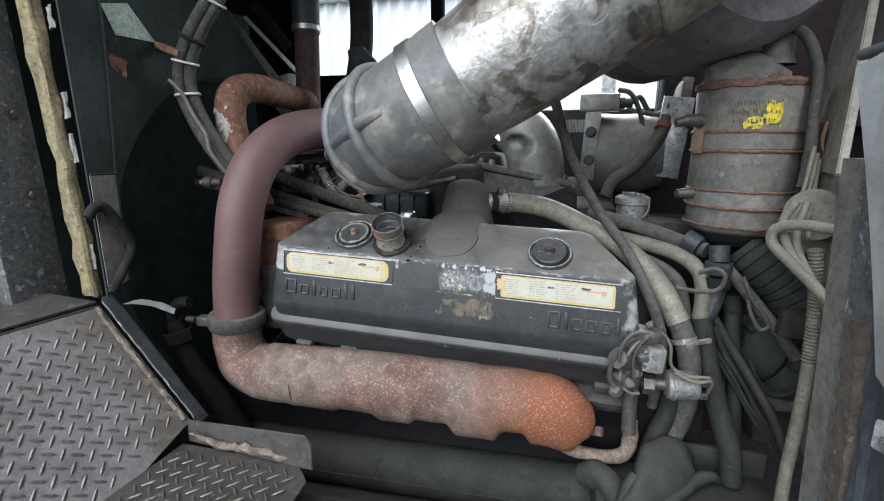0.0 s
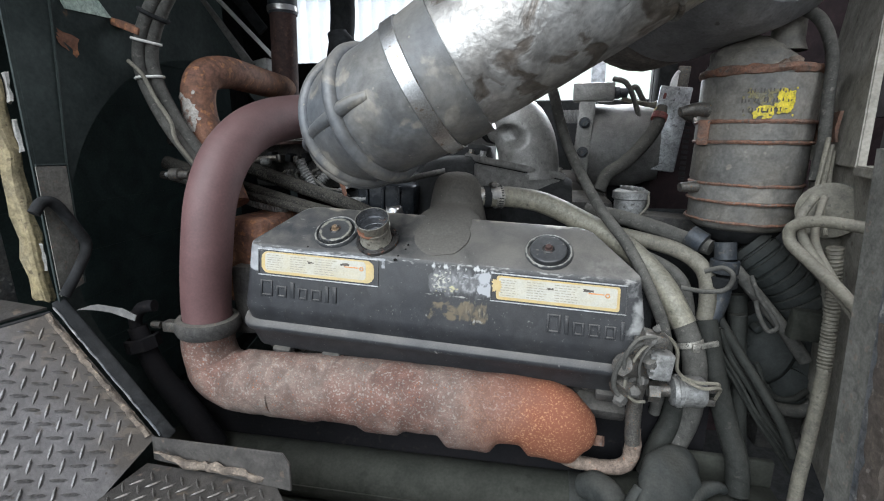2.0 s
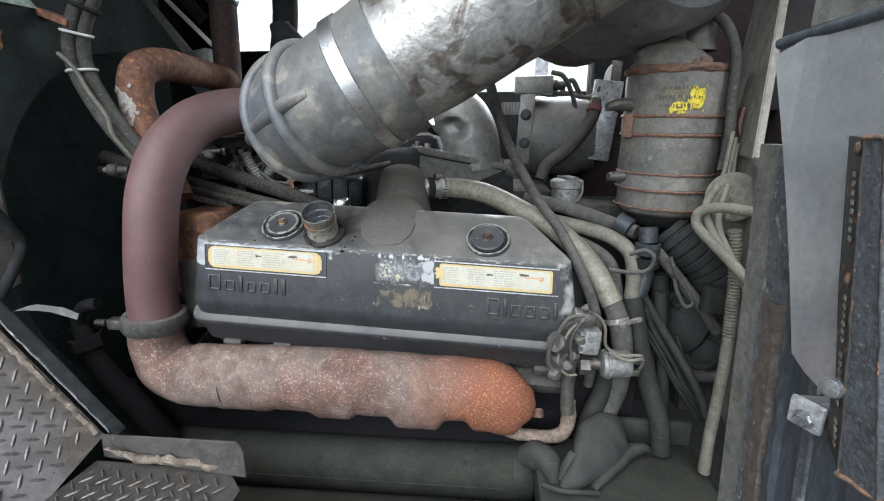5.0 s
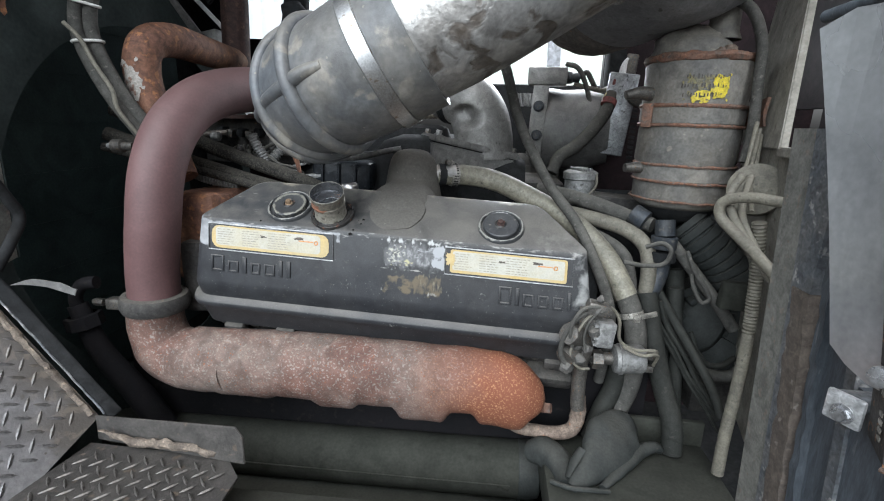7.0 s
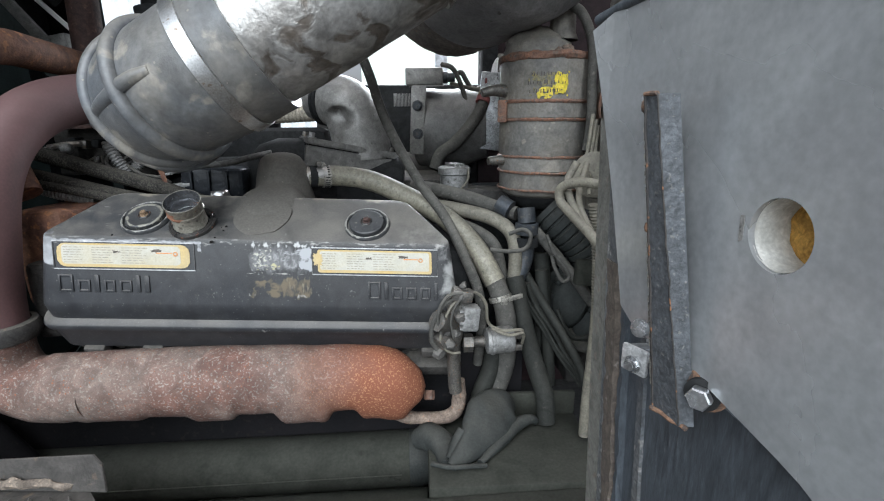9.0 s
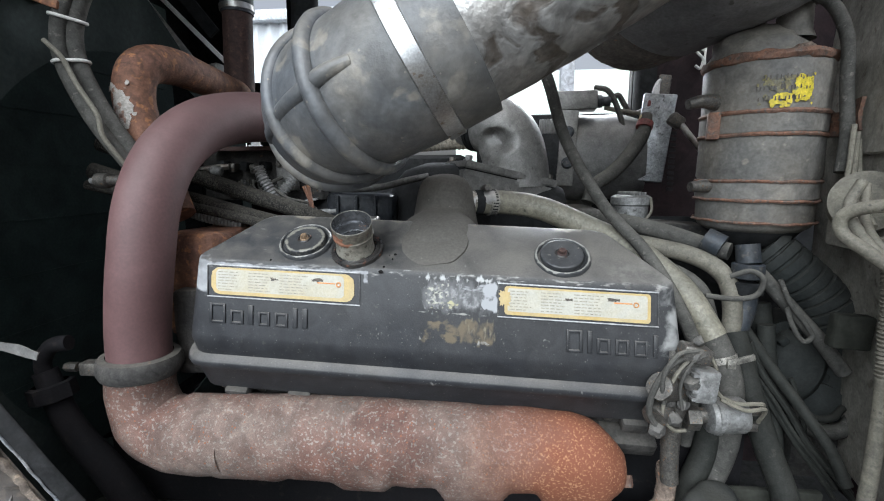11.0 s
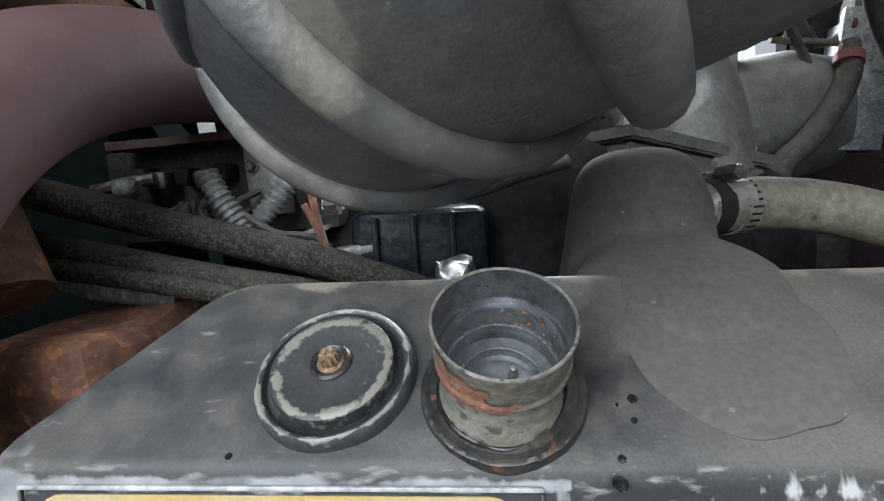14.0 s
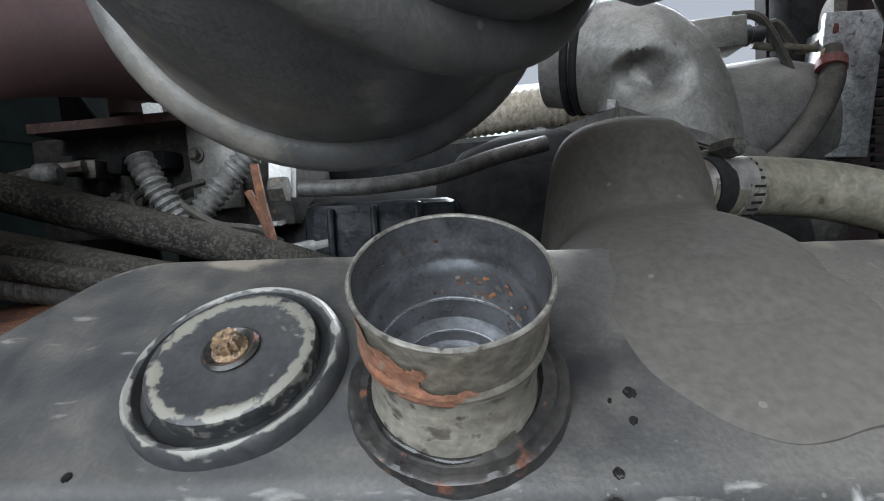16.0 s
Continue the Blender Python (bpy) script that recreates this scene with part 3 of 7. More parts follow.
def thing(name, label, category, loc, group=""):
    ob = new(name)
    ob.location = loc
    ob.empty_display_size = 0.02
    ORIGIN[ob.name] = Vector(loc)
    return tagged(ob, label, category, group)


def structure(name, label, category, loc=(0, 0, 0)):
    ob = thing(name, label, category, loc)
    ob["kind"] = "structure"
    return ob


def finish(bm, smooth):
    bmesh.ops.recalc_face_normals(bm, faces=bm.faces)
    if smooth:
        for f in bm.faces:
            f.smooth = True
        for e in bm.edges:
            if len(e.link_faces) == 2 and e.calc_face_angle(0) > radians(38):
                e.smooth = False


def part(name, bm, material, parent, label="", smooth=True):
    """One mesh under a thing or under a part; bm is in world metres."""
    finish(bm, smooth)
    o = ORIGIN[parent.name]
    bmesh.ops.translate(bm, verts=bm.verts, vec=-o)
    me = bpy.data.meshes.new(name)
    bm.to_mesh(me)
    bm.free()
    me.materials.append(material)
    ob = new(name, me)
    ob.parent = parent
    ORIGIN[ob.name] = o.copy()
    if label:
        ob["label"] = label
    return ob


def solo(name, bm, material, label, category, group="", kind="", smooth=True):
    """A top-level thing of one mesh, its origin at the middle of its base."""
    finish(bm, smooth)
    lo = [min(v.co[i] for v in bm.verts) for i in range(3)]
    hi = [max(v.co[i] for v in bm.verts) for i in range(3)]
    o = Vector(((lo[0] + hi[0]) / 2, (lo[1] + hi[1]) / 2, lo[2]))
    bmesh.ops.translate(bm, verts=bm.verts, vec=-o)
    me = bpy.data.meshes.new(name)
    bm.to_mesh(me)
    bm.free()
    me.materials.append(material)
    ob = new(name, me)
    ob.location = o
    ORIGIN[ob.name] = o
    return tagged(ob, label, category, group, kind)


def basis(axis, hint=(0, 0, 1)):
    z = Vector(axis).normalized()
    x = Vector(hint).cross(z)
    if x.length < 1e-4:
        x = Vector((1, 0, 0)).cross(z)
        if x.length < 1e-4:
            x = Vector((0, 1, 0))
    x.normalize()
    return x, z.cross(x), z


def spline(pts, sub=8):
    p = [Vector(q) for q in pts]
    if len(p) == 2:
        return [p[0].lerp(p[1], i / sub) for i in range(sub + 1)]
    out = []
    ext = [2 * p[0] - p[1]] + p + [2 * p[-1] - p[-2]]
    for i in range(1, len(ext) - 2):
        a, b, c, d = ext[i - 1:i + 3]
        for k in range(sub):
            t = k / sub
            out.append(0.5 * (2 * b + (c - a) * t + (2 * a - 5 * b + 4 * c - d) * t * t + (3 * b - a - 3 * c + d) * t ** 3))
    out.append(p[-1])
    return out


def tube(pts, r, seg=14, sub=8, caps=True, bm=None, wall=0.0, squash=1.0, hint=(0, 0, 1), smooth_path=True):
    """A swept tube. r: a radius, a list of radii along the points, or a function of (0..1, metres along)."""
    bm = bm or bmesh.new()
    path = spline(pts, sub) if smooth_path else [Vector(q) for q in pts]
    n = len(path)
    lens = [0.0]
    for a, b in zip(path, path[1:]):
        lens.append(lens[-1] + (b - a).length)

    def rad(i):
        t = lens[i] / lens[-1]
        if callable(r):
            return r(t, lens[i])
        if isinstance(r, (list, tuple)):
            f = t * (len(r) - 1)
            k = min(int(f), len(r) - 2)
            return r[k] + (r[k + 1] - r[k]) * (f - k)
        return r

    x = None
    rings = []
    for i in range(n):
        d = (path[min(i + 1, n - 1)] - path[max(i - 1, 0)]).normalized()
        if x is None:
            x, y, _ = basis(d, hint)
        else:
            x = (x - d * x.dot(d)).normalized()
            y = d.cross(x)
        q = rad(i)
        rings.append([bm.verts.new(path[i] + (x * math.cos(a) + y * math.sin(a) * squash) * q) for a in (2 * math.pi * k / seg for k in range(seg))])
    for a, b in zip(rings, rings[1:]):
        for k in range(seg):
            bm.faces.new((a[k], a[(k + 1) % seg], b[(k + 1) % seg], b[k]))
    if caps:
        bm.faces.new(list(reversed(rings[0])))
        bm.faces.new(rings[-1])
    return bm


def lathe(profile, centre, axis, seg=24, bm=None, hint=(0, 0, 1), wobble=0.0):
    """Turns a profile of (radius, height) round an axis."""
    bm = bm or bmesh.new()
    x, y, z = basis(axis, hint)
    c = Vector(centre)
    rings = []
    for r, h in profile:
        if r < 1e-6:
            rings.append([bm.verts.new(c + z * h)])
        else:
            rings.append([bm.verts.new(c + z * h + (x * math.cos(t) + y * math.sin(t)) * r * (1 + wobble * noise.noise(Vector((math.cos(t) * 2, math.sin(t) * 2, h * 30)))))
                          for t in (2 * math.pi * k / seg for k in range(seg))])
    for a, b in zip(rings, rings[1:]):
        for k in range(seg):
            k2 = (k + 1) % seg
            if len(a) == 1 and len(b) == 1:
                continue
            if len(a) == 1:
                bm.faces.new((a[0], b[k2], b[k]))
            elif len(b) == 1:
                bm.faces.new((a[k], a[k2], b[0]))
            else:
                bm.faces.new((a[k], a[k2], b[k2], b[k]))
    return bm


def torus(centre, axis, R, r, seg=32, n=10, bm=None, squash=1.0):
    bm = bm or bmesh.new()
    x, y, z = basis(axis)
    c = Vector(centre)
    rings = []
    for i in range(seg):
        t = 2 * math.pi * i / seg
        o = x * math.cos(t) + y * math.sin(t)
        rings.append([bm.verts.new(c + o * (R + r * math.cos(s)) + z * r * squash * math.sin(s)) for s in (2 * math.pi * k / n for k in range(n))])
    for i in range(seg):
        a, b = rings[i], rings[(i + 1) % seg]
        for k in range(n):
            bm.faces.new((a[k], b[k], b[(k + 1) % n], a[(k + 1) % n]))
    return bm


def box(centre, size, turn=None, bevel=0.0, bm=None, segs=2):
    own = bmesh.new()
    bmesh.ops.create_cube(own, size=1.0)
    for v in own.verts:
        v.co = Vector((v.co.x * size[0], v.co.y * size[1], v.co.z * size[2]))
    if bevel:
        bmesh.ops.bevel(own, geom=list(own.edges), offset=bevel, segments=segs, affect="EDGES", profile=0.5)
    m = Matrix.Translation(centre) @ (turn.to_4x4() if turn else Matrix())
    own.transform(m)
    return merge(bm, own)


def merge(bm, own):
    if bm is None:
        return own
    me = bpy.data.meshes.new("join")
    own.to_mesh(me)
    own.free()
    bm.from_mesh(me)
    bpy.data.meshes.remove(me)
    return bm


def turned(rx=0, ry=0, rz=0):
    return Euler([radians(a) for a in (rx, ry, rz)]).to_matrix()


def slab(corners, thick, bevel=0.0, holes=0):
    """A sheet with the given outline and thickness, laid against the side that its corners run round anticlockwise."""
    bm = bmesh.new()
    vs = [bm.verts.new(Vector(c)) for c in corners]
    f = bm.faces.new(vs)
    bm.normal_update()
    nrm = f.normal.copy()
    ext = bmesh.ops.extrude_face_region(bm, geom=[f])
    bmesh.ops.translate(bm, verts=[g for g in ext["geom"] if isinstance(g, bmesh.types.BMVert)], vec=-nrm * thick)
    if bevel:
        bmesh.ops.bevel(bm, geom=list(bm.edges), offset=bevel, segments=2, affect="EDGES")
    return bm


def hexbolt(centre, axis, r, h, washer=0.0, bm=None):
    bm = bm or bmesh.new()
    if washer:
        lathe([(0, 0), (washer, 0), (washer, r * 0.25), (0, r * 0.25)], centre, axis, 18, bm)
    z = Vector(axis).normalized()
    c = Vector(centre) + z * r * 0.25
    lathe([(0, 0), (r, 0), (r, h * 0.82), (r * 0.86, h), (0, h)], c, axis, 6, bm)
    return bm


def ragged(bm, amount, scale):
    for v in bm.verts:
        v.co += Vector((noise.noise(v.co * scale), noise.noise(v.co * scale + Vector((7, 3, 1))), noise.noise(v.co * scale + Vector((2, 9, 5))))) * amount
    return bm


def subdivide(bm, cuts):
    bmesh.ops.subdivide_edges(bm, edges=list(bm.edges), cuts=cuts, use_grid_fill=True)
    return bm

# ---- the setting: yard, vehicle shell, engine bay ----
ground = solo("ground", slab([(-60, -60, 0), (60, -60, 0), (60, 60, 0), (-60, 60, 0)], 0.05), M_concrete, "dark worn asphalt yard", "ground", kind="structure", smooth=False)


def wall(name, lo, hi, material, label, bevel=0.0):
    c = [(a + b) / 2 for a, b in zip(lo, hi)]
    return solo(name, box(c, [b - a for a, b in zip(lo, hi)], bevel=bevel), material, label, "wall", kind="structure")


wall("wall_left_skin", (-2.6, 0.60, 0.35), (-0.93, 0.64, 2.6), M_green, "dark green sheet-steel body side beside the hatch")
wall("wall_right_skin", (1.0, 0.66, 0.35), (2.4, 0.70, 2.6), M_green, "dark green sheet-steel body side beside the hatch")
wall("wall_header", (-0.93, 0.60, 1.86), (0.42, 0.66, 2.6), M_green, "dark green steel header above the hatch")
wall("wall_skirt", (-0.93, 0.62, 0.35), (0.42, 0.66, 0.70), M_black, "sooty steel skirt below the hatch")
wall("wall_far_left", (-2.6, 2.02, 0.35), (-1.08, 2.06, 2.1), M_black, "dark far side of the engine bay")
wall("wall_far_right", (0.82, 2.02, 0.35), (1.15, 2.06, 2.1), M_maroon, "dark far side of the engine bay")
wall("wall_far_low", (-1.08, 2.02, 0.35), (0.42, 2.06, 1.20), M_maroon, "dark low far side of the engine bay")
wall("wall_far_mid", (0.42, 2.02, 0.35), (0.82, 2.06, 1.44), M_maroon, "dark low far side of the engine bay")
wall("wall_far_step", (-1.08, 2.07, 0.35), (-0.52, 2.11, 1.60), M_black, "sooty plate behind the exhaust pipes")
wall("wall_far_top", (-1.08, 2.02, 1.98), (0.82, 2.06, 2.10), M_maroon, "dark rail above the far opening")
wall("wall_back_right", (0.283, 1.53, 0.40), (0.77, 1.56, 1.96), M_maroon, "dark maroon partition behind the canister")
wall("shade_ceiling", (-0.83, 0.66, 1.96), (-0.25, 2.06, 2.0), M_maroon, "unseen dark maroon ceiling added to shade the exhaust side")
wall("shade_ceiling_front", (-0.25, 0.66, 1.96), (2.4, 0.74, 2.0), M_maroon, "unseen dark maroon strip added above the hatch")
wall("shade_ceiling_left", (-2.6, 0.66, 1.96), (-0.83, 2.06, 2.0), M_maroon, "unseen dark maroon ceiling added to shade the radiator")
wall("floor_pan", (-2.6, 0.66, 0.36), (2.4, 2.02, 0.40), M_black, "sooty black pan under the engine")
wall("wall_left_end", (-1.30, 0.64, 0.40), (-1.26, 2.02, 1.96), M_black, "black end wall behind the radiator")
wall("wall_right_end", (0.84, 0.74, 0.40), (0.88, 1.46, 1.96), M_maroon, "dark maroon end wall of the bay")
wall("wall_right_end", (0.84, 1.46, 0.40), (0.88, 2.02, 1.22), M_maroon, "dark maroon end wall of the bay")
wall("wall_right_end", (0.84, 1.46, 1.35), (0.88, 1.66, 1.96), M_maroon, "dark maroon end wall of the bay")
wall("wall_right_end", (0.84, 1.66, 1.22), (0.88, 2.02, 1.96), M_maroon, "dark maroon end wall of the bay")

# the sheet with the round fan opening
def fan_panel():
    bm = bmesh.new()
    cy, cz, r, N = 1.06, 1.0965, 0.361, 72
    y0, y1, z0, z1 = 0.665, 1.46, 0.55, 1.955
    inner, outer = [], []
    for k in range(N):
        a = 2 * math.pi * k / N
        c, s = math.cos(a), math.sin(a)
        inner.append((cy + r * c, cz + r * s))
        fy = (y1 - cy) / c if c > 1e-6 else ((y0 - cy) / c if c < -1e-6 else 1e9)
        fz = (z1 - cz) / s if s > 1e-6 else ((z0 - cz) / s if s < -1e-6 else 1e9)
        f = min(fy, fz)
        outer.append((cy + f * c, cz + f * s))
    rows = [[bm.verts.new((x, *p)) for p in ring] for x, ring in ((-0.76, outer), (-0.76, inner), (-0.7635, inner), (-0.7635, outer))]
    for a, b in zip(rows, rows[1:] + rows[:1]):
        for k in range(N):
            bm.faces.new((a[k], a[(k + 1) % N], b[(k + 1) % N], b[k]))
    bmesh.ops.bisect_plane(bm, geom=bm.verts[:] + bm.edges[:] + bm.faces[:], plane_co=(0, 1.0, 1.66), plane_no=(0, 0.20, 0.26), clear_outer=True)
    return bm


shroud = structure("fan_shroud", "grey-green sheet-steel fan shroud with a round opening", "fan shroud", (-0.82, 1.08, 0.55))
part("panel", fan_panel(), M_wallgrey, shroud, smooth=False)
part("return_sheet", slab([(-0.868, 0.752, 0.95), (-0.7615, 0.669, 0.95), (-0.7615, 0.669, 1.93), (-0.868, 0.752, 1.93)], 0.003), M_wallgrey, shroud, smooth=False)
part("crease", tube([(-0.7585, 0.737, 1.60), (-0.7585, 0.737, 1.49), (-0.7585, 0.718, 1.256)], 0.0022, 6), M_wallgrey, shroud)
part("crease", tube([(-0.7585, 0.668, 1.258), (-0.7585, 0.718, 1.256)], 0.0022, 6), M_wallgrey, shroud)
part("crease", tube([(-0.7585, 0.718, 1.256), (-0.7585, 0.712, 1.06)], 0.0018, 6), M_wallgrey, shroud)
part("low_patch", slab([(-0.7572, 0.667, 1.05), (-0.7572, 0.709, 1.06), (-0.7572, 0.715, 1.254), (-0.7572, 0.667, 1.256)], 0.0014), M_jface, shroud, "dusty brown-grey lower patch")
radiator = thing("radiator", "dark green painted radiator behind the fan shroud", "radiator", (-1.15, 1.1, 0.55))
part("core", box((-1.13, 1.12, 1.15), (0.05, 1.1, 1.2), bevel=0.005), M_darkgreen, radiator)
for k in range(9):
    part("rib", box((-1.1045, 1.12, 0.66 + 0.12 * k), (0.004, 1.0, 0.003)), M_darkgreen, radiator)

# jamb on the fan side: steel angle, foam strip, torn tape
jamb = structure("door_jamb_left", "dark scraped steel hatch jamb with a foam strip", "door jamb", (-0.92, 0.66, 0.9))
part("angle", box((-0.935, 0.655, 1.42), (0.045, 0.10, 0.86), turned(0, -2, 0), 0.004), M_jamb, jamb)
part("flange", box((-0.985, 0.60, 1.42), (0.09, 0.012, 0.86), turned(0, -2, 0), 0.003), M_black, jamb)
for z in (1.22, 1.36, 1.50):
    part("jamb_bolt", hexbolt((-0.9115 - (z - 1.42) * 0.035, 0.675, z), (1, 0, 0), 0.007, 0.005, 0.010), M_boltdark, jamb)
strip = box((-0.868, 0.712, 1.33), (0.028, 0.022, 0.62), turned(0, -3, 0), 0.006)
part("foam_strip", ragged(ragged(subdivide(strip, 16), 0.007, 34), 0.003, 140), M_foam, jamb, "yellowed crumbling foam strip")
for z, w in ((1.52, 0.035), (1.375, 0.045), (1.30, 0.05), (1.10, 0.045)):
    part("tape", ragged(subdivide(box((-0.8475, 0.7205, z), (0.030, 0.004, w), turned(0, 0, -32)), 3), 0.004, 80), M_tape, jamb, "torn white tape")
handle = tube([(-0.750, 0.645, 1.188), (-0.748, 0.658, 1.203), (-0.745, 0.676, 1.198), (-0.740, 0.698, 1.155), (-0.738, 0.708, 1.125), (-0.742, 0.690, 1.090), (-0.748, 0.664, 1.052)], 0.0085, 10)
part("grab_rod", handle, M_black, jamb, "bent black grab rod")

# tread-plate step
A, B = Vector((-0.774, 0.657, 1.028)), Vector((-0.603, 0.648, 0.827))
DA, DB = Vector((-0.070, -0.115, -0.014)), Vector((-0.033, -0.125, -0.066))


def treads(bm, o, ex, ey, nrm, nx, ny, pitch, inside, length=0.026, wide=0.0052, high=0.0016):
    for i in range(-nx, nx):
        for j in range(-ny, ny):
            p = o + ex * (pitch * i) + ey * (pitch * j)
            if not inside(p):
                continue
            d = ex if (i + j) % 2 else ey
            w = nrm.cross(d)
            vs = [bm.verts.new(p + d * a * length / 2 + w * b * wide / 2 + nrm * c * high) for a, b, c in
                  ((-1, 0, 0), (-0.45, -1, 0), (0.45, -1, 0), (1, 0, 0), (0.45, 1, 0), (-0.45, 1, 0), (-0.5, 0, 1), (0.5, 0, 1))]
            for f in ((0, 1, 6), (1, 2, 7, 6), (2, 3, 7), (3, 4, 7), (4, 5, 6, 7), (5, 0, 6)):
                bm.faces.new([vs[k] for k in f])
    return bm


step = structure("tread_plate_step", "scuffed steel tread-plate step with welded edges", "step", (-0.62, 0.5, 0.72))
nrm = (B - A).cross(DA).normalized()
if nrm.z < 0:
    nrm = -nrm
outline = [A, A + DA * 4.0, B + DB * 3.2, B]
sheet = slab(outline, 0.004)
part("sloping_plate", sheet, M_plate, step, "scuffed bare steel tread plate", smooth=False)
ex = (B - A).normalized()
ey = nrm.cross(ex)


def in_slope(p):
    a = (p - A)
    s, t = a.dot(ex) / (B - A).length, a.dot(ey)
    far = (A + DA * 4 - A).dot(ey)
    sa = (DA.dot(ex) / (B - A).length) * (t / DA.dot(ey))
    sb = 1 + (DB.dot(ex) / (B - A).length) * (t / DB.dot(ey))
    return min(0, far) + 0.01 < t < max(0, far) - 0.01 and sa + 0.08 < s < sb - 0.09


ob = part("tread_bars", treads(bmesh.new(), A + nrm * 0.0002, (ex + ey).normalized(), (ex - ey).normalized(), nrm, 52, 52, 0.0190, in_slope, 0.0235, 0.0046, 0.0013), M_tread, step, "worn bright tread bars", smooth=False)
ob["kind"] = "stuff"
off = (ex.cross(nrm) * 0.0)
back = Vector((0.030, 0.030, 0.012))
part("edge_channel", ragged(subdivide(box((A + B) / 2 + Vector((0.012, 0.011, 0.004)), ((B - A).length + 0.02, 0.020, 0.016), Matrix((ex, ey, nrm)).transposed(), 0.003), 3), 0.002, 60), M_black, step, "grimy black edge channel")
part("worn_edge", ragged(tube([A + (B - A) * t + nrm * 0.012 + Vector((0.004, 0.004, 0)) for t in (0.0, 0.35, 0.7, 1.0)], 0.0016, 8, 14), 0.0018, 70), M_jamb, step, "scraped bare edge")
part("weld_bead", ragged(tube([A + (B - A) * t + nrm * 0.002 - Vector((0.004, 0.006, 0.0)) for t in (0.03, 0.3, 0.6, 0.97)], 0.0045, 8, 14), 0.0035, 90), M_weld, step, "burnt pale weld bead")
part("lower_plate", slab([(-0.61, 0.632, 0.790), (-0.66, 0.36, 0.772), (-0.35, 0.36, 0.772), (-0.352, 0.60, 0.785), (-0.385, 0.632, 0.788)], 0.004), M_platedark, step, "oily dark tread plate", smooth=False)
ob = part("tread_bars", treads(bmesh.new(), Vector((-0.5, 0.5, 0.7825)), Vector((0.7, 0.71, 0.043)).normalized(), Vector((0.7, -0.71, -0.043)).normalized(), Vector((0, -0.06, 1)).normalized(), 22, 22, 0.0190,
                               lambda p: p.x > -0.60 + (0.632 - p.y) * -0.15 and p.x < -0.375 and 0.37 < p.y < 0.618, 0.0235, 0.0044), M_treadlow, step, "worn bright tread bars", smooth=False)
ob["kind"] = "stuff"
lip = slab([(-0.606, 0.645, 0.789), (-0.606, 0.647, 0.830), (-0.372, 0.640, 0.839), (-0.356, 0.632, 0.828), (-0.353, 0.625, 0.788)], 0.004, 0.001)
part("back_lip", lip, M_platedark, step, "bent-up back lip")
part("weld_bead", ragged(tube([(-0.59, 0.630, 0.818), (-0.53, 0.628, 0.803), (-0.47, 0.628, 0.806), (-0.40, 0.626, 0.796)], [0.003, 0.006, 0.0065, 0.004], 8, 12), 0.005, 70), M_weld, step, "burnt pale weld bead")
tape = subdivide(slab([(-0.735, 0.668, 1.042), (-0.665, 0.664, 1.041), (-0.615, 0.657, 1.041), (-0.606, 0.654, 1.052), (-0.640, 0.660, 1.055), (-0.690, 0.665, 1.051)], 0.0012), 2)
for v in tape.verts:
    v.co.z += 0.004 * math.sin((v.co.x + 0.73) * 38) - 0.013
solo("torn_tape", ragged(tape, 0.002, 60), M_alt, "loose strip of torn pale tape on the step edge", "tape")
part("side_plate", slab([A + DA * 4, A, (-0.80, 0.66, 0.95), (-1.1, 0.30, 0.90)], 0.004), M_black, step)
part("top_plate", slab([A + Vector((-0.01, 0.004, 0.004)), (-0.95, 0.66, 1.045), (-1.3, 0.25, 1.03), A + DA * 4 + Vector((0, 0, 0.004))], 0.004), M_platedark, step, smooth=False)

# sill, cross tube
sill = structure("sill_beam", "dark chipped steel sill under the engine", "sill", (0, 0.6, 0.65))
part("beam", box((-0.10, 0.622, 0.672), (0.95, 0.075, 0.09), turned(0, -1.2, 0), 0.006), M_rail, sill)
part("worn_edge", ragged(tube([(-0.35, 0.586, 0.712), (0.0, 0.586, 0.719), (0.34, 0.586, 0.726)], 0.003, 8, 30), 0.003, 60), M_jamb, sill, "chipped bare sill edge")
rail = thing("cross_tube", "grey-green painted cross tube below the manifold", "pipe", (-0.2, 0.84, 0.59))
part("tube", tube([(-0.80, 0.845, 0.632), (-0.3, 0.845, 0.641), (0.085, 0.845, 0.648)], 0.053, 32), M_rail, rail)
part("seam", tube([(-0.6, 0.792, 0.640), (-0.2, 0.792, 0.646), (0.05, 0.792, 0.650)], 0.0015, 6), M_rail, rail)
part("end_cap", lathe([(0.052, -0.02), (0.054, -0.018), (0.055, 0), (0.050, 0.018), (0.03, 0.026), (0, 0.028)], (0.085, 0.845, 0.648), (1, 0, 0.02), 32), M_boot, rail, "black rubber end cap")
pan = structure("bay_ledge", "dark grey-green ledge below the hoses", "ledge", (0.24, 0.75, 0.66))
part("ledge", box((0.245, 0.752, 0.705), (0.29, 0.185, 0.06), bevel=0.006), M_rail, pan)
part("back_tray", box((-0.35, 0.745, 0.585), (0.90, 0.17, 0.02), bevel=0.004), M_rail, pan)
part("upstand", box((0.30, 0.85, 0.755), (0.18, 0.012, 0.05), bevel=0.003), M_rail, pan)

# ---- the engine ----
TH, SL = radians(32), radians(2.5)
ME = Matrix(((math.cos(SL), 0, 0, 0.0), (0, math.cos(TH), -math.sin(TH), 0.785), (-math.sin(SL), math.sin(TH), math.cos(TH), 1.1006), (0, 0, 0, 1)))
QN = (ME.to_3x3() @ Vector((0, 0, 1))).normalized()
PD = (ME.to_3x3() @ Vector((0, 1, 0))).normalized()


def E(u, p, q):
    return ME @ Vector((u, p, q))


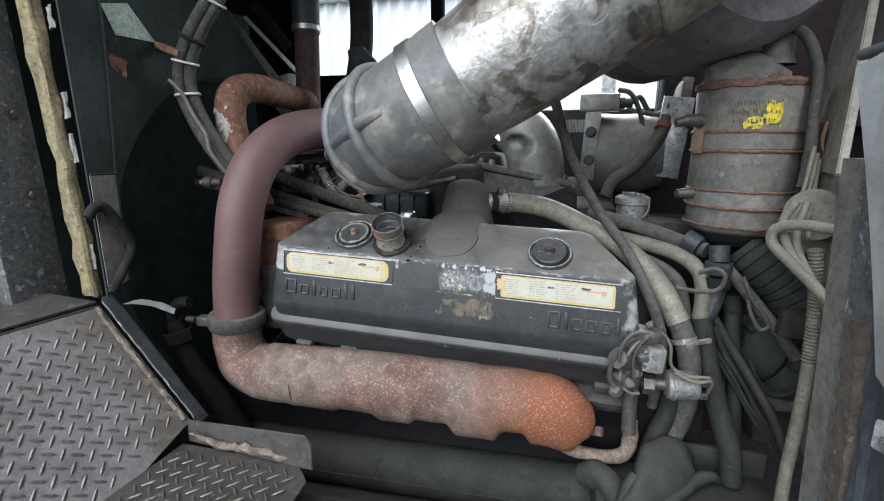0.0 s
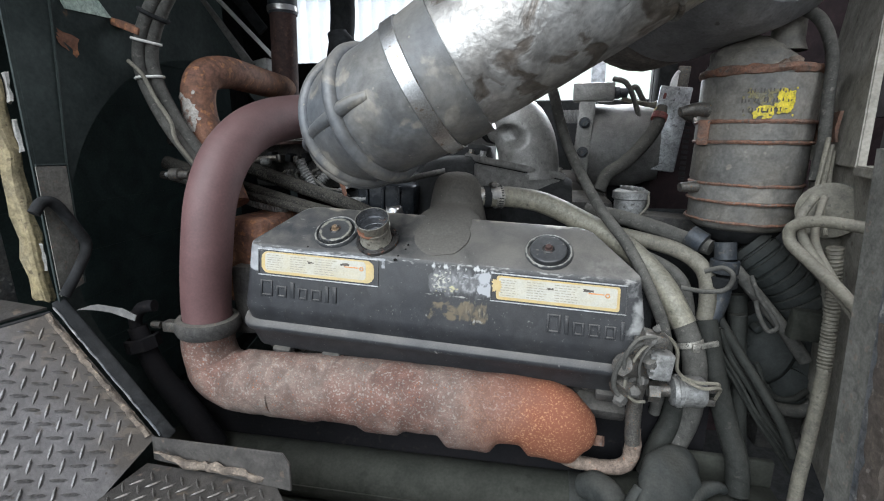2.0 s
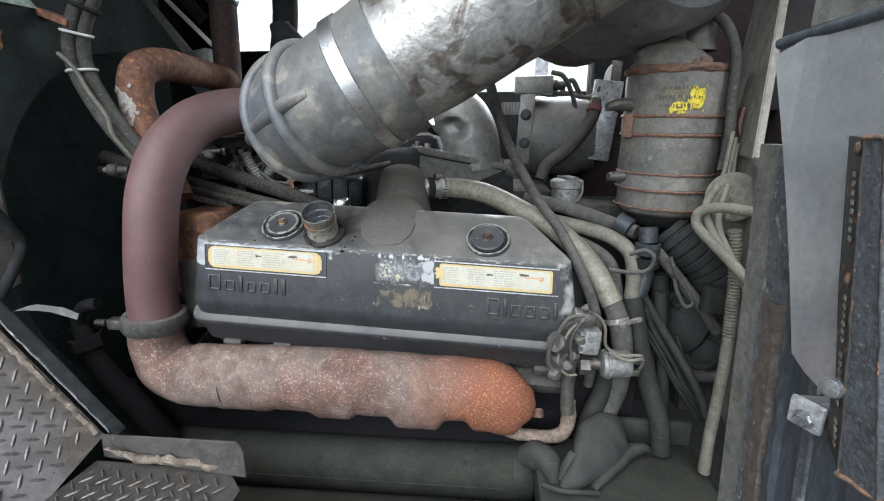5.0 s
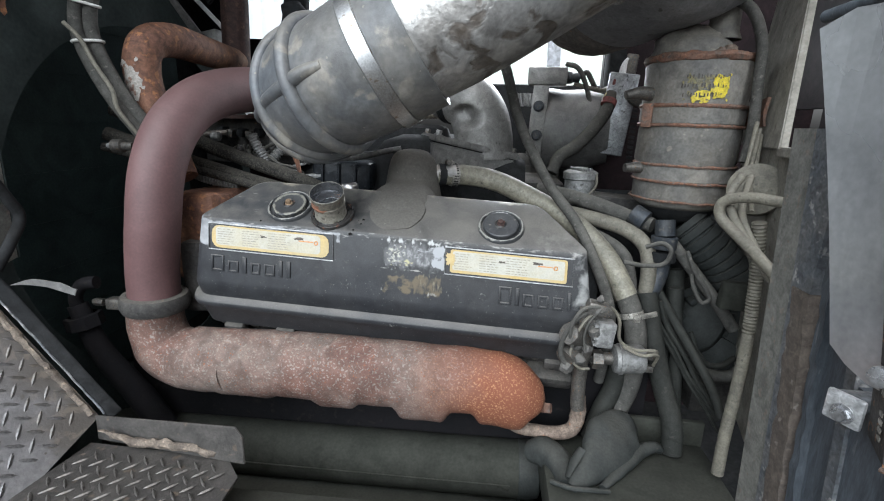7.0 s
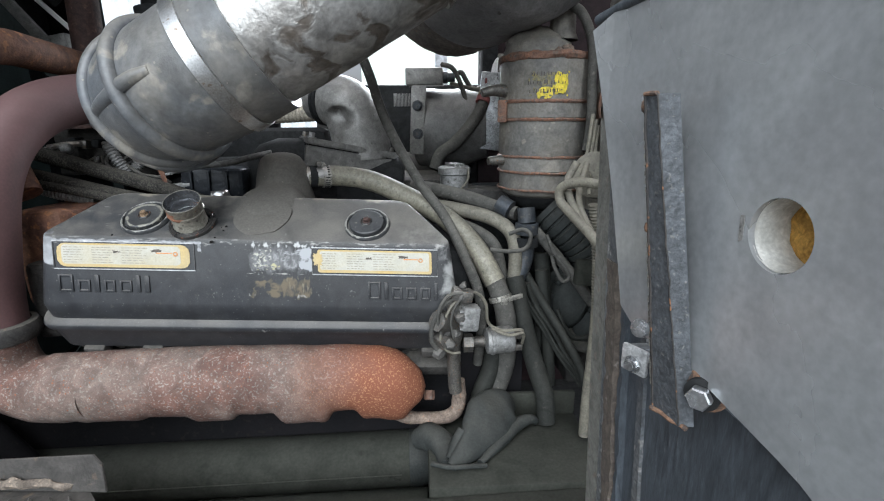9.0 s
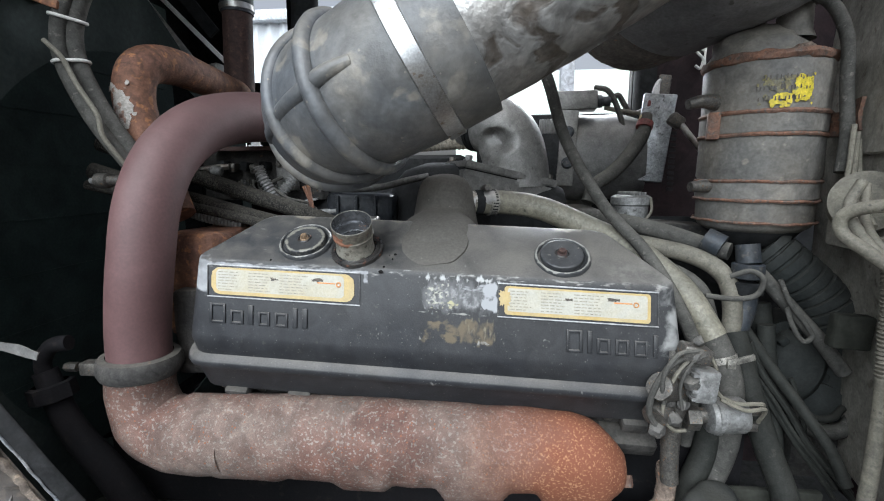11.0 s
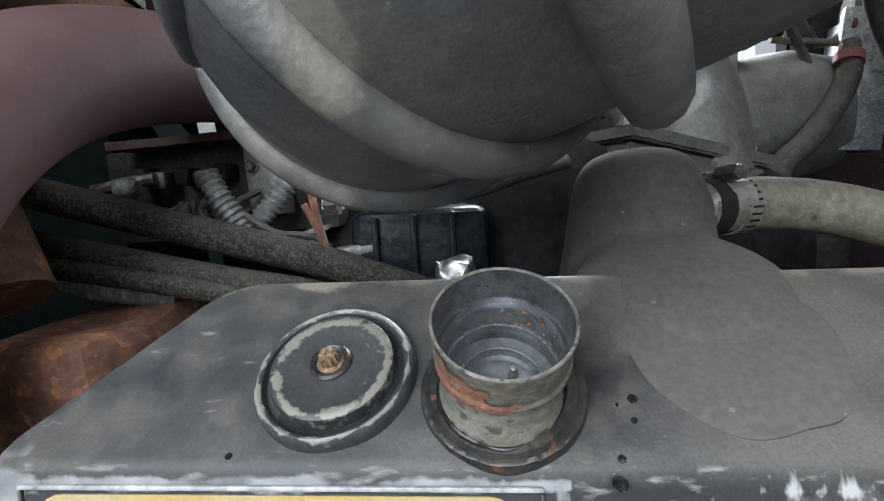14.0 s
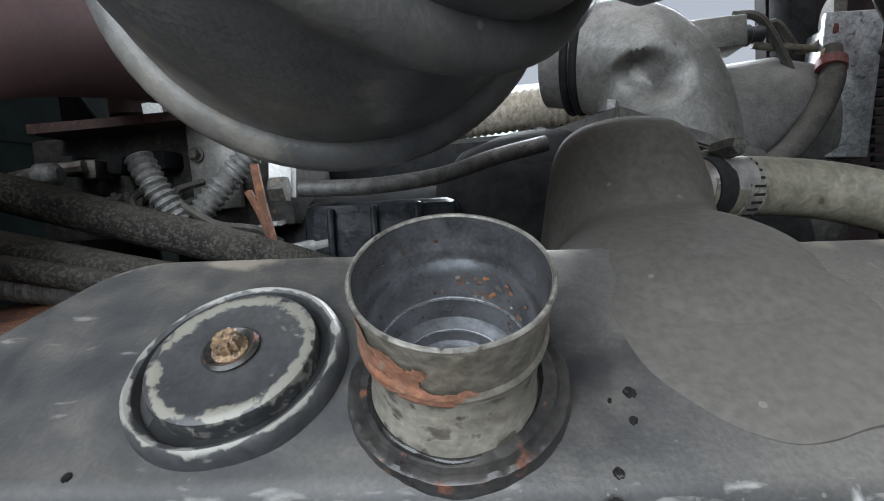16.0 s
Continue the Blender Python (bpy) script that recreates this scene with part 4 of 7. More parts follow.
def rounded_quad(u0, u1, v0, v1, p0, p1, r, n=7):
    """A quad with a longer front (p0: u0..u1) than back (p1: v0..v1), with rounded corners."""
    cs = [Vector((u0, p0)), Vector((u1, p0)), Vector((v1, p1)), Vector((v0, p1))]
    out = []
    for i, c in enumerate(cs):
        a, b = (cs[i - 1] - c).normalized(), (cs[(i + 1) % 4] - c).normalized()
        s, e = c + a * r, c + b * r
        for k in range(n):
            t = k / (n - 1)
            out.append((1 - t) ** 2 * s + 2 * t * (1 - t) * c + t * t * e)
    return out


def loft(levels, bottom=False):
    bm = bmesh.new()
    rings = [[bm.verts.new(E(v.x, v.y, q)) for v in pts] for q, pts in levels]
    n = len(rings[0])
    for a, b in zip(rings, rings[1:]):
        for k in range(n):
            bm.faces.new((a[k], a[(k + 1) % n], b[(k + 1) % n], b[k]))
    bm.faces.new(rings[0])
    bm.faces.new(rings[-1])
    return bm


def level(q, g, p0, p1, r, back=None):
    """g: how far the ends reach past the top's ends."""
    v0, v1 = (-0.425 - g * 1.6, 0.072 + g * 1.6) if back is None else back
    return q, rounded_quad(-0.500 - g, 0.150 + g, v0, v1, p0, p1, r)


cover = thing("rocker_cover", "grimy black diesel rocker cover with worn bare edges", "engine cover", E(-0.17, 0.05, -0.165))
LV = [level(0.0, -0.004, 0.004, 0.106, 0.020), level(-0.0015, -0.001, 0.001, 0.109, 0.022), level(-0.005, 0.0, -0.003, 0.112, 0.023), level(-0.078, 0.012, -0.066, 0.172, 0.032),
      level(-0.086, 0.014, -0.072, 0.178, 0.034), level(-0.110, 0.015, -0.075, 0.182, 0.034), level(-0.113, 0.022, -0.086, 0.190, 0.036), level(-0.117, 0.024, -0.089, 0.192, 0.037),
      level(-0.124, 0.024, -0.089, 0.192, 0.037), level(-0.129, 0.020, -0.084, 0.188, 0.036), level(-0.176, 0.020, -0.085, 0.188, 0.036)]
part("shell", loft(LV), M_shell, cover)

# the sloping front face: u along, v down it, h off it
FD = Vector((0, -0.063, -0.073)).normalized()
FN = Vector((0, FD.z, -FD.y)) * 1.0
if FN.y > 0:
    FN = -FN


def F(u, v, h=0.0):
    w = Vector((u, -0.003, -0.005)) + FD * v + FN * h
    return E(*w)


FX, FDW, FNW = (ME.to_3x3() @ Vector((1, 0, 0))), (ME.to_3x3() @ FD), (ME.to_3x3() @ FN)
FROT = Matrix((FX, -FDW, FNW)).transposed()


def on_face(u0, u1, v0, v1, h0, h1, bevel=0.0, bm=None):
    return box(F((u0 + u1) / 2, (v0 + v1) / 2, (h0 + h1) / 2), (u1 - u0, v1 - v0, h1 - h0), FROT, bevel, bm)


def ragged_patch(u0, u1, v0, v1, h, seed, rough=0.006, n=60):
    """A flat flake of worn surface with an uneven outline, lying on the front face."""
    rnd = random.Random(seed)
    bm = bmesh.new()
    vs = []
    for k in range(n):
        a = 2 * math.pi * k / n
        c, s = math.cos(a), math.sin(a)
        m = max(abs(c), abs(s))
        x, y = c / m, s / m
        j = noise.noise(Vector((x * 3 + seed, y * 3, seed * 1.7))) * rough + rnd.uniform(-0.3, 0.3) * rough
        vs.append(bm.verts.new(F((u0 + u1) / 2 + x * ((u1 - u0) / 2 + j), (v0 + v1) / 2 + y * ((v1 - v0) / 2 + j), h)))
    f = bm.faces.new(vs)
    ext = bmesh.ops.extrude_face_region(bm, geom=[f])
    bmesh.ops.translate(bm, verts=[g for g in ext["geom"] if isinstance(g, bmesh.types.BMVert)], vec=FNW * 0.0003)
    return bm


def plaque(u0, u1, v0, v1, h0, h1, r):
    """A thin label with rounded corners on the front face."""
    bm = bmesh.new()
    ring = []
    for cu, cv, a0 in ((u1 - r, v1 - r, 0), (u0 + r, v1 - r, 90), (u0 + r, v0 + r, 180), (u1 - r, v0 + r, 270)):
        for k in range(7):
            a = radians(a0 + 15 * k)
            ring.append((cu + r * math.cos(a) * (1 + 0.05 * math.sin(9 * a)), cv + r * math.sin(a)))
    rows = [[bm.verts.new(F(u, v, h)) for u, v in ring] for h in (h0, h1)]
    n = len(ring)
    for k in range(n):
        bm.faces.new((rows[0][k], rows[0][(k + 1) % n], rows[1][(k + 1) % n], rows[1][k]))
    bm.faces.new(rows[1])
    return bm


def data_plate(u0, u1, v0, v1, gap, name_side):
    """A recessed frame and a printed label; the print is plain bars."""
    rim_part = part("label_frame", on_face(u0 - 0.006, u0 - 0.0045, v0 - 0.001, v1 + 0.002, 0, 0.0018, 0.0005), M_frameworn, cover, "chipped black raised frame")
    part("frame_edge", on_face(u1 + 0.0045, u1 + 0.006, v0 - 0.001, v1 + 0.002, 0, 0.0018, 0.0005), M_frameworn, rim_part)
    part("frame_edge", on_face(u0 - 0.006, u1 + 0.006, v0 - 0.0035, v0 - 0.0015, 0, 0.0020, 0.0006), M_framebare, rim_part, "rubbed bare upper edge")
    part("frame_edge", on_face(u0 - 0.006, u1 + 0.006, v1 + 0.0025, v1 + 0.0042, 0, 0.0020, 0.0006), M_framebare, rim_part, "rubbed bare lower edge")
    torn = name_side > 5
    lab = part("data_label", plaque(u0 + (0.003 if torn else 0.0), u1 - (0.004 if torn else 0.002), v0 + 0.0005, v1, 0.0002, 0.0010, 0.004 if torn else 0.013), M_label, cover, "yellowed printed data label")
    part("label_face", plaque(u0 + 0.007, u1 - (0.008 if torn else 0.016), v0 + 0.0030, v1 - 0.0045, 0.0010, 0.0013, 0.003 if torn else 0.006), M_labelpale, lab, "faded cream print field")
    if torn:
        part("torn_end", ragged_patch(u0 - 0.004, u0 + 0.010, v0 + 0.008, v1 - 0.012, 0.0011, 21, 0.004, 40), M_label, lab, "torn yellowed end")
    rnd = random.Random(name_side)
    ink = bmesh.new()
    w = u1 - u0
    for c0, c1 in ((0.05, 0.20), (0.26, 0.44), (0.48, 0.68)):
        for r in range(7):
            y = v0 + 0.006 + r * (v1 - v0 - 0.010) / 7
            x = u0 + w * c0
            end = u0 + w * (c1 - rnd.uniform(0, 0.05))
            while x < end:
                l = rnd.uniform(0.003, 0.010)
                on_face(x, min(x + l, end), y, y + 0.0013, 0.0013, 0.0015, 0, ink)
                x += l + 0.0018
    part("faded_print", ink, M_ink, lab, "faded print", smooth=False)["kind"] = "stuff"
    logo = on_face(u0 + w * 0.74, u0 + w * 0.86, v0 + 0.013, v0 + 0.0148, 0.0010, 0.0015)
    part("brand_bar", logo, M_orange, lab, "orange brand bar", smooth=False)
    part("brand_disc", torus(F(u0 + w * 0.885, v0 + 0.0150, 0.0016), FNW, 0.0028, 0.0009, 20, 6), M_orange, lab, "orange ring mark")
    tear = ragged_patch(u0 + w * 0.70, u0 + w * 0.78, v0 + 0.0085, v0 + 0.0125, 0.0013, name_side + 5, 0.002, 24)
    part("scuff", tear, M_inkdark, lab, "dark scuff")
    tear = ragged_patch(u0 + w * 0.42, u0 + w * 0.47, v0 + 0.012, v0 + 0.0145, 0.0013, name_side + 9, 0.002, 24)
    part("scuff", tear, M_inkdark, lab, "dark scuff")


data_plate(-0.470, -0.268, 0.0025, 0.0400, 0, 3)
data_plate(-0.074, 0.116, 0.0050, 0.0425, 0, 11)

# cast brand name, kept as plain raised bars of its size
def cast_bars(u0, u1, v0, v1, widths, tall):
    total = sum(widths) + 0.35 * (len(widths) - 1)
    k = (u1 - u0) / total
    x = u0
    for i, w in enumerate(widths):
        top = v0 if tall[i] else v0 + (v1 - v0) * 0.30
        a, b, e = x, x + w * k, 0.0036
        if w < 0.6:
            bar = on_face(a, b, top, v1, -0.0005, 0.0024, 0.0011)
        else:
            bar = on_face(a, a + e, top, v1, -0.0005, 0.0024, 0.0011)
            on_face(b - e, b, top, v1, -0.0005, 0.0022, 0.0011, bar)
            on_face(a + e * 0.8, b - e * 0.8, top, top + e, -0.0005, 0.0022, 0.0011, bar)
            on_face(a + e * 0.8, b - e * 0.8, v1 - e, v1, -0.0005, 0.0022, 0.0011, bar)
        part("raised_bar", bar, M_cover, cover)
        x += (w + 0.35) * k


cast_bars(-0.472, -0.334, 0.0525, 0.0795, (1.2, 1.0, 0.4, 0.9, 1.0, 0.35, 0.4), (1, 0, 1, 0, 0, 1, 1))
cast_bars(0.008, 0.1215, 0.0565, 0.0850, (1.2, 0.35, 1.0, 1.0, 1.0, 0.35), (1, 1, 0, 0, 0, 1))
part("gasket", loft([level(-0.176, 0.016, -0.081, 0.184, 0.034), level(-0.181, 0.016, -0.081, 0.184, 0.034)]), M_black, cover, "black oily gasket")


PALE = (0.20, 0.19, 0.16)


def hatch_cap(u, p, worn):
    """A round inspection cap: raised ring, dark trough, disc with a rubbed edge, washer and bolt."""
    c = E(u, p, 0) - ORIGIN[cover.name]
    m_ring = ringed("worn_glint_cap_ring", M_disc, c, QN, 0.0348, 0.0034, (0.25, 0.243, 0.22), 150.0)
    m_disc = ringed("worn_cap_disc", M_disc, c, QN, 0.0256, 0.0062, PALE, 260.0) if worn else M_disc
    cap = part("cap_ring", lathe([(0.0318, -0.003), (0.0320, 0.0026), (0.0330, 0.0050), (0.0348, 0.0060), (0.0364, 0.0048), (0.0373, 0.0020), (0.0380, -0.001)], E(u, p, 0), QN, 72, wobble=0.012), m_ring, cover, "worn bare steel ring")
    off = E(u, p, 0) + ME.to_3x3() @ Vector((-0.0008, 0.0010, 0))
    part("cap_disc", lathe([(0.0288, -0.003), (0.0290, 0.0048), (0.0284, 0.0070), (0.0268, 0.0080), (0.0240, 0.0079), (0.0225, 0.0073), (0.010, 0.0074), (0, 0.0074)], off, QN, 72, wobble=0.008), m_disc, cap, "oily dark cap disc with a rubbed pale edge")
    part("washer", lathe([(0, 0.0072), (0.0092, 0.0072), (0.0098, 0.0086), (0.0086, 0.0096), (0.0062, 0.0082), (0, 0.0082)], off, QN, 28), M_flange, cap, "dished oily washer")
    star = lathe([(0, 0.0068), (0.0040, 0.0066), (0.0050, 0.0056), (0.0052, 0.0020), (0.0062, 0.0010), (0.0064, 0.0)], off + QN * 0.0078, QN, 24)
    for v in star.verts:
        d = v.co - off
        h = d.dot(QN)
        rad = d - QN * h
        if h > 0.0092 and rad.length > 0.003:
            x, y, _ = basis(QN)
            v.co -= rad * (0.16 if math.cos(12 * math.atan2(rad.dot(y), rad.dot(x))) < 0 else 0.0)
    part("bolt", ragged(star, 0.0003, 300), M_ochre if worn else M_darkrust, cap, "rusty splined bolt head")
    part("trough", lathe([(0.0282, 0), (0.0326, 0)], E(u, p, 0.0008), QN, 48), M_black, cap)


hatch_cap(-0.3502, 0.0460, 1)
hatch_cap(0.0065, 0.0432, 0)

NC = E(-0.2752, 0.0345, 0)
NQ = (QN + Vector((0.05, 0, 0))).normalized()
neck = part("filler_neck", lathe([(0.0262, 0.0), (0.0266, 0.004), (0.0254, 0.010), (0.0252, 0.022), (0.0258, 0.0275), (0.0270, 0.0305)], NC, NQ, 72, wobble=0.012), M_neck, cover, "open plated steel oil filler neck")
part("upper_band", lathe([(0.0270, 0.0305), (0.0272, 0.0318), (0.0262, 0.0332), (0.0264, 0.036), (0.0268, 0.046), (0.0274, 0.0494), (0.0270, 0.0503), (0.0262, 0.0502)], NC, NQ, 72, wobble=0.012), M_neckdark, neck, "grimy upper band")
part("inner_wall", lathe([(0.0263, 0.0500), (0.0257, 0.0450), (0.0256, 0.0405), (0.0249, 0.0395), (0.0248, 0.0335), (0.0254, 0.0325), (0.0252, 0.024), (0.0236, 0.0185)], NC, NQ, 72, wobble=0.012), M_oil, neck, "oily stepped inner wall")
part("rim", torus(NC + NQ * 0.0500, NQ, 0.0268, 0.0007, 72, 6), M_rim, neck, "bright worn rim")
part("seat_ring", torus(NC + NQ * 0.0185, NQ, 0.0236, 0.0006, 64, 6), M_bolt, neck, "bright seat edge")
part("bore", lathe([(0.0236, 0.0185), (0.0232, 0.010), (0.0180, 0.0085), (0.0178, 0.004), (0.0, 0.0035)], NC, NQ, 56), M_oil, neck, "oily bore")
part("bore_edge", torus(NC + NQ * 0.0086, NQ, 0.0181, 0.00045, 48, 6), M_bolt, neck, "bright bore edge")
part("tab", ragged(lathe([(0, 0.006), (0.0016, 0.005), (0.0022, 0)], E(-0.2690, 0.0415, 0.0045), NQ, 10), 0.0005, 200), M_rim, neck, "small bent tab")
rnd = random.Random(5)
for k in range(34):
    a = rnd.gauss(0.45, 0.30)
    h = rnd.uniform(0.0195, 0.0295) - 0.004 * abs(a - 0.4)
    w = (ME.to_3x3() @ Vector((math.sin(a), math.cos(a), 0)))
    part("rust_crumb", ragged(lathe([(0, 0.0003), (rnd.uniform(0.0004, 0.0013), -0.0002)], NC + w * (0.0252 if h > 0.024 else 0.0238 + (h - 0.0185) * 0.25) + NQ * h, -w, 8), 0.0004, 500), M_oldrust if k % 4 else M_rim, neck)
SCAB = [(0.0258, 0.0270), (0.0272, 0.0300), (0.0274, 0.0325), (0.0268, 0.0345), (0.0268, 0.0380), (0.0271, 0.0430), (0.0275, 0.0480)]
fine = [(a[0] + (b[0] - a[0]) * k / 6, a[1] + (b[1] - a[1]) * k / 6) for a, b in zip(SCAB, SCAB[1:]) for k in range(6)] + SCAB[-1:]
scab = lathe(fine, NC, NQ, 220, wobble=0.012)
gone = []
for f in scab.faces:
    c = f.calc_center_median() - NC
    a = math.atan2(c.x, -c.dot(PD))
    h = c.dot(NQ)
    if not (-1.25 < a < 0.5 and h < 0.049 - 0.012 * (a + 1.1) + 0.006 * noise.noise(c * 160) and h > 0.0295 + 0.005 * max(0, a + 0.2) + 0.004 * noise.noise(c * 200)):
        gone.append(f)
bmesh.ops.delete(scab, geom=gone, context="FACES")
part("rust_scab", scab, M_scab, neck, "rust-orange scab")
part("base_flange", ragged(lathe([(0.0262, 0.0030), (0.0275, 0.0052), (0.0314, 0.0050), (0.0323, 0.0037), (0.0340, 0.0043), (0.0356, 0.0038), (0.0363, 0.0010), (0.0365, -0.002)], E(-0.2740, 0.0370, 0), QN, 200, wobble=0.003), 0.0004, 260), M_flange, neck, "oily rusted base flange")
part("oily_gap", ragged(torus(E(-0.2752, 0.0342, 0.0046), NQ, 0.0264, 0.0012, 96, 10), 0.0005, 120), M_oilspot, neck, "black oily root")
for u, p, r in ((-0.220, 0.037, 0.0024), (-0.222, 0.027, 0.0016), (-0.231, 0.011, 0.0018), (-0.234, 0.002, 0.003), (-0.227, 0.034, 0.0009), (-0.300, 0.079, 0.0022), (-0.388, 0.012, 0.0016)):
    part("oil_spot", ragged(lathe([(0, 0.0007), (r * 0.8, 0.0006), (r, -0.0004)], E(u, p - 0.005, 0), QN, 18, wobble=0.3), 0.0004, 400), M_oilspot, cover, "black oil drip")
# breather behind the top: round boss over the back edge and an upright outlet
bm = lathe([(0.0, -0.06), (0.062, -0.06), (0.057, -0.015), (0.0515, -0.006), (0.048, -0.0020), (0.044, -0.0008), (0.0, 0.0004)], E(-0.169, 0.0635, 0), QN, 56)
lathe([(0.0, -0.06), (0.070, -0.06), (0.064, -0.016), (0.057, -0.004), (0.047, 0.0045), (0.032, 0.009), (0.0, 0.011)], E(-0.168, 0.108, -0.006), (QN * 0.8 + Vector((0, 0, 0.3))).normalized(), 56, bm)
lathe([(0.0, 1.05), (0.068, 1.05), (0.062, 1.125), (0.053, 1.165), (0.0475, 1.195), (0.0440, 1.212), (0.039, 1.224), (0.031, 1.2315), (0.018, 1.2355), (0.0, 1.237)], (-0.165, 0.968, 0), (0, 0, 1), 48, bm)
tube([(-0.160, 0.962, 1.188), (-0.116, 0.975, 1.190)], [0.021, 0.0185], 20, 8, True, bm)
breather = part("breather_housing", bm, M_breather, cover, "dusty black breather housing")
rm = breather.modifiers.new("blend", "REMESH")
rm.mode, rm.voxel_size, rm.use_smooth_shade = "VOXEL", 0.0026, True
sm = breather.modifiers.new("soften", "SMOOTH")
sm.factor, sm.iterations = 0.5, 90
pad = lathe([(0.0, 0.0026), (0.030, 0.0024), (0.0455, 0.0017), (0.0478, 0.0009), (0.0482, -0.002)], E(-0.169, 0.0620, 0), QN, 120, wobble=0.05)
part("pad", pad, M_breather, cover, "dusty flaking round pad")
part("hose_stub", tube([(-0.150, 0.962, 1.190), (-0.085, 0.985, 1.192)], 0.0165, 20), M_alu, cover, "bare aluminium hose stub")

head = thing("cylinder_head", "oily dark cast-iron cylinder head under the cover", "cylinder head", (-0.17, 0.9, 0.8))
part("casting", loft([level(-0.182, 0.004, -0.070, 0.17, 0.012), level(-0.31, 0.004, -0.070, 0.17, 0.012)]), M_iron, head)
for k in range(12):
    part("head_bolt", hexbolt(E(-0.49 + 0.057 * k, -0.062, -0.195), -PD, 0.008, 0.010, 0.012), M_boltdark, head)
part("gallery_ledge", box(E(-0.175, -0.086, -0.225), (0.64, 0.035, 0.03), ME.to_3x3(), 0.005), M_iron, head)
for k in range(7):
    part("lug", box(E(-0.46 + 0.095 * k, -0.083, -0.185), (0.035, 0.022, 0.022), ME.to_3x3(), 0.004), M_iron, head)
block = thing("engine_block", "dark cast-iron engine block", "engine block", (-0.17, 1.15, 0.45))
part("block", box((-0.17, 1.19, 0.76), (0.72, 0.62, 0.60), bevel=0.02), M_black, block)
part("under_shade_sheet", box((-0.22, 0.874, 0.70), (1.02, 0.008, 0.34), bevel=0.002), M_deepblack, block, "black sheet put in for the deep shade below the manifold")
part("deck", box((-0.17, 1.30, 1.05), (0.66, 0.22, 0.22), bevel=0.02), M_iron, block)
part("valley_cover", box((-0.30, 1.34, 1.14), (0.34, 0.12, 0.28), bevel=0.03), M_black, block, "sooty black valley cover")
part("far_head", box((-0.17, 1.52, 1.02), (0.70, 0.26, 0.22), turned(-32, 0, 0), 0.02), M_iron, block)
part("rear_dark_backing", box((0.18, 1.68, 1.19), (0.62, 0.06, 0.44), bevel=0.01), M_black, block, "added dark backing behind the alternator")
part("far_cover", box((-0.17, 1.60, 1.12), (0.66, 0.20, 0.10), turned(-32, 0, 0), 0.03), M_cover, block)
part("blower", lathe([(0, -0.26), (0.085, -0.26), (0.095, -0.24), (0.095, 0.24), (0.085, 0.26), (0, 0.26)], (-0.2, 1.20, 1.12), (1, 0, 0), 32), M_black, block, "sooty black blower housing")
part("blower_dome", lathe([(0.115, -0.10), (0.115, 0.0), (0.108, 0.035), (0.085, 0.065), (0.045, 0.082), (0, 0.086)], (-0.185, 1.17, 1.172), (0.05, 0.1, 1), 36), M_black, block, "sooty black blower dome")

# ---- exhaust ----
def manifold_body():
    bm = bmesh.new()
    S, K = 110, 30
    rings = []
    for i in range(S + 1):
        u = -0.53 + (0.098 + 0.53) * i / S
        top = 0.060 + 0.006 * math.sin((u + 0.5) * 6)
        bot = 0.054
        for c, w, d in ((-0.262, 0.045, 0.014), (-0.110, 0.052, 0.024), (0.025, 0.052, 0.020), (-0.43, 0.06, 0.006)):
            e = min(1.0, max(0.0, (w - abs(u - c)) / 0.020))
            bot += d * e * e * (3 - 2 * e)
        zc = 0.8565 - 0.004 * (u + 0.2)
        s = 1.0
        if u > 0.02:
            t = (u - 0.02) / 0.078
            s = math.sqrt(max(0.0, 1 - t ** 2.3)) * 0.98 + 0.02
            zc -= 0.020 * t
        ring = []
        for k in range(K):
            a = 2 * math.pi * k / K
            c, sn = math.cos(a), math.sin(a)
            ring.append(bm.verts.new((u, 0.792 - 0.052 * s * c, zc + s * (top * sn if sn > 0 else bot * sn))))
        rings.append(ring)
    for a, b in zip(rings, rings[1:]):
        for k in range(K):
            bm.faces.new((a[k], a[(k + 1) % K], b[(k + 1) % K], b[k]))
    bm.faces.new(rings[0])
    bm.faces.new(rings[-1])
    return ragged(bm, 0.0022, 28)


manifold = thing("exhaust_manifold", "flaking rust-orange cast-iron exhaust manifold", "manifold", (-0.2, 0.79, 0.79))
part("log", manifold_body(), M_rust, manifold)
el = tube([(-0.604, 0.80, 0.952), (-0.606, 0.80, 0.915), (-0.592, 0.797, 0.876), (-0.555, 0.794, 0.858), (-0.50, 0.792, 0.856), (-0.46, 0.792, 0.857)], [0.046, 0.047, 0.052, 0.055, 0.056, 0.054], 30, 8)
part("elbow", ragged(el, 0.0022, 30), M_rust, manifold)
for u in (-0.42, -0.265, -0.11, 0.03):
    part("port_flange", box((u, 0.845, 0.84), (0.085, 0.03, 0.09), bevel=0.008), M_iron, manifold)
riser = thing("exhaust_riser", "brown primed steel exhaust riser with a wide bend", "exhaust pipe", (-0.604, 0.80, 0.945))
part("pipe", tube([(-0.604, 0.80, 0.945), (-0.600, 0.80, 1.02), (-0.586, 0.80, 1.11), (-0.580, 0.820, 1.198), (-0.573, 0.866, 1.268), (-0.556, 0.935, 1.316), (-0.527, 1.03, 1.339), (-0.475, 1.15, 1.344), (-0.40, 1.28, 1.342)], [0.0425, 0.0425, 0.0430, 0.0440, 0.0450, 0.0455], 32, 10), M_riser, riser)
clamp = part("clamp", lathe([(0.044, -0.016), (0.053, -0.014), (0.0565, -0.006), (0.0565, 0.006), (0.053, 0.014), (0.044, 0.016)], (-0.603, 0.80, 0.962), (0.03, 0, 1), 32), M_iron, riser, "dirty iron band clamp")
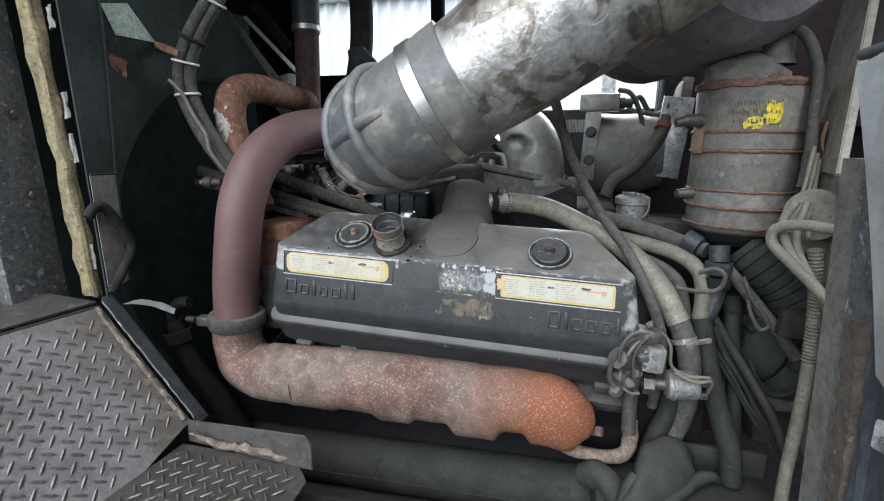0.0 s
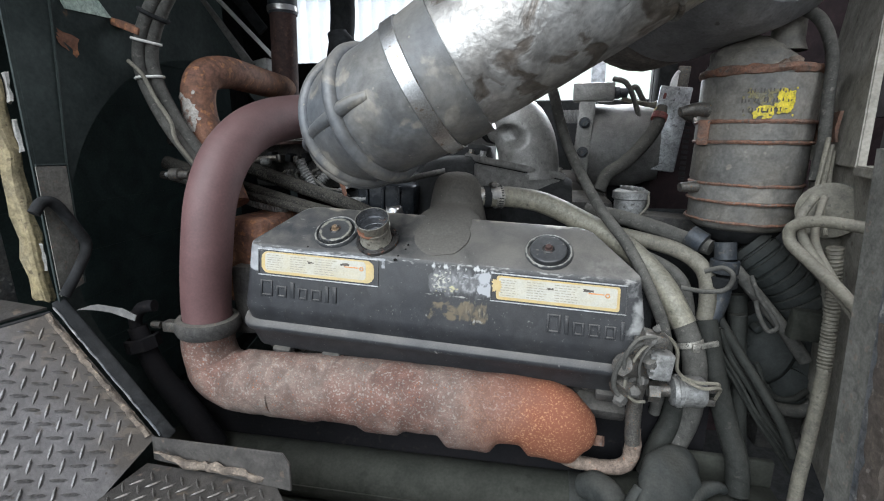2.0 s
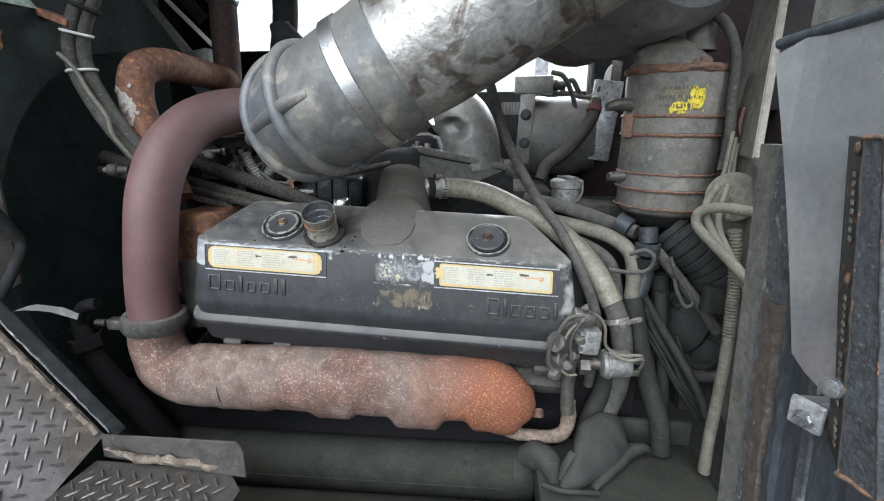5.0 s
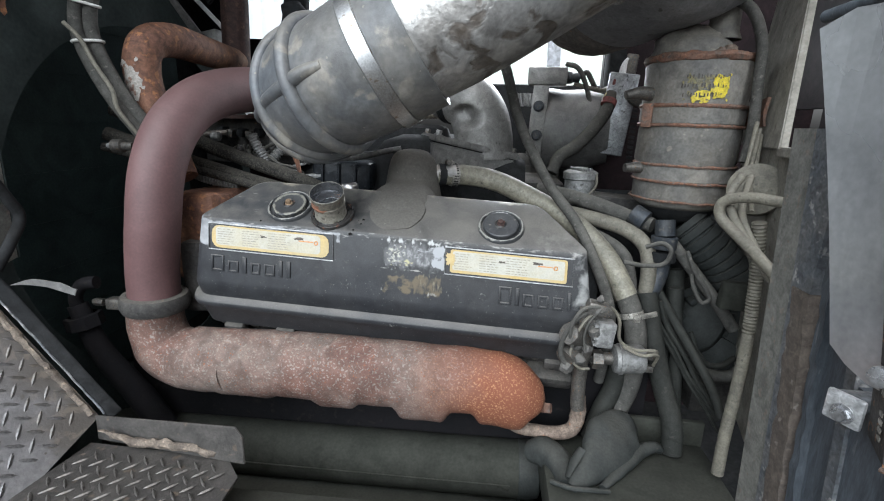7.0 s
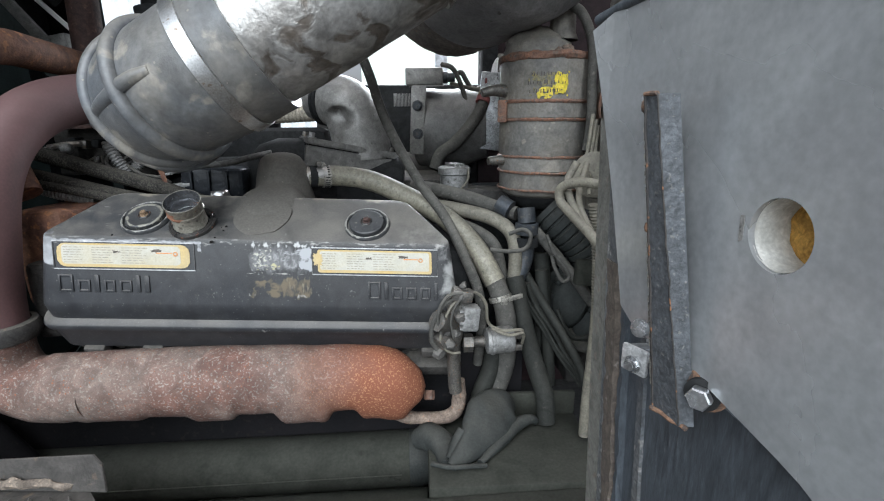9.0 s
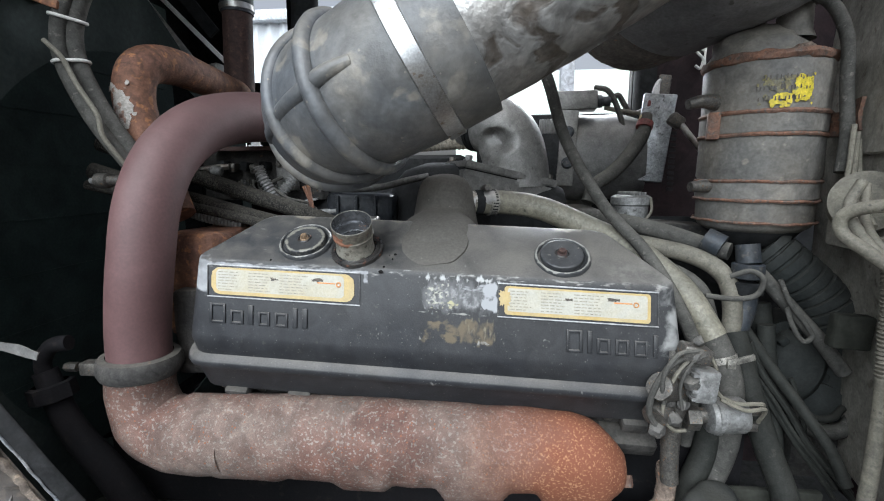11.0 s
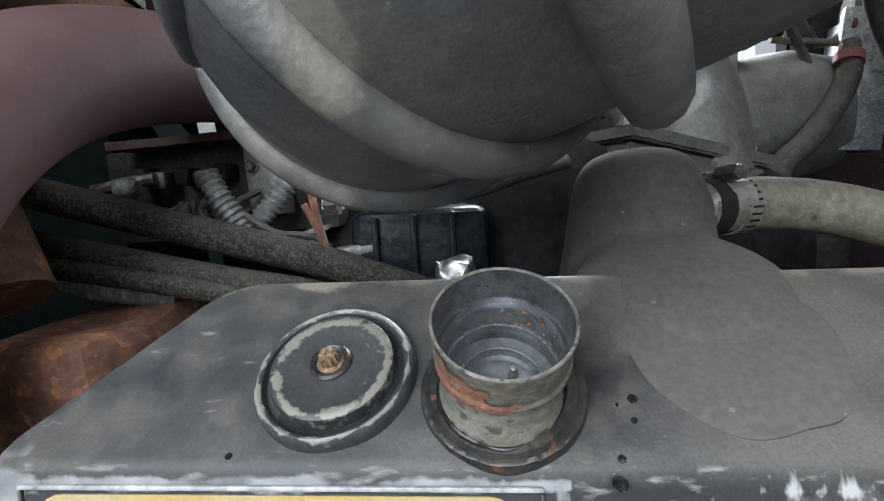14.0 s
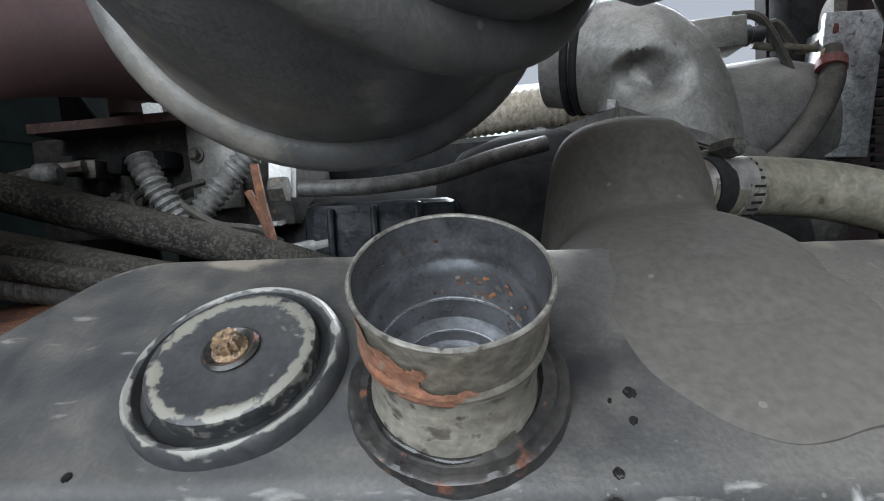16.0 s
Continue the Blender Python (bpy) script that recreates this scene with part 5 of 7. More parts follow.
part("clamp_lug", box((-0.668, 0.786, 0.958), (0.03, 0.02, 0.02), bevel=0.003), M_boltdark, clamp)
part("clamp_bolt", hexbolt((-0.69, 0.786, 0.958), (-1, 0, 0), 0.007, 0.02), M_boltdark, clamp)
cross = thing("crossover_pipe", "rust-brown crossover exhaust pipe with peeling pale paint", "exhaust pipe", (-0.66, 0.93, 1.2))
part("pipe", tube([(-0.600, 0.905, 1.17), (-0.632, 0.92, 1.235), (-0.660, 0.93, 1.30), (-0.674, 0.935, 1.365), (-0.672, 0.955, 1.412), (-0.662, 1.01, 1.428), (-0.660, 1.10, 1.425), (-0.676, 1.28, 1.42)], [0.031, 0.031, 0.031, 0.032, 0.032, 0.031, 0.031, 0.031], 26, 8), M_oldrust, cross)
patch = lathe([(0.0323, -0.050 + 0.0008 * k) for k in range(126)], (-0.670, 0.933, 1.345), (-0.2, 0.06, 1), 300)
bare = []
for f in patch.faces:
    c = f.calc_center_median()
    d = c - Vector((-0.674, 0.902, 1.342))
    if 1.0 - (d.x / 0.020) ** 2 - (d.z / 0.042) ** 2 + 1.1 * noise.noise(c * 55) + 0.6 * noise.noise(c * 140) < 0.25 or c.y > 0.93:
        bare.append(f)
bmesh.ops.delete(patch, geom=bare, context="FACES")
part("peeling_paint", ragged(patch, 0.0006, 60), M_peel, cross, "peeling pale heat paint")
stack = thing("vertical_exhaust", "rusty vertical exhaust pipe with a banded dark sleeve", "exhaust pipe", (-0.66, 1.27, 1.36))
part("pipe", tube([(-0.680, 1.285, 1.34), (-0.672, 1.288, 1.60)], 0.033, 24), M_darkrust, stack)
part("sleeve", tube([(-0.672, 1.288, 1.60), (-0.664, 1.29, 1.95)], 0.036, 24), M_blue, stack, "dark blue silicone sleeve")
part("band", lathe([(0.0365, -0.007), (0.0382, -0.006), (0.0382, 0.006), (0.0365, 0.007)], (-0.672, 1.288, 1.612), (0, 0, 1), 28), M_band, stack, "steel band")
part("second_pipe", tube([(-0.54, 1.32, 1.30), (-0.55, 1.33, 1.45), (-0.535, 1.35, 1.62), (-0.55, 1.36, 1.95)], 0.032, 20), M_black, stack, "sooty black pipe")
part("elbow_stub", tube([(-0.42, 1.22, 1.40), (-0.455, 1.21, 1.46), (-0.485, 1.20, 1.52), (-0.49, 1.20, 1.535)], [0.036, 0.038, 0.036, 0.022], 24), M_black, stack, "black capped stub")

# ---- air intake ----
intake = thing("intake_elbow", "dusty black ribbed rubber intake elbow", "air hose", (-0.26, 0.80, 1.22))
EL = [(-0.128, 0.768, 1.398), (-0.175, 0.768, 1.371), (-0.222, 0.771, 1.347), (-0.264, 0.785, 1.331), (-0.297, 0.822, 1.322), (-0.312, 0.868, 1.318), (-0.318, 0.893, 1.315)]
ER = [0.1010, 0.0985, 0.0955, 0.0928, 0.0940, 0.0955, 0.0965]
elp = spline(EL, 12)


def along(t):
    f = t * (len(elp) - 1)
    k = min(int(f), len(elp) - 2)
    p = elp[k].lerp(elp[k + 1], f - k)
    d = (elp[k + 1] - elp[max(k - 1, 0)]).normalized()
    g = t * (len(ER) - 1)
    j = min(int(g), len(ER) - 2)
    return p, d, ER[j] + (ER[j + 1] - ER[j]) * (g - j)


part("elbow", tube(EL, ER, 44, 12), M_rubber, intake)
for t, q in ((0.45, 0.0105), (0.58, 0.0090)):
    p, d, r = along(t)
    part("hoop_rib", torus(p, d, r + 0.0014, q, 72, 12), M_rubber, intake)
p, d, r = along(0.985)
part("end_lip", torus(p, d, r + 0.001, 0.0095, 64, 12), M_rubber, intake)
rib = [(-0.234, 0.683, 1.352), (-0.262, 0.687, 1.342), (-0.287, 0.696, 1.329), (-0.327, 0.727, 1.311), (-0.363, 0.769, 1.292), (-0.382, 0.806, 1.284)]
part("long_rib", tube(rib, [0.008, 0.0105, 0.011, 0.011, 0.010, 0.008], 14, 6), M_rubber, intake)
p, d, r = along(0.175)
band = part("band_clamp", lathe([(r + 0.0008, -0.011), (r + 0.0028, -0.010), (r + 0.0028, 0.010), (r + 0.0008, 0.011)], p, d, 64), M_band, intake, "shiny stainless band clamp")
duct = thing("intake_duct", "dented aluminium intake duct with brown stains", "air duct", (0.1, 0.85, 1.4))
DU = [(-0.155, 0.767, 1.383), (-0.10, 0.765, 1.416), (0.0, 0.760, 1.476), (0.09, 0.756, 1.530), (0.20, 0.752, 1.596), (0.36, 0.75, 1.69)]
part("duct", ragged(tube(DU, [0.091, 0.0975, 0.0995, 0.100, 0.100, 0.100], 56, 16), 0.0016, 22), M_alu, duct)
part("joint_ring", torus((0.090, 0.756, 1.530), (0.855, -0.03, 0.52), 0.1005, 0.004, 56, 8), M_alu, duct)
drum = thing("air_cleaner_drum", "grey painted air cleaner drum with a rusty band", "air cleaner", (0.28, 1.15, 1.42))
DAX = Vector((-0.44, 0.89, -0.12)).normalized()
DC = (0.275, 0.96, 1.640)
part("drum", lathe([(0, -0.06), (0.16, -0.055), (0.182, -0.03), (0.186, 0.0), (0.186, 0.16), (0.178, 0.172)], DC, DAX, 64), M_drum, drum)
part("rust_band", ragged(lathe([(0.176, 0.165), (0.183, 0.172), (0.184, 0.195), (0.176, 0.20), (0.181, 0.222), (0.180, 0.255), (0.170, 0.262)], DC, DAX, 72), 0.002, 40), M_bandgrime, drum, "flaking brown end band")
part("end_cap", lathe([(0.172, 0.255), (0.150, 0.275), (0.08, 0.29), (0, 0.295)], DC, DAX, 56), M_castal, drum)

# ---- behind the cover: blower elbow, alternator, fittings ----
def dented(bm, at, r, deep):
    """Knocks a sharp dent into a mesh at a place on its skin."""
    bm.normal_update()
    for v in bm.verts:
        d = v.co - at
        q = math.hypot(d.x * 0.8, d.z * 1.25) / r
        if q < 1.0 and d.length < r * 2:
            v.co -= v.normal * deep * (1 - q) ** 1.2
    return bm


elb = thing("blower_elbow", "dull cast-aluminium intake elbow bolted to a flange", "intake elbow", (-0.04, 1.14, 1.21))
part("elbow", dented(dented(tube([(-0.036, 1.188, 1.206), (-0.038, 1.190, 1.248), (-0.048, 1.195, 1.293), (-0.070, 1.206, 1.327), (-0.105, 1.223, 1.343), (-0.148, 1.244, 1.350)], [0.067, 0.067, 0.066, 0.064, 0.058, 0.051], 96, 14), Vector((-0.078, 1.135, 1.298)), 0.036, 0.026), Vector((-0.084, 1.150, 1.312)), 0.020, 0.016), M_castal, elb)
for q in (0.0, 0.010):
    part("mouth_ring", torus((-0.112 - q * 0.85, 1.226 + q * 0.45, 1.344 + q * 0.15), (-0.85, 0.45, 0.15), 0.0575, 0.0045, 44, 8), M_black, elb, "black clamp ring")
FL, FRT = Vector((-0.133, 1.063, 1.262)), Vector((0.047, 1.160, 1.221))
FB = Vector((-0.056, 0.165, 0.0))
UPF = (FRT - FL).cross(FB).normalized()


def plate_of(a, b, back, top, bottom, up):
    bm = bmesh.new()
    ring = [a, b, b + back, a + back]
    vs = [[bm.verts.new(p + up * h) for p in ring] for h in (bottom, top)]
    for k in range(4):
        bm.faces.new((vs[0][k], vs[0][(k + 1) % 4], vs[1][(k + 1) % 4], vs[1][k]))
    bm.faces.new(vs[1])
    bm.faces.new(list(reversed(vs[0])))
    bmesh.ops.bevel(bm, geom=list(bm.edges), offset=0.0025, segments=2, affect="EDGES")
    return bm


part("flange", plate_of(FL, FRT, FB, 0.0, -0.014, UPF), M_castal, elb)
part("gasket", plate_of(FL + FB * 0.03, FRT + FB * 0.03 - Vector((0.002, 0, 0)), FB * 0.94, -0.0135, -0.0165, UPF), M_black, elb, "dark gasket")
part("mount", plate_of(FL + FB * 0.02, FRT + FB * 0.02, FB, -0.0165, -0.075, UPF), M_castal, elb)
for k, (a, b) in enumerate(((0.05, 0.14), (0.95, 0.14), (0.95, 0.86), (0.05, 0.86))):
    part("flange_bolt", hexbolt(FL.lerp(FRT, a) + FB * b, UPF, 0.007, 0.009, 0.010), M_boltdark if k else M_solen, elb)
flex = thing("ribbed_duct", "cream ribbed flexible duct", "air hose", (-0.1, 1.38, 1.28))
part("duct", tube([(-0.30, 1.42, 1.32), (-0.16, 1.39, 1.325), (-0.045, 1.365, 1.325)], lambda t, s: 0.0285 + 0.0016 * math.sin(s * 2 * math.pi / 0.011), 26, 48), mat("cream_ribbed_rubber", (0.42, 0.38, 0.31), (0.34, 0.30, 0.24), (0.2, 0.17, 0.13), s1=30, rough=0.7, bump=0.1), flex)
part("cuff", tube([(-0.05, 1.365, 1.325), (-0.028, 1.36, 1.325)], 0.0305, 24), M_strap, flex, "rust-stained cuff")

EYE0 = Vector((0.0, 0.07, 1.29))
alt = thing("alternator", "dusty grey round alternator with a zinc end plate", "alternator", (0.18, 1.36, 1.16))
AX = Vector((0.97, -0.20, 0.02)).normalized()
AC = Vector((0.10, 1.36, 1.275))
part("case", lathe([(0, -0.01), (0.094, -0.01), (0.100, 0.0), (0.102, 0.03), (0.098, 0.055), (0.098, 0.12), (0.088, 0.15), (0.080, 0.175), (0, 0.18)], AC, AX, 44), M_alt, alt)
part("strap_plate", box((0.088, 1.262, 1.295), (0.036, 0.010, 0.165), turned(0, 3, -8), 0.003), M_castal, alt, "dusty grey bracket strap")
for z in (1.330, 1.263):
    part("strap_bolt", hexbolt((0.088, 1.256, z), (-0.14, -0.98, 0), 0.011, 0.010, 0.013), M_blue, alt, "dark hex bolt")
for k in range(14):
    part("rear_fin", box((0.030 + 0.0035 * k, 1.285, 1.345), (0.0014, 0.03, 0.03)), M_castal, alt)
part("end_plate", box((0.270, 1.262, 1.315), (0.066, 0.012, 0.185), turned(0, 6, -12), 0.003), M_zinc, alt, "spangled zinc end plate")
part("end_block", box((0.286, 1.305, 1.31), (0.05, 0.07, 0.18), turned(0, 6, -12), 0.005), M_zinc, alt, "spangled zinc end plate")
for k in range(12):
    part("pulley_tooth", box((0.312, 1.262, 1.205 + 0.012 * k), (0.012, 0.010, 0.007), turned(0, 6, -12)), M_black, alt)
jbox = thing("relay_box", "dusty grey square relay box with a threaded connector", "relay box", (0.10, 1.33, 1.38))
part("box", box((0.108, 1.30, 1.400), (0.092, 0.06, 0.040), turned(0, 0, -6), 0.003), M_castal, jbox)
part("connector", lathe([(0, 0), (0.014, 0), (0.014, 0.012), (0.011, 0.014), (0.011, 0.03), (0, 0.032)], (0.152, 1.29, 1.398), (1, -0.1, 0), 18), M_blue, jbox, "blue-grey threaded connector")
part("lead", tube([(0.182, 1.287, 1.398), (0.197, 1.285, 1.41), (0.21, 1.28, 1.39), (0.222, 1.28, 1.37)], 0.006, 8), M_hose, jbox)
wires = thing("alternator_leads", "tangle of dusty leads with yellow and red tape", "cable", (0.24, 1.29, 1.3))
part("lead", tube([(0.17, 1.29, 1.385), (0.205, 1.285, 1.376), (0.235, 1.28, 1.370), (0.262, 1.27, 1.385)], 0.005, 8), M_hosepale, wires)
part("lead", tube([(0.15, 1.30, 1.43), (0.175, 1.285, 1.42), (0.195, 1.28, 1.385), (0.21, 1.27, 1.33), (0.205, 1.26, 1.28)], 0.006, 8), M_hose, wires)
part("lug_strap", box((0.225, 1.275, 1.372), (0.05, 0.006, 0.008), turned(0, 10, 0), 0.002), M_hosepale, wires)
part("yellow_loop", torus((0.252, 1.262, 1.350), (0.3, -0.9, 0.1), 0.016, 0.002, 24, 6), M_foam, wires, "yellow wire loop")
part("red_tape", box((0.258, 1.265, 1.388), (0.010, 0.014, 0.016), turned(0, 10, 0), 0.003), M_red, wires, "red tape")
part("main_lead", tube([(0.255, 1.265, 1.365), (0.245, 1.25, 1.325), (0.215, 1.235, 1.28), (0.175, 1.22, 1.24), (0.14, 1.21, 1.215), (0.125, 1.20, 1.18)], [0.012, 0.0145, 0.015, 0.015, 0.0145, 0.014], 16), M_hose, wires)
part("red_tape", tube([(0.251, 1.259, 1.348), (0.247, 1.254, 1.336)], 0.0172, 16), M_red, wires, "red tape")
for ob in (alt, jbox, wires):
    ob.location = EYE0 + (ob.location - EYE0) * 1.10
    ob.scale = (1.10, 1.10, 1.10)
rod = thing("throttle_rod", "steel rod with rusty ball-joint ends", "rod", (0.33, 1.25, 1.25))
part("rod", tube([(0.338, 1.33, 1.345), (0.395, 1.29, 1.255)], 0.007, 10), M_alu, rod)
part("joint", box((0.330, 1.335, 1.352), (0.034, 0.025, 0.028), turned(0, 35, 0), 0.006), M_boltdark, rod)
part("joint", box((0.398, 1.285, 1.245), (0.04, 0.03, 0.03), turned(0, 35, 0), 0.007), M_oldrust, rod)
part("arm", box((0.40, 1.20, 1.20), (0.035, 0.012, 0.15), turned(0, -8, 0), 0.004), M_castal, rod)
part("bracket", box((0.36, 1.18, 1.135), (0.12, 0.03, 0.012), None, 0.002), M_iron, rod)
part("tab", box((0.365, 1.20, 1.275), (0.05, 0.02, 0.02), turned(0, 0, 0), 0.005), M_castal, rod)
cup = thing("reservoir_cup", "dusty silver capped reservoir cup", "reservoir", (0.175, 1.10, 1.13))
part("cup", lathe([(0, 0), (0.030, 0), (0.032, 0.005), (0.032, 0.050), (0.036, 0.053), (0.036, 0.066), (0.030, 0.070), (0, 0.070)], (0.175, 1.11, 1.125), (0, 0, 1), 28), M_solen, cup)
for k in range(3):
    part("cap_ridge", box((0.166 + 0.010 * k, 1.11, 1.197), (0.004, 0.05, 0.008), turned(0, 0, 20), 0.001), M_solen, cup)
part("wire", tube([(0.205, 1.09, 1.19), (0.20, 1.07, 1.165), (0.175, 1.06, 1.14)], 0.0025, 6), M_hosepale, cup)
plate = solo("support_plate", box((0.24, 1.13, 1.13), (0.14, 0.10, 0.03), turned(0, 4, 0), 0.004), M_iron, "dusty dark iron support plate", "bracket")
bar = solo("dark_strut", box((0.306, 1.50, 1.50), (0.044, 0.05, 0.56), turned(0, 0, 6), 0.005), M_black, "sooty black steel strut", "strut")

tongue = thing("white_tongue", "white plastic tongue standing beside the zinc plate", "tab", (0.316, 1.435, 1.40))
part("tongue", tube([(0.316, 1.440, 1.398), (0.314, 1.438, 1.425), (0.318, 1.436, 1.452), (0.324, 1.434, 1.462)], [0.009, 0.0095, 0.008, 0.003], 12, 6), M_white, tongue)
part("backing", box((0.336, 1.447, 1.432), (0.030, 0.008, 0.085), turned(0, 4, 0), 0.004), M_boltdark, tongue, "dark grimy backing plate")
hooks = thing("wire_hook", "bent pale wire hook hanging before the dark partition", "wire", (0.44, 1.50, 1.52))
part("wire", tube([(0.425, 1.51, 1.555), (0.432, 1.50, 1.535), (0.446, 1.50, 1.520), (0.440, 1.50, 1.498), (0.428, 1.50, 1.505)], 0.0035, 8, 6), M_tie, hooks)
part("wire", tube([(0.455, 1.51, 1.55), (0.450, 1.50, 1.525), (0.452, 1.50, 1.500)], 0.0025, 8, 6), M_tie, hooks)
part("clip", box((0.440, 1.505, 1.545), (0.020, 0.012, 0.008), turned(0, 20, 0), 0.002), M_tie, hooks)

# left rear: electrical box, springs, braided hoses
ebox = thing("control_box", "dirty control box with a rusty lid and wiring", "control box", (-0.55, 1.15, 1.18))
part("lid", ragged(subdivide(box((-0.53, 1.16, 1.287), (0.22, 0.18, 0.008)), 3), 0.002, 40), M_darkrust, ebox, "flaking rusty lid")
part("body", box((-0.55, 1.18, 1.235), (0.25, 0.14, 0.10), bevel=0.004), M_iron, ebox)
part("plate", box((-0.490, 1.098, 1.245), (0.045, 0.008, 0.08), bevel=0.002), M_castal, ebox, "grey bolted plate")
for x, z in ((-0.504, 1.256), (-0.478, 1.272), (-0.490, 1.215)):
    part("plate_bolt", hexbolt((x, 1.093, z), (0, -1, 0), 0.005, 0.006, 0.007), M_boltdark, ebox)
for k, (x, z) in enumerate(((-0.62, 1.255), (-0.60, 1.25), (-0.575, 1.252), (-0.555, 1.248), (-0.535, 1.253))):
    part("connector", box((x, 1.10, z), (0.016, 0.035, 0.018), turned(0, 10 * (k % 3) - 8, 0), 0.004), M_boltdark if k % 2 else M_black, ebox)
part("switch_rod", tube([(-0.66, 1.07, 1.245), (-0.63, 1.075, 1.25), (-0.60, 1.08, 1.252)], 0.006, 8), M_alu, ebox)
part("wire", tube([(-0.70, 1.06, 1.235), (-0.66, 1.065, 1.244)], 0.003, 6), M_tie, ebox)
for k in range(5):
    part("wire", tube([(-0.58 + 0.012 * k, 1.085, 1.225), (-0.57 + 0.012 * k, 1.07, 1.205), (-0.545 + 0.010 * k, 1.065, 1.195), (-0.525 + 0.006 * k, 1.07, 1.18)], 0.0035, 6), M_hose, ebox)


def coil_hose(name, pts, r, label, material, pitch=0.006):
    ob = thing(name, label, "spring hose", pts[-1])
    n = max(12, int(sum((Vector(b) - Vector(a)).length for a, b in zip(pts, pts[1:])) / pitch * 6 / max(1, len(pts) - 1)))
    part("coil", tube(pts, lambda t, s: r + 0.0014 * math.sin(s * 2 * math.pi / pitch), 16, n), material, ob)
    return ob


coil_hose("spring_hose", [(-0.415, 1.072, 1.272), (-0.451, 1.070, 1.243), (-0.490, 1.055, 1.198)], 0.010, "silver spring-wound hose leaning over the wiring", M_solen)
coil_hose("spring_hose", [(-0.524, 1.042, 1.250), (-0.512, 1.040, 1.225), (-0.494, 1.045, 1.192)], 0.010, "silver spring-wound hose beside the control box", M_solen)
coil_hose("spring_hose", [(-0.66, 0.98, 1.19), (-0.60, 0.98, 1.165), (-0.53, 0.985, 1.15)], 0.011, "silver spring-wound hose low under braided hoses", M_solen)
for k, pts in enumerate(([(-0.80, 1.00, 1.295), (-0.70, 1.005, 1.258), (-0.60, 1.012, 1.224), (-0.50, 1.02, 1.190), (-0.417, 1.03, 1.161), (-0.32, 1.04, 1.12)],
                         [(-0.80, 0.975, 1.245), (-0.70, 0.98, 1.214), (-0.60, 0.985, 1.186), (-0.50, 0.99, 1.158), (-0.42, 1.0, 1.136), (-0.34, 1.01, 1.10)],
                         [(-0.80, 0.96, 1.22), (-0.68, 0.96, 1.195), (-0.58, 0.965, 1.175), (-0.48, 0.97, 1.15), (-0.40, 0.98, 1.12)])):
    bh = thing("braided_hose", "oily braided rubber hose behind the cover", "hose", pts[-1], "braided hoses")
    part("sleeve", tube(pts, 0.0148 if k < 2 else 0.0085, 16, 10), M_braid, bh)
    part("end_ferrule", tube([pts[-1], tuple(Vector(pts[-1]) * 1.18 - Vector(pts[-2]) * 0.18)], 0.018 if k < 2 else 0.012, 16), M_boltdark, bh, "dirty steel ferrule")
tag = thing("white_clip", "white plastic clip on a rusty wire", "clip", (-0.41, 1.03, 1.2))
part("clip", box((-0.405, 1.033, 1.222), (0.018, 0.012, 0.028), turned(0, 6, 0), 0.001), M_white, tag)
part("rusty_wire", tube([(-0.425, 1.03, 1.235), (-0.421, 1.03, 1.20), (-0.412, 1.03, 1.15)], 0.0035, 6), M_oldrust, tag, "rusty flat wire")
part("rusty_wire", tube([(-0.432, 1.03, 1.215), (-0.422, 1.03, 1.19), (-0.414, 1.03, 1.15)], 0.003, 6), M_oldrust, tag, "rusty flat wire")
steel = thing("bent_steel_tube", "bare bent steel tube with a nut", "pipe", (-0.3, 1.02, 1.2))
part("tube", tube([(-0.385, 1.012, 1.212), (-0.33, 1.014, 1.210), (-0.28, 1.018, 1.214), (-0.24, 1.020, 1.224), (-0.20, 1.03, 1.232)], 0.0062, 14), M_solendark, steel)
part("nut", hexbolt((-0.392, 1.012, 1.213), (-1, 0, 0), 0.010, 0.012), M_boltdark, steel)
foil = thing("black_casting", "oily black ribbed casting behind the cover", "casting", (-0.335, 1.10, 1.13))
part("body", ragged(subdivide(box((-0.335, 1.10, 1.165), (0.13, 0.10, 0.07), turned(0, 2, 0), 0.01), 2), 0.002, 50), M_oilblack, foil)
for k in range(3):
    part("rib", box((-0.375 + 0.036 * k, 1.048, 1.165), (0.006, 0.008, 0.064), turned(0, 2, 0), 0.002), M_oilblack, foil)
part("ledge", box((-0.335, 1.05, 1.132), (0.14, 0.02, 0.010), turned(0, 2, 0), 0.003), M_oilblack, foil)
solo("crumpled_foil", ragged(subdivide(box((-0.30, 1.0, 1.150), (0.032, 0.03, 0.022), None, 0.008), 2), 0.006, 90), M_band, "crumpled bit of silver foil", "foil")
tab = thing("white_tab", "small white plastic tab on the control box", "tab", (-0.600, 1.19, 1.294))
part("tab", box((-0.600, 1.19, 1.313), (0.020, 0.006, 0.038), turned(0, -4, 0), 0.001), M_white, tab)
part("tab_foot", box((-0.600, 1.19, 1.297), (0.026, 0.014, 0.006), None, 0.001), M_white, tab)
rw = random.Random(9)
tangle = thing("wire_tangle", "tangle of thin dusty wires on the control box", "cable", (-0.53, 1.06, 1.19))
for k in range(9):
    x, z = -0.585 + 0.011 * k, 1.222 + rw.uniform(-0.008, 0.010)
    part("wire", tube([(x, 1.085, z), (x + rw.uniform(-0.01, 0.02), 1.05, z - 0.012), (x + 0.03, 1.035 + rw.uniform(-0.01, 0.01), z - 0.03 + rw.uniform(-0.01, 0.008)), (x + 0.06, 1.045, 1.185), (x + 0.075, 1.06, 1.172)], rw.choice((0.0020, 0.0028, 0.0034)), 6), rw.choice((M_hose, M_hosepale, M_solen)), tangle)
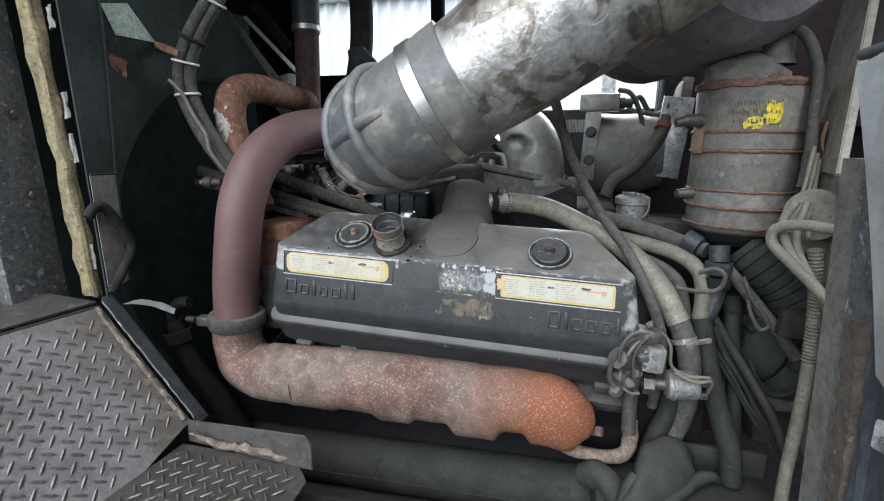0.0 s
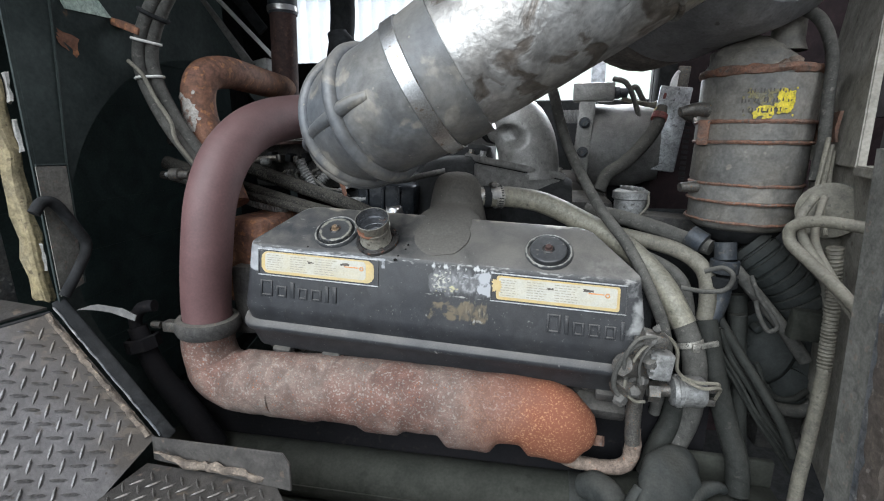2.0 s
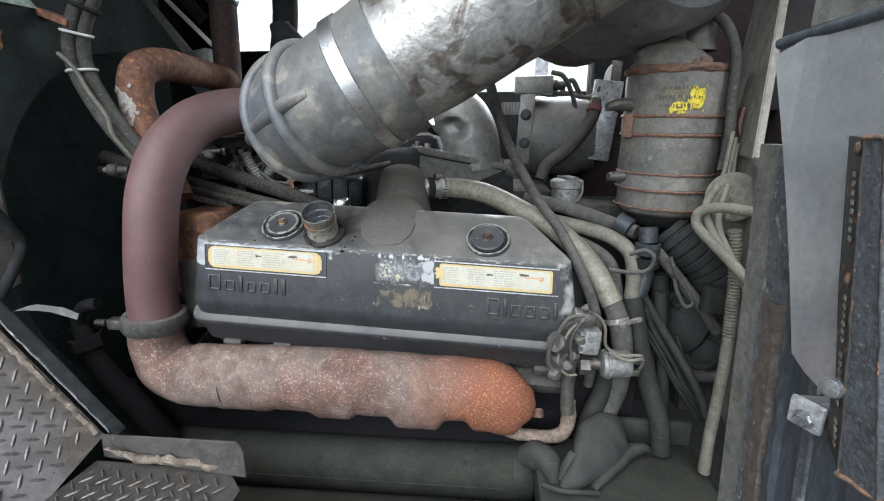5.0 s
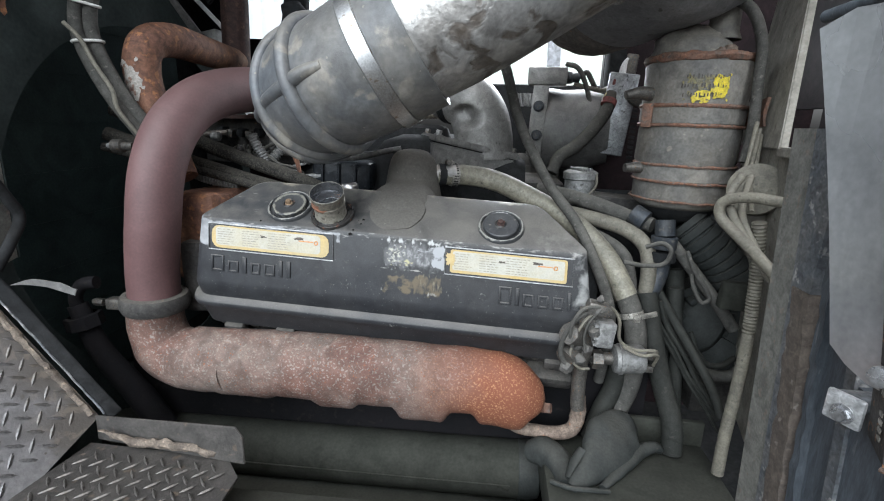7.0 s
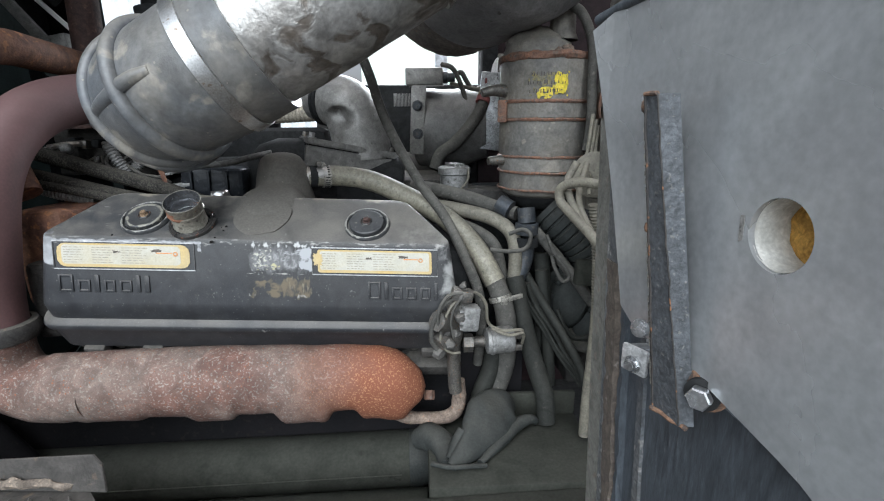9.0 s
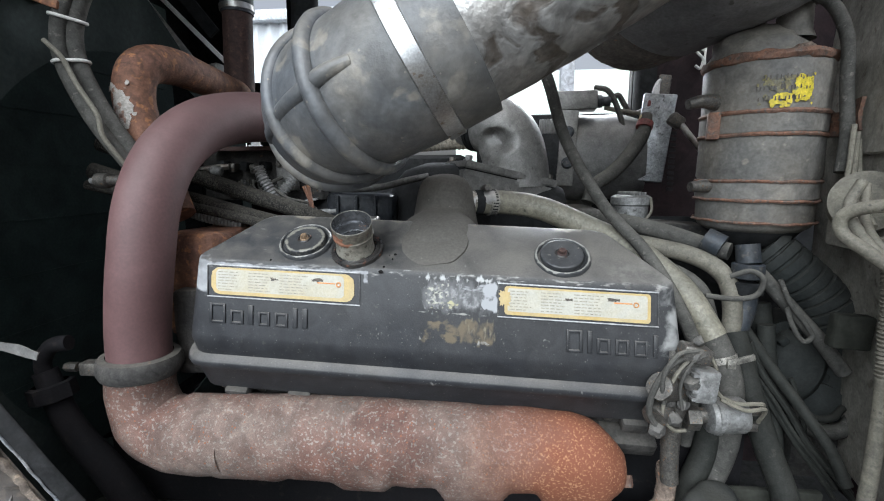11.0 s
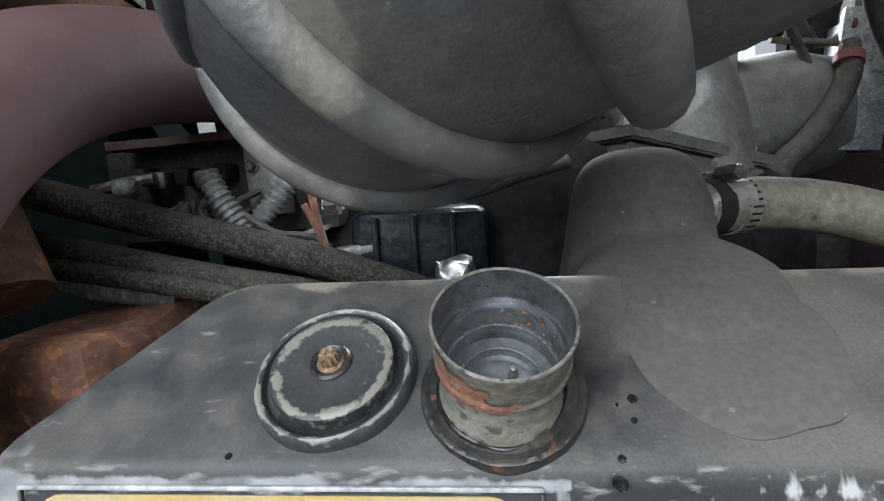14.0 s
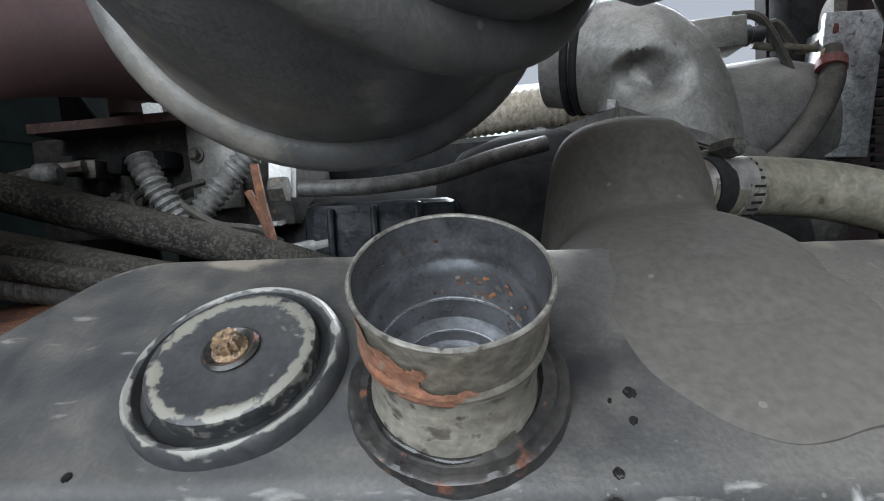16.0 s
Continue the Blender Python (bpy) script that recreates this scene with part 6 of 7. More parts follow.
part("torn_bracket", ragged(subdivide(box((-0.470, 1.10, 1.180), (0.075, 0.03, 0.004), turned(0, -14, 0)), 3), 0.004, 60), M_solen, tangle, "pale bent metal tongue")
part("rod_end", lathe([(0, 0), (0.006, 0), (0.010, 0.004), (0.010, 0.018), (0.006, 0.022), (0, 0.022)], (-0.625, 1.055, 1.244), (1, 0.1, 0), 14), M_solen, tangle)
clampbits = solo("bracket_strap", box((-0.405, 1.06, 1.165), (0.07, 0.02, 0.012), turned(0, -8, 0), 0.003), M_solen, "pale bent bracket strap", "bracket")
rhead = thing("far_rusty_block", "rusty cast end of the cylinder bank", "casting", (-0.56, 0.95, 1.0))
part("casting", ragged(subdivide(box((-0.565, 0.955, 1.06), (0.09, 0.16, 0.17), turned(0, 0, 0), 0.012), 2), 0.006, 22), M_oldrust, rhead)
part("side", ragged(subdivide(box((-0.55, 0.90, 0.99), (0.07, 0.10, 0.14), turned(0, 0, 0), 0.012), 2), 0.006, 22), M_iron, rhead)

# ---- left: cable bundle, tags, slats ----
bundle = thing("cable_bundle", "two dusty cables bound with white ties", "cable", (-0.66, 0.88, 1.25))
C1 = [(-0.60, 0.90, 1.68), (-0.640, 0.87, 1.585), (-0.690, 0.86, 1.515), (-0.722, 0.86, 1.455), (-0.722, 0.86, 1.40), (-0.690, 0.862, 1.325), (-0.655, 0.875, 1.262), (-0.62, 0.89, 1.21)]
C2 = [(x + 0.0158, y + 0.0115, z + 0.002) for x, y, z in C1]
part("cable", tube(C1, 0.0115, 14), M_hose, bundle)
part("cable", tube(C2, 0.0115, 14), M_hose, bundle)
part("thin_wire", tube([(-0.735, 0.845, 1.430), (-0.710, 0.845, 1.405), (-0.690, 0.845, 1.365), (-0.668, 0.848, 1.325), (-0.662, 0.85, 1.29), (-0.635, 0.87, 1.235)], 0.0036, 8), M_hosepale, bundle, "pale thin wire")


def loop_tie(at, along_dir, name, r, material, label):
    """A flat band drawn tight round both cables at a place along them."""
    w = Vector(along_dir).normalized()
    side = (Vector((0.0185, 0.0135, 0.002)) - w * Vector((0.0185, 0.0135, 0.002)).dot(w)).normalized()
    out = w.cross(side)
    c = Vector(at) + Vector((0.0079, 0.0058, 0.001))
    pts = []
    for k in range(25):
        a = 2 * math.pi * k / 24
        pts.append(c + side * (math.cos(a) * 0.0128 + (0.0098 if math.cos(a) > 0.01 else -0.0098 if math.cos(a) < -0.01 else 0.0)) + out * math.sin(a) * 0.0132)
    ob = part(name, tube(pts, r, 8, 2, squash=1.0, smooth_path=False), material, bundle, label)
    return ob, c, side, out


for at, d in (((-0.648, 0.868, 1.570), (-0.45, -0.05, -0.8)), ((-0.719, 0.860, 1.463), (-0.25, 0, -1)), ((-0.722, 0.860, 1.402), (0.1, 0, -1))):
    tie, c, side, out = loop_tie(at, d, "tie", 0.0026, M_tie, "white nylon cable tie")
    part("tie_head", box(c - out * 0.0135 + side * 0.012, (0.009, 0.007, 0.008), bevel=0.0015), M_tie, tie)
loop_tie((-0.697, 0.860, 1.505), (-0.5, 0, -0.9), "p_clip", 0.0042, M_black, "black rubber clip")
clipbr = solo("clip_bracket", box((-0.75, 0.86, 1.492), (0.09, 0.03, 0.012), turned(0, 20, 0), 0.002), M_oldrust, "rusty bent clip bracket", "bracket")
solo("sticker", slab([(-0.7572, 0.738, 1.541), (-0.7572, 0.793, 1.555), (-0.7572, 0.846, 1.499), (-0.7572, 0.759, 1.495)], 0.001), M_greentag, "pale green worn sticker on the shroud", "sticker")
solo("rust_scab", ragged(subdivide(slab([(-0.7585, 0.735, 1.470), (-0.7585, 0.775, 1.455), (-0.7585, 0.768, 1.425), (-0.7585, 0.740, 1.440)], 0.001), 3), 0.006, 60), M_oldrust, "flaking rust scab on the shroud", "rust")
stud = thing("shroud_stud", "pale threaded stud on the shroud bracket", "bolt", (-0.70, 0.885, 1.22))
part("stud", lathe([(0, 0), (0.008, 0), (0.008, 0.02), (0.012, 0.022), (0.012, 0.04), (0, 0.042)], (-0.672, 0.885, 1.228), (-1, 0, 0), 12), M_boltdark, stud)
part("tip", lathe([(0, 0), (0.005, 0), (0.005, 0.012), (0, 0.014)], (-0.712, 0.885, 1.228), (-1, 0, 0), 10), M_solen, stud)
part("bracket", box((-0.655, 0.89, 1.235), (0.008, 0.03, 0.05), bevel=0.002), M_castal, stud)
stud2 = solo("lower_stud", lathe([(0, 0), (0.010, 0), (0.010, 0.03), (0, 0.03)], (-0.66, 0.89, 1.155), (-1, 0, 0), 10), M_boltdark, "dirty threaded stud beside the riser", "bolt")
for x0, z0, x1, z1, w, m, lab in (
        (-0.895, 1.667, -0.731, 1.503, 0.010, M_white, "pale worn edge of a louvre slat"), (-0.965, 1.677, -0.815, 1.485, 0.040, M_castal, "grey painted metal louvre slat"),
        (-1.02, 1.66, -0.905, 1.518, 0.030, M_wallgrey, "dark grey metal louvre slat"), (-0.86, 1.70, -0.76, 1.575, 0.03, M_black, "sooty black metal louvre slat")):
    L = math.dist((x0, z0), (x1, z1))
    solo("louvre_slat", box(((x0 + x1) / 2, 1.34, (z0 + z1) / 2), (L, 0.01, w), turned(0, math.degrees(math.atan2(z0 - z1, x1 - x0)), 0), 0.002), m, lab, "slat", "louvre slats")
solo("louvre_sill", box((-0.785, 1.35, 1.478), (0.075, 0.05, 0.045), turned(0, -12, 0), 0.005), M_castal, "grey painted ledge under the louvre", "ledge")
lower = thing("coolant_hose", "dark dusty coolant hose with a metal elbow fitting", "hose", (-0.66, 0.80, 0.75))
part("hose", tube([(-0.735, 0.775, 0.955), (-0.720, 0.775, 0.905), (-0.70, 0.78, 0.85), (-0.66, 0.79, 0.78), (-0.62, 0.80, 0.70)], [0.016, 0.018, 0.021, 0.024, 0.024], 18), M_deepblack, lower)
part("fitting", tube([(-0.69, 0.775, 1.0), (-0.715, 0.772, 0.995), (-0.735, 0.774, 0.97), (-0.735, 0.775, 0.94)], 0.011, 14), M_deepblack, lower, "dirty metal elbow fitting")
part("nut", lathe([(0.024, -0.012), (0.03, -0.01), (0.03, 0.012), (0.024, 0.014)], (-0.727, 0.775, 0.925), (0.2, 0, -1), 8), M_deepblack, lower)

# ---- right: overflow can, post, hoses ----
can = thing("surge_canister", "dusty wrapped canister with rust-orange straps", "canister", (0.333, 1.02, 1.13))
CX, CY, CR = 0.349, 1.025, 0.085
part("body", lathe([(0, 1.140), (0.070, 1.142), (CR - 0.004, 1.150), (CR, 1.160), (CR, 1.225), (CR + 0.003, 1.23), (CR + 0.002, 1.30), (CR + 0.004, 1.395), (CR, 1.405)], (CX, CY, 0), (0, 0, 1), 48, wobble=0.02), M_can, can)
sh = tube([(CX, CY, 1.398), (CX + 0.001, CY, 1.408), (CX + 0.006, CY - 0.004, 1.420), (CX + 0.014, CY - 0.010, 1.434), (CX + 0.022, CY - 0.014, 1.446)], [CR + 0.002, CR - 0.003, 0.070, 0.050, 0.030], 56, 8)
part("shoulder", ragged(sh, 0.006, 55), M_can, can, "crusted sloping shoulder")
rcr = random.Random(77)
for k in range(14):
    a, q = rcr.uniform(0, 6.28), rcr.uniform(0.03, 0.07)
    c = (CX + 0.012 + q * math.cos(a), CY - 0.008 + q * math.sin(a), 1.440 - q * 0.42)
    part("crust", ragged(lathe([(0, 0.006), (0.006, 0.004), (0.009, -0.004)], c, (rcr.uniform(-0.4, 0.4), -0.3, 1), 8), 0.004, 140), M_scale if k % 3 else M_can, can, "flaked crust")
part("spout", lathe([(0.030, 1.438), (0.0245, 1.452), (0.0235, 1.486), (0.031, 1.489), (0.032, 1.496), (0.026, 1.499), (0.024, 1.507), (0, 1.509)], (CX + 0.026, CY - 0.016, 0), (0, 0, 1), 30), M_can, can, "dusty filler spout")
part("cap_post", lathe([(0, 0), (0.008, 0), (0.010, 0.016), (0, 0.018)], (CX + 0.024, CY - 0.016, 1.507), (0, 0, 1), 14), M_boltdark, can)
part("cap_wing", ragged(subdivide(box((CX + 0.022, CY - 0.016, 1.526), (0.070, 0.016, 0.005), turned(0, -8, 12), 0.001), 2), 0.002, 60), M_strap, can, "rusty cap bar")
part("rim", ragged(torus((CX, CY, 1.405), (0, 0, 1), CR + 0.001, 0.0065, 60, 8, squash=1.2), 0.0035, 60), M_strap, can, "flaking rust-orange rim")
for z, w in ((1.325, 0.0036), (1.292, 0.0032), (1.222, 0.0028), (1.192, 0.0026), (1.158, 0.0024)):
    part("strap_edge", ragged(torus((CX, CY, z), (0.01, 0, 1), CR + 0.0035, w, 64, 6), 0.0016, 70), M_strap, can, "rusty strap edge")
part("strap", lathe([(CR + 0.002, 1.294), (CR + 0.0038, 1.296), (CR + 0.0038, 1.322), (CR + 0.002, 1.324)], (CX, CY, 0), (0, 0, 1), 48), M_can, can)
part("strap", lathe([(CR + 0.001, 1.193), (CR + 0.0028, 1.195), (CR + 0.0028, 1.220), (CR + 0.001, 1.222)], (CX, CY, 0), (0, 0, 1), 48), M_can, can)
part("strap_lug", box((CX - CR - 0.002, CY - 0.03, 1.308), (0.018, 0.03, 0.042), turned(0, 0, -20), 0.003), M_strap, can, "rusty strap lug")
part("strap_lug", box((CX + CR + 0.025, CY - 0.03, 1.308), (0.05, 0.016, 0.036), turned(0, 0, 10), 0.003), M_strap, can, "rusty strap lug")
part("side_tap", tube([(CX - CR + 0.01, CY - 0.02, 1.345), (CX - CR - 0.02, CY - 0.03, 1.347), (CX - CR - 0.045, CY - 0.035, 1.342)], [0.014, 0.011, 0.008], 12), M_boltdark, can, "dirty side tap")
part("side_tap", tube([(CX - CR + 0.01, CY - 0.02, 1.215), (CX - CR - 0.03, CY - 0.03, 1.213)], [0.012, 0.008], 12), M_boltdark, can, "dirty side tap")


def on_can(a0, a1, z0, z1, h, bm=None, n=8):
    bm = bm or bmesh.new()
    lo, hi = [], []
    for k in range(n + 1):
        a = radians(a0 + (a1 - a0) * k / n)
        x, y = CX + (CR + h) * math.sin(a), CY - (CR + h) * math.cos(a)
        lo.append(bm.verts.new((x, y, z0 + 0.003 * noise.noise(Vector((x * 90, z0 * 50, 1))))))
        hi.append(bm.verts.new((x, y, z1 + 0.003 * noise.noise(Vector((x * 90, z1 * 50, 2))))))
    for k in range(n):
        bm.faces.new((lo[k], lo[k + 1], hi[k + 1], hi[k]))
    return bm


def paint_patch(a0, a1, z0, z1, h, thr, material, label, seed):
    """Paint on the canister, worn through unevenly towards its edges."""
    bm = bmesh.new()
    na, nz = 48, 40
    grid = [[None] * (na + 1) for _ in range(nz + 1)]
    for j in range(nz + 1):
        for k in range(na + 1):
            a, z = radians(a0 + (a1 - a0) * k / na), z0 + (z1 - z0) * j / nz
            grid[j][k] = bm.verts.new((CX + (CR + h) * math.sin(a), CY - (CR + h) * math.cos(a), z))
    for j in range(nz):
        for k in range(na):
            f = bm.faces.new((grid[j][k], grid[j][k + 1], grid[j + 1][k + 1], grid[j + 1][k]))
            c = f.calc_center_median() + Vector((seed, 0, 0))
            edge = min(k, na - 1 - k) / na * 5 if k < na / 2 else min(1.0, (na - 1 - k) / na * 5)
            edge = min(edge, 1.0, min(j, nz - 1 - j) / nz * 5)
            if 0.5 * noise.noise(c * 70) + 0.5 * noise.noise(c * 190) + edge * 0.55 < thr:
                bm.faces.remove(f)
    bmesh.ops.delete(bm, geom=[v for v in bm.verts if not v.link_faces], context="VERTS")
    return part("yellow_paint", bm, material, can, label)


paint_patch(-34, 16, 1.328, 1.380, 0.0050, 0.52, M_yellowworn, "faded yellow paint", 3)
paint_patch(-6, 14, 1.330, 1.376, 0.0056, 0.30, M_yellow, "worn yellow paint patch", 5)
paint_patch(-24, -3, 1.326, 1.350, 0.0058, 0.36, M_yellow, "worn yellow paint patch", 7)
bars = bmesh.new()
for z, a, b in ((1.372, -30, 8), (1.357, -34, 12), (1.342, -32, 0)):
    x = a
    while x < b:
        on_can(x, x + 1.2, z - 0.0028, z + 0.0028, 0.0062, bars, 2)
        x += 2.9 if int(x) % 4 else 5.0
part("faded_print", bars, M_inkdark, can, "worn stencilled print", smooth=False)["kind"] = "stuff"
part("outlet_cone", lathe([(0.070, 1.142), (0.055, 1.122), (0.03, 1.112), (0, 1.11)], (CX, CY, 0), (0, 0, 1), 32), M_black, can)

post = structure("side_wall", "dusty beige steel side wall between canister and jamb", "wall", (0.40, 0.85, 0.8))
part("upper_wall", slab([(0.475, 1.10, 1.26), (0.403, 0.822, 1.26), (0.488, 0.985, 1.70), (0.515, 1.10, 1.70)], 0.012, 0.002), M_beige, post)
part("lower_wall", slab([(0.520, 1.12, 0.78), (0.405, 0.70, 0.78), (0.385, 0.69, 1.262), (0.462, 1.05, 1.262)], 0.012, 0.002), M_beige, post)
part("ledge", slab([(0.403, 0.826, 1.264), (0.372, 0.69, 1.264), (0.47, 0.66, 1.264), (0.52, 0.826, 1.264)], 0.014, 0.002), M_beige, post)
part("rust_stain", ragged(subdivide(box((0.432, 0.945, 1.315), (0.004, 0.05, 0.045), turned(0, 0, -18)), 3), 0.005, 60), M_strap, post, "flaking rust patch")
solo("drain_hose", tube([(0.345, 1.0, 1.515), (0.370, 0.985, 1.500), (0.395, 0.96, 1.475), (0.412, 0.945, 1.423), (0.412, 0.935, 1.36), (0.410, 0.92, 1.29), (0.402, 0.91, 1.235)], 0.0088, 12), M_hose, "dusty grey drain hose beside the canister", "hose")
for k, pts in enumerate(([(0.408, 0.905, 1.30), (0.398, 0.89, 1.25), (0.392, 0.88, 1.22), (0.380, 0.83, 1.19)], [(0.414, 0.905, 1.29), (0.405, 0.89, 1.245), (0.398, 0.875, 1.215), (0.372, 0.80, 1.17)], [(0.420, 0.91, 1.28), (0.411, 0.89, 1.24), (0.401, 0.865, 1.20)])):
    solo("thin_lead", tube(pts, 0.0035, 8), M_hosepale, "thin dusty pale lead beside the canister", "cable", "thin leads")
round_unit = thing("round_housing", "dusty beige round motor housing", "motor", (0.45, 0.98, 1.1))
part("housing", lathe([(0, -0.03), (0.034, -0.028), (0.040, -0.01), (0.040, 0.03), (0, 0.04)], (0.415, 0.88, 1.192), (-0.5, -0.8, 0.2), 30), M_hosepale, round_unit)
part("base", box((0.425, 0.90, 1.15), (0.05, 0.05, 0.04), bevel=0.006), M_beige, round_unit)

HOSES = (
    ("breather_hose", "pale khaki fabric hose on the breather", M_fabric, 0.020, [(-0.120, 0.976, 1.189), (-0.06, 0.998, 1.187), (0.0, 1.0, 1.176), (0.070, 0.98, 1.147), (0.142, 0.94, 1.112), (0.198, 0.90, 1.060), (0.232, 0.87, 1.000), (0.250, 0.85, 0.938), (0.252, 0.85, 0.853), (0.232, 0.85, 0.78), (0.20, 0.85, 0.70)]),
    ("black_hose", "thin dusty black hose across the bay", M_hose, 0.0095, [(-0.03, 1.02, 1.46), (0.002, 1.0, 1.385), (0.034, 1.0, 1.289), (0.091, 0.96, 1.184), (0.139, 0.905, 1.122), (0.172, 0.86, 1.058), (0.198, 0.845, 0.99), (0.205, 0.85, 0.92), (0.20, 0.86, 0.84)]),
    ("fuel_hose", "dusty khaki hose to the blue fitting", M_hose, 0.014, [(0.08, 1.04, 1.16), (0.14, 1.02, 1.152), (0.20, 1.0, 1.138), (0.262, 0.98, 1.118), (0.288, 0.96, 1.112)]),
    ("fuel_hose", "dusty khaki hose to the blue fitting", M_hosepale, 0.014, [(0.10, 1.02, 1.125), (0.17, 0.99, 1.118), (0.24, 0.965, 1.102), (0.275, 0.94, 1.075), (0.280, 0.92, 1.03), (0.275, 0.91, 0.98)]),
    ("fuel_hose", "dusty grey hose below the canister", M_hose, 0.012, [(0.12, 1.01, 1.10), (0.19, 0.97, 1.085), (0.235, 0.945, 1.06), (0.25, 0.93, 1.02), (0.255, 0.91, 0.96)]),
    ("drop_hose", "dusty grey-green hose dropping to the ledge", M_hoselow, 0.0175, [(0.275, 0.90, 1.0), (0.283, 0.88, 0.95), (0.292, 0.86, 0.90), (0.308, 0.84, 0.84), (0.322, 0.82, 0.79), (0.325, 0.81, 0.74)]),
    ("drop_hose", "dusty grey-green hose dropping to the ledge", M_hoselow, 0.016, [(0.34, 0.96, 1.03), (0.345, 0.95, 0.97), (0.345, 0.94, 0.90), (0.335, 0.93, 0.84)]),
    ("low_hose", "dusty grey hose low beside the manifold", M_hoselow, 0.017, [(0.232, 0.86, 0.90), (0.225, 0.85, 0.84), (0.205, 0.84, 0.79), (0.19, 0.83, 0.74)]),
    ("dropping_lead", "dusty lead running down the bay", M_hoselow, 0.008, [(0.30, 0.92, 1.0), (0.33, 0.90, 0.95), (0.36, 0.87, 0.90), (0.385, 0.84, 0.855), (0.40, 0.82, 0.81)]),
    ("flex_pipe", "dusty grey pipe crossing behind the conduit", M_hose, 0.0105, [(0.318, 0.93, 1.085), (0.352, 0.92, 1.045), (0.392, 0.90, 0.995), (0.428, 0.89, 0.945)]),
    ("wire_loop", "slack twisted lead hung over the grey pipe", M_hose, 0.0035, [(0.335, 0.905, 1.080), (0.350, 0.90, 1.045), (0.368, 0.895, 1.020), (0.378, 0.89, 1.000), (0.366, 0.89, 0.992), (0.352, 0.895, 1.015), (0.345, 0.90, 1.040)]),
    ("wire_loop", "dusty pale wire loop above the jamb", M_hosepale, 0.0075, [(0.41, 0.70, 1.190), (0.365, 0.72, 1.197), (0.335, 0.75, 1.198), (0.316, 0.77, 1.187), (0.316, 0.77, 1.166), (0.330, 0.745, 1.146), (0.347, 0.715, 1.124), (0.366, 0.68, 1.095)]),
    ("wire_loop", "dusty pale wire loop above the jamb", M_hosepale, 0.006, [(0.345, 0.79, 1.225), (0.330, 0.785, 1.195), (0.332, 0.765, 1.165), (0.346, 0.73, 1.13), (0.366, 0.69, 1.085)]),
    ("wire_loop", "dusty pale wire loop above the jamb", M_hosepale, 0.005, [(0.372, 0.82, 1.22), (0.352, 0.79, 1.185), (0.344, 0.76, 1.16), (0.352, 0.725, 1.125), (0.370, 0.69, 1.075)]),
    ("wire_loop", "thin dusty wire beside the blue fitting", M_hose, 0.004, [(0.262, 0.90, 1.085), (0.285, 0.89, 1.095), (0.298, 0.88, 1.085), (0.290, 0.88, 1.062), (0.262, 0.885, 1.055), (0.225, 0.89, 1.058)]),
)
for nm, lab, m, r, pts in HOSES:
    if nm == "breather_hose":
        bho = thing(nm, lab, "hose", pts[-1])
        part("hose", tube(pts[:7], r, 24, 10), m, bho)
        part("lower_hose", tube(pts[5:], r - 0.0015, 24, 10), M_hose, bho, "darker lower run")
        part("end_cuff", lathe([(0.0165, -0.010), (0.0206, -0.010), (0.0212, -0.004), (0.0206, 0.004)], Vector((-0.108, 0.980, 1.1885)), (0.93, 0.37, -0.03), 28), M_black, bho, "black rubber cuff")
        continue
    solo(nm, tube(pts, r, 16, 8), m, lab, "hose", nm + " set" if nm in ("fuel_hose", "drop_hose", "dropping_lead", "wire_loop") else "")
hc = thing("hose_clamp", "perforated steel worm-drive hose clamp", "hose clamp", (-0.075, 0.987, 1.17))
HD = Vector((0.052, 0.021, -0.002)).normalized()
part("band", lathe([(0.0205, -0.008), (0.0218, -0.0075), (0.0218, 0.0075), (0.0205, 0.008)], (-0.088, 0.990, 1.1875), HD, 32), M_rim, hc)
part("screw", hexbolt((-0.100, 0.985, 1.2115), (0.3, -0.9, 0.1), 0.0065, 0.018), M_boltdark, hc)
part("housing", box((-0.097, 0.992, 1.2095), (0.016, 0.022, 0.009), turned(0, 0, 20), 0.002), M_rim, hc)
slots = bmesh.new()
hx, hy, hz = basis(HD)
for k in range(26):
    a = 2 * math.pi * k / 26
    o = hx * math.cos(a) + hy * math.sin(a)
    box(Vector((-0.088, 0.990, 1.1875)) + o * 0.0219, (0.0016, 0.0010, 0.009), Matrix((o.cross(HD), o, HD)).transposed(), 0, slots)
part("slots", slots, M_black, hc, "dark punched slots", smooth=False)["kind"] = "stuff"
hclip = thing("hose_clip", "small steel band clip on the hose", "hose clamp", (0.24, 0.85, 0.97))
part("band", lathe([(0.0205, -0.005), (0.0216, -0.004), (0.0216, 0.004), (0.0205, 0.005)], (0.241, 0.861, 0.972), (0.25, -0.25, -0.9), 28), M_rim, hclip)
part("buckle", box((0.244, 0.838, 0.974), (0.012, 0.006, 0.014), bevel=0.002), M_rim, hclip)
part("tail", box((0.265, 0.846, 0.978), (0.030, 0.004, 0.009), turned(0, -12, 10), 0.001), M_rim, hclip)

conduit = thing("split_conduit", "dusty ribbed split conduit hanging to the ledge", "conduit", (0.38, 0.76, 0.76))
part("conduit", tube([(0.372, 0.775, 1.16), (0.384, 0.778, 1.09), (0.390, 0.78, 1.02), (0.390, 0.775, 0.95), (0.386, 0.77, 0.88), (0.381, 0.765, 0.81), (0.379, 0.76, 0.745)], lambda t, s: 0.0092 + (0.0010 * math.sin(s * 2 * math.pi / 0.0055) if t < 0.42 else 0.0), 14, 40), M_hosepale, conduit)
blk = thing("black_bellows", "black ribbed bellows hose under the canister", "hose", (0.40, 0.98, 1.0))
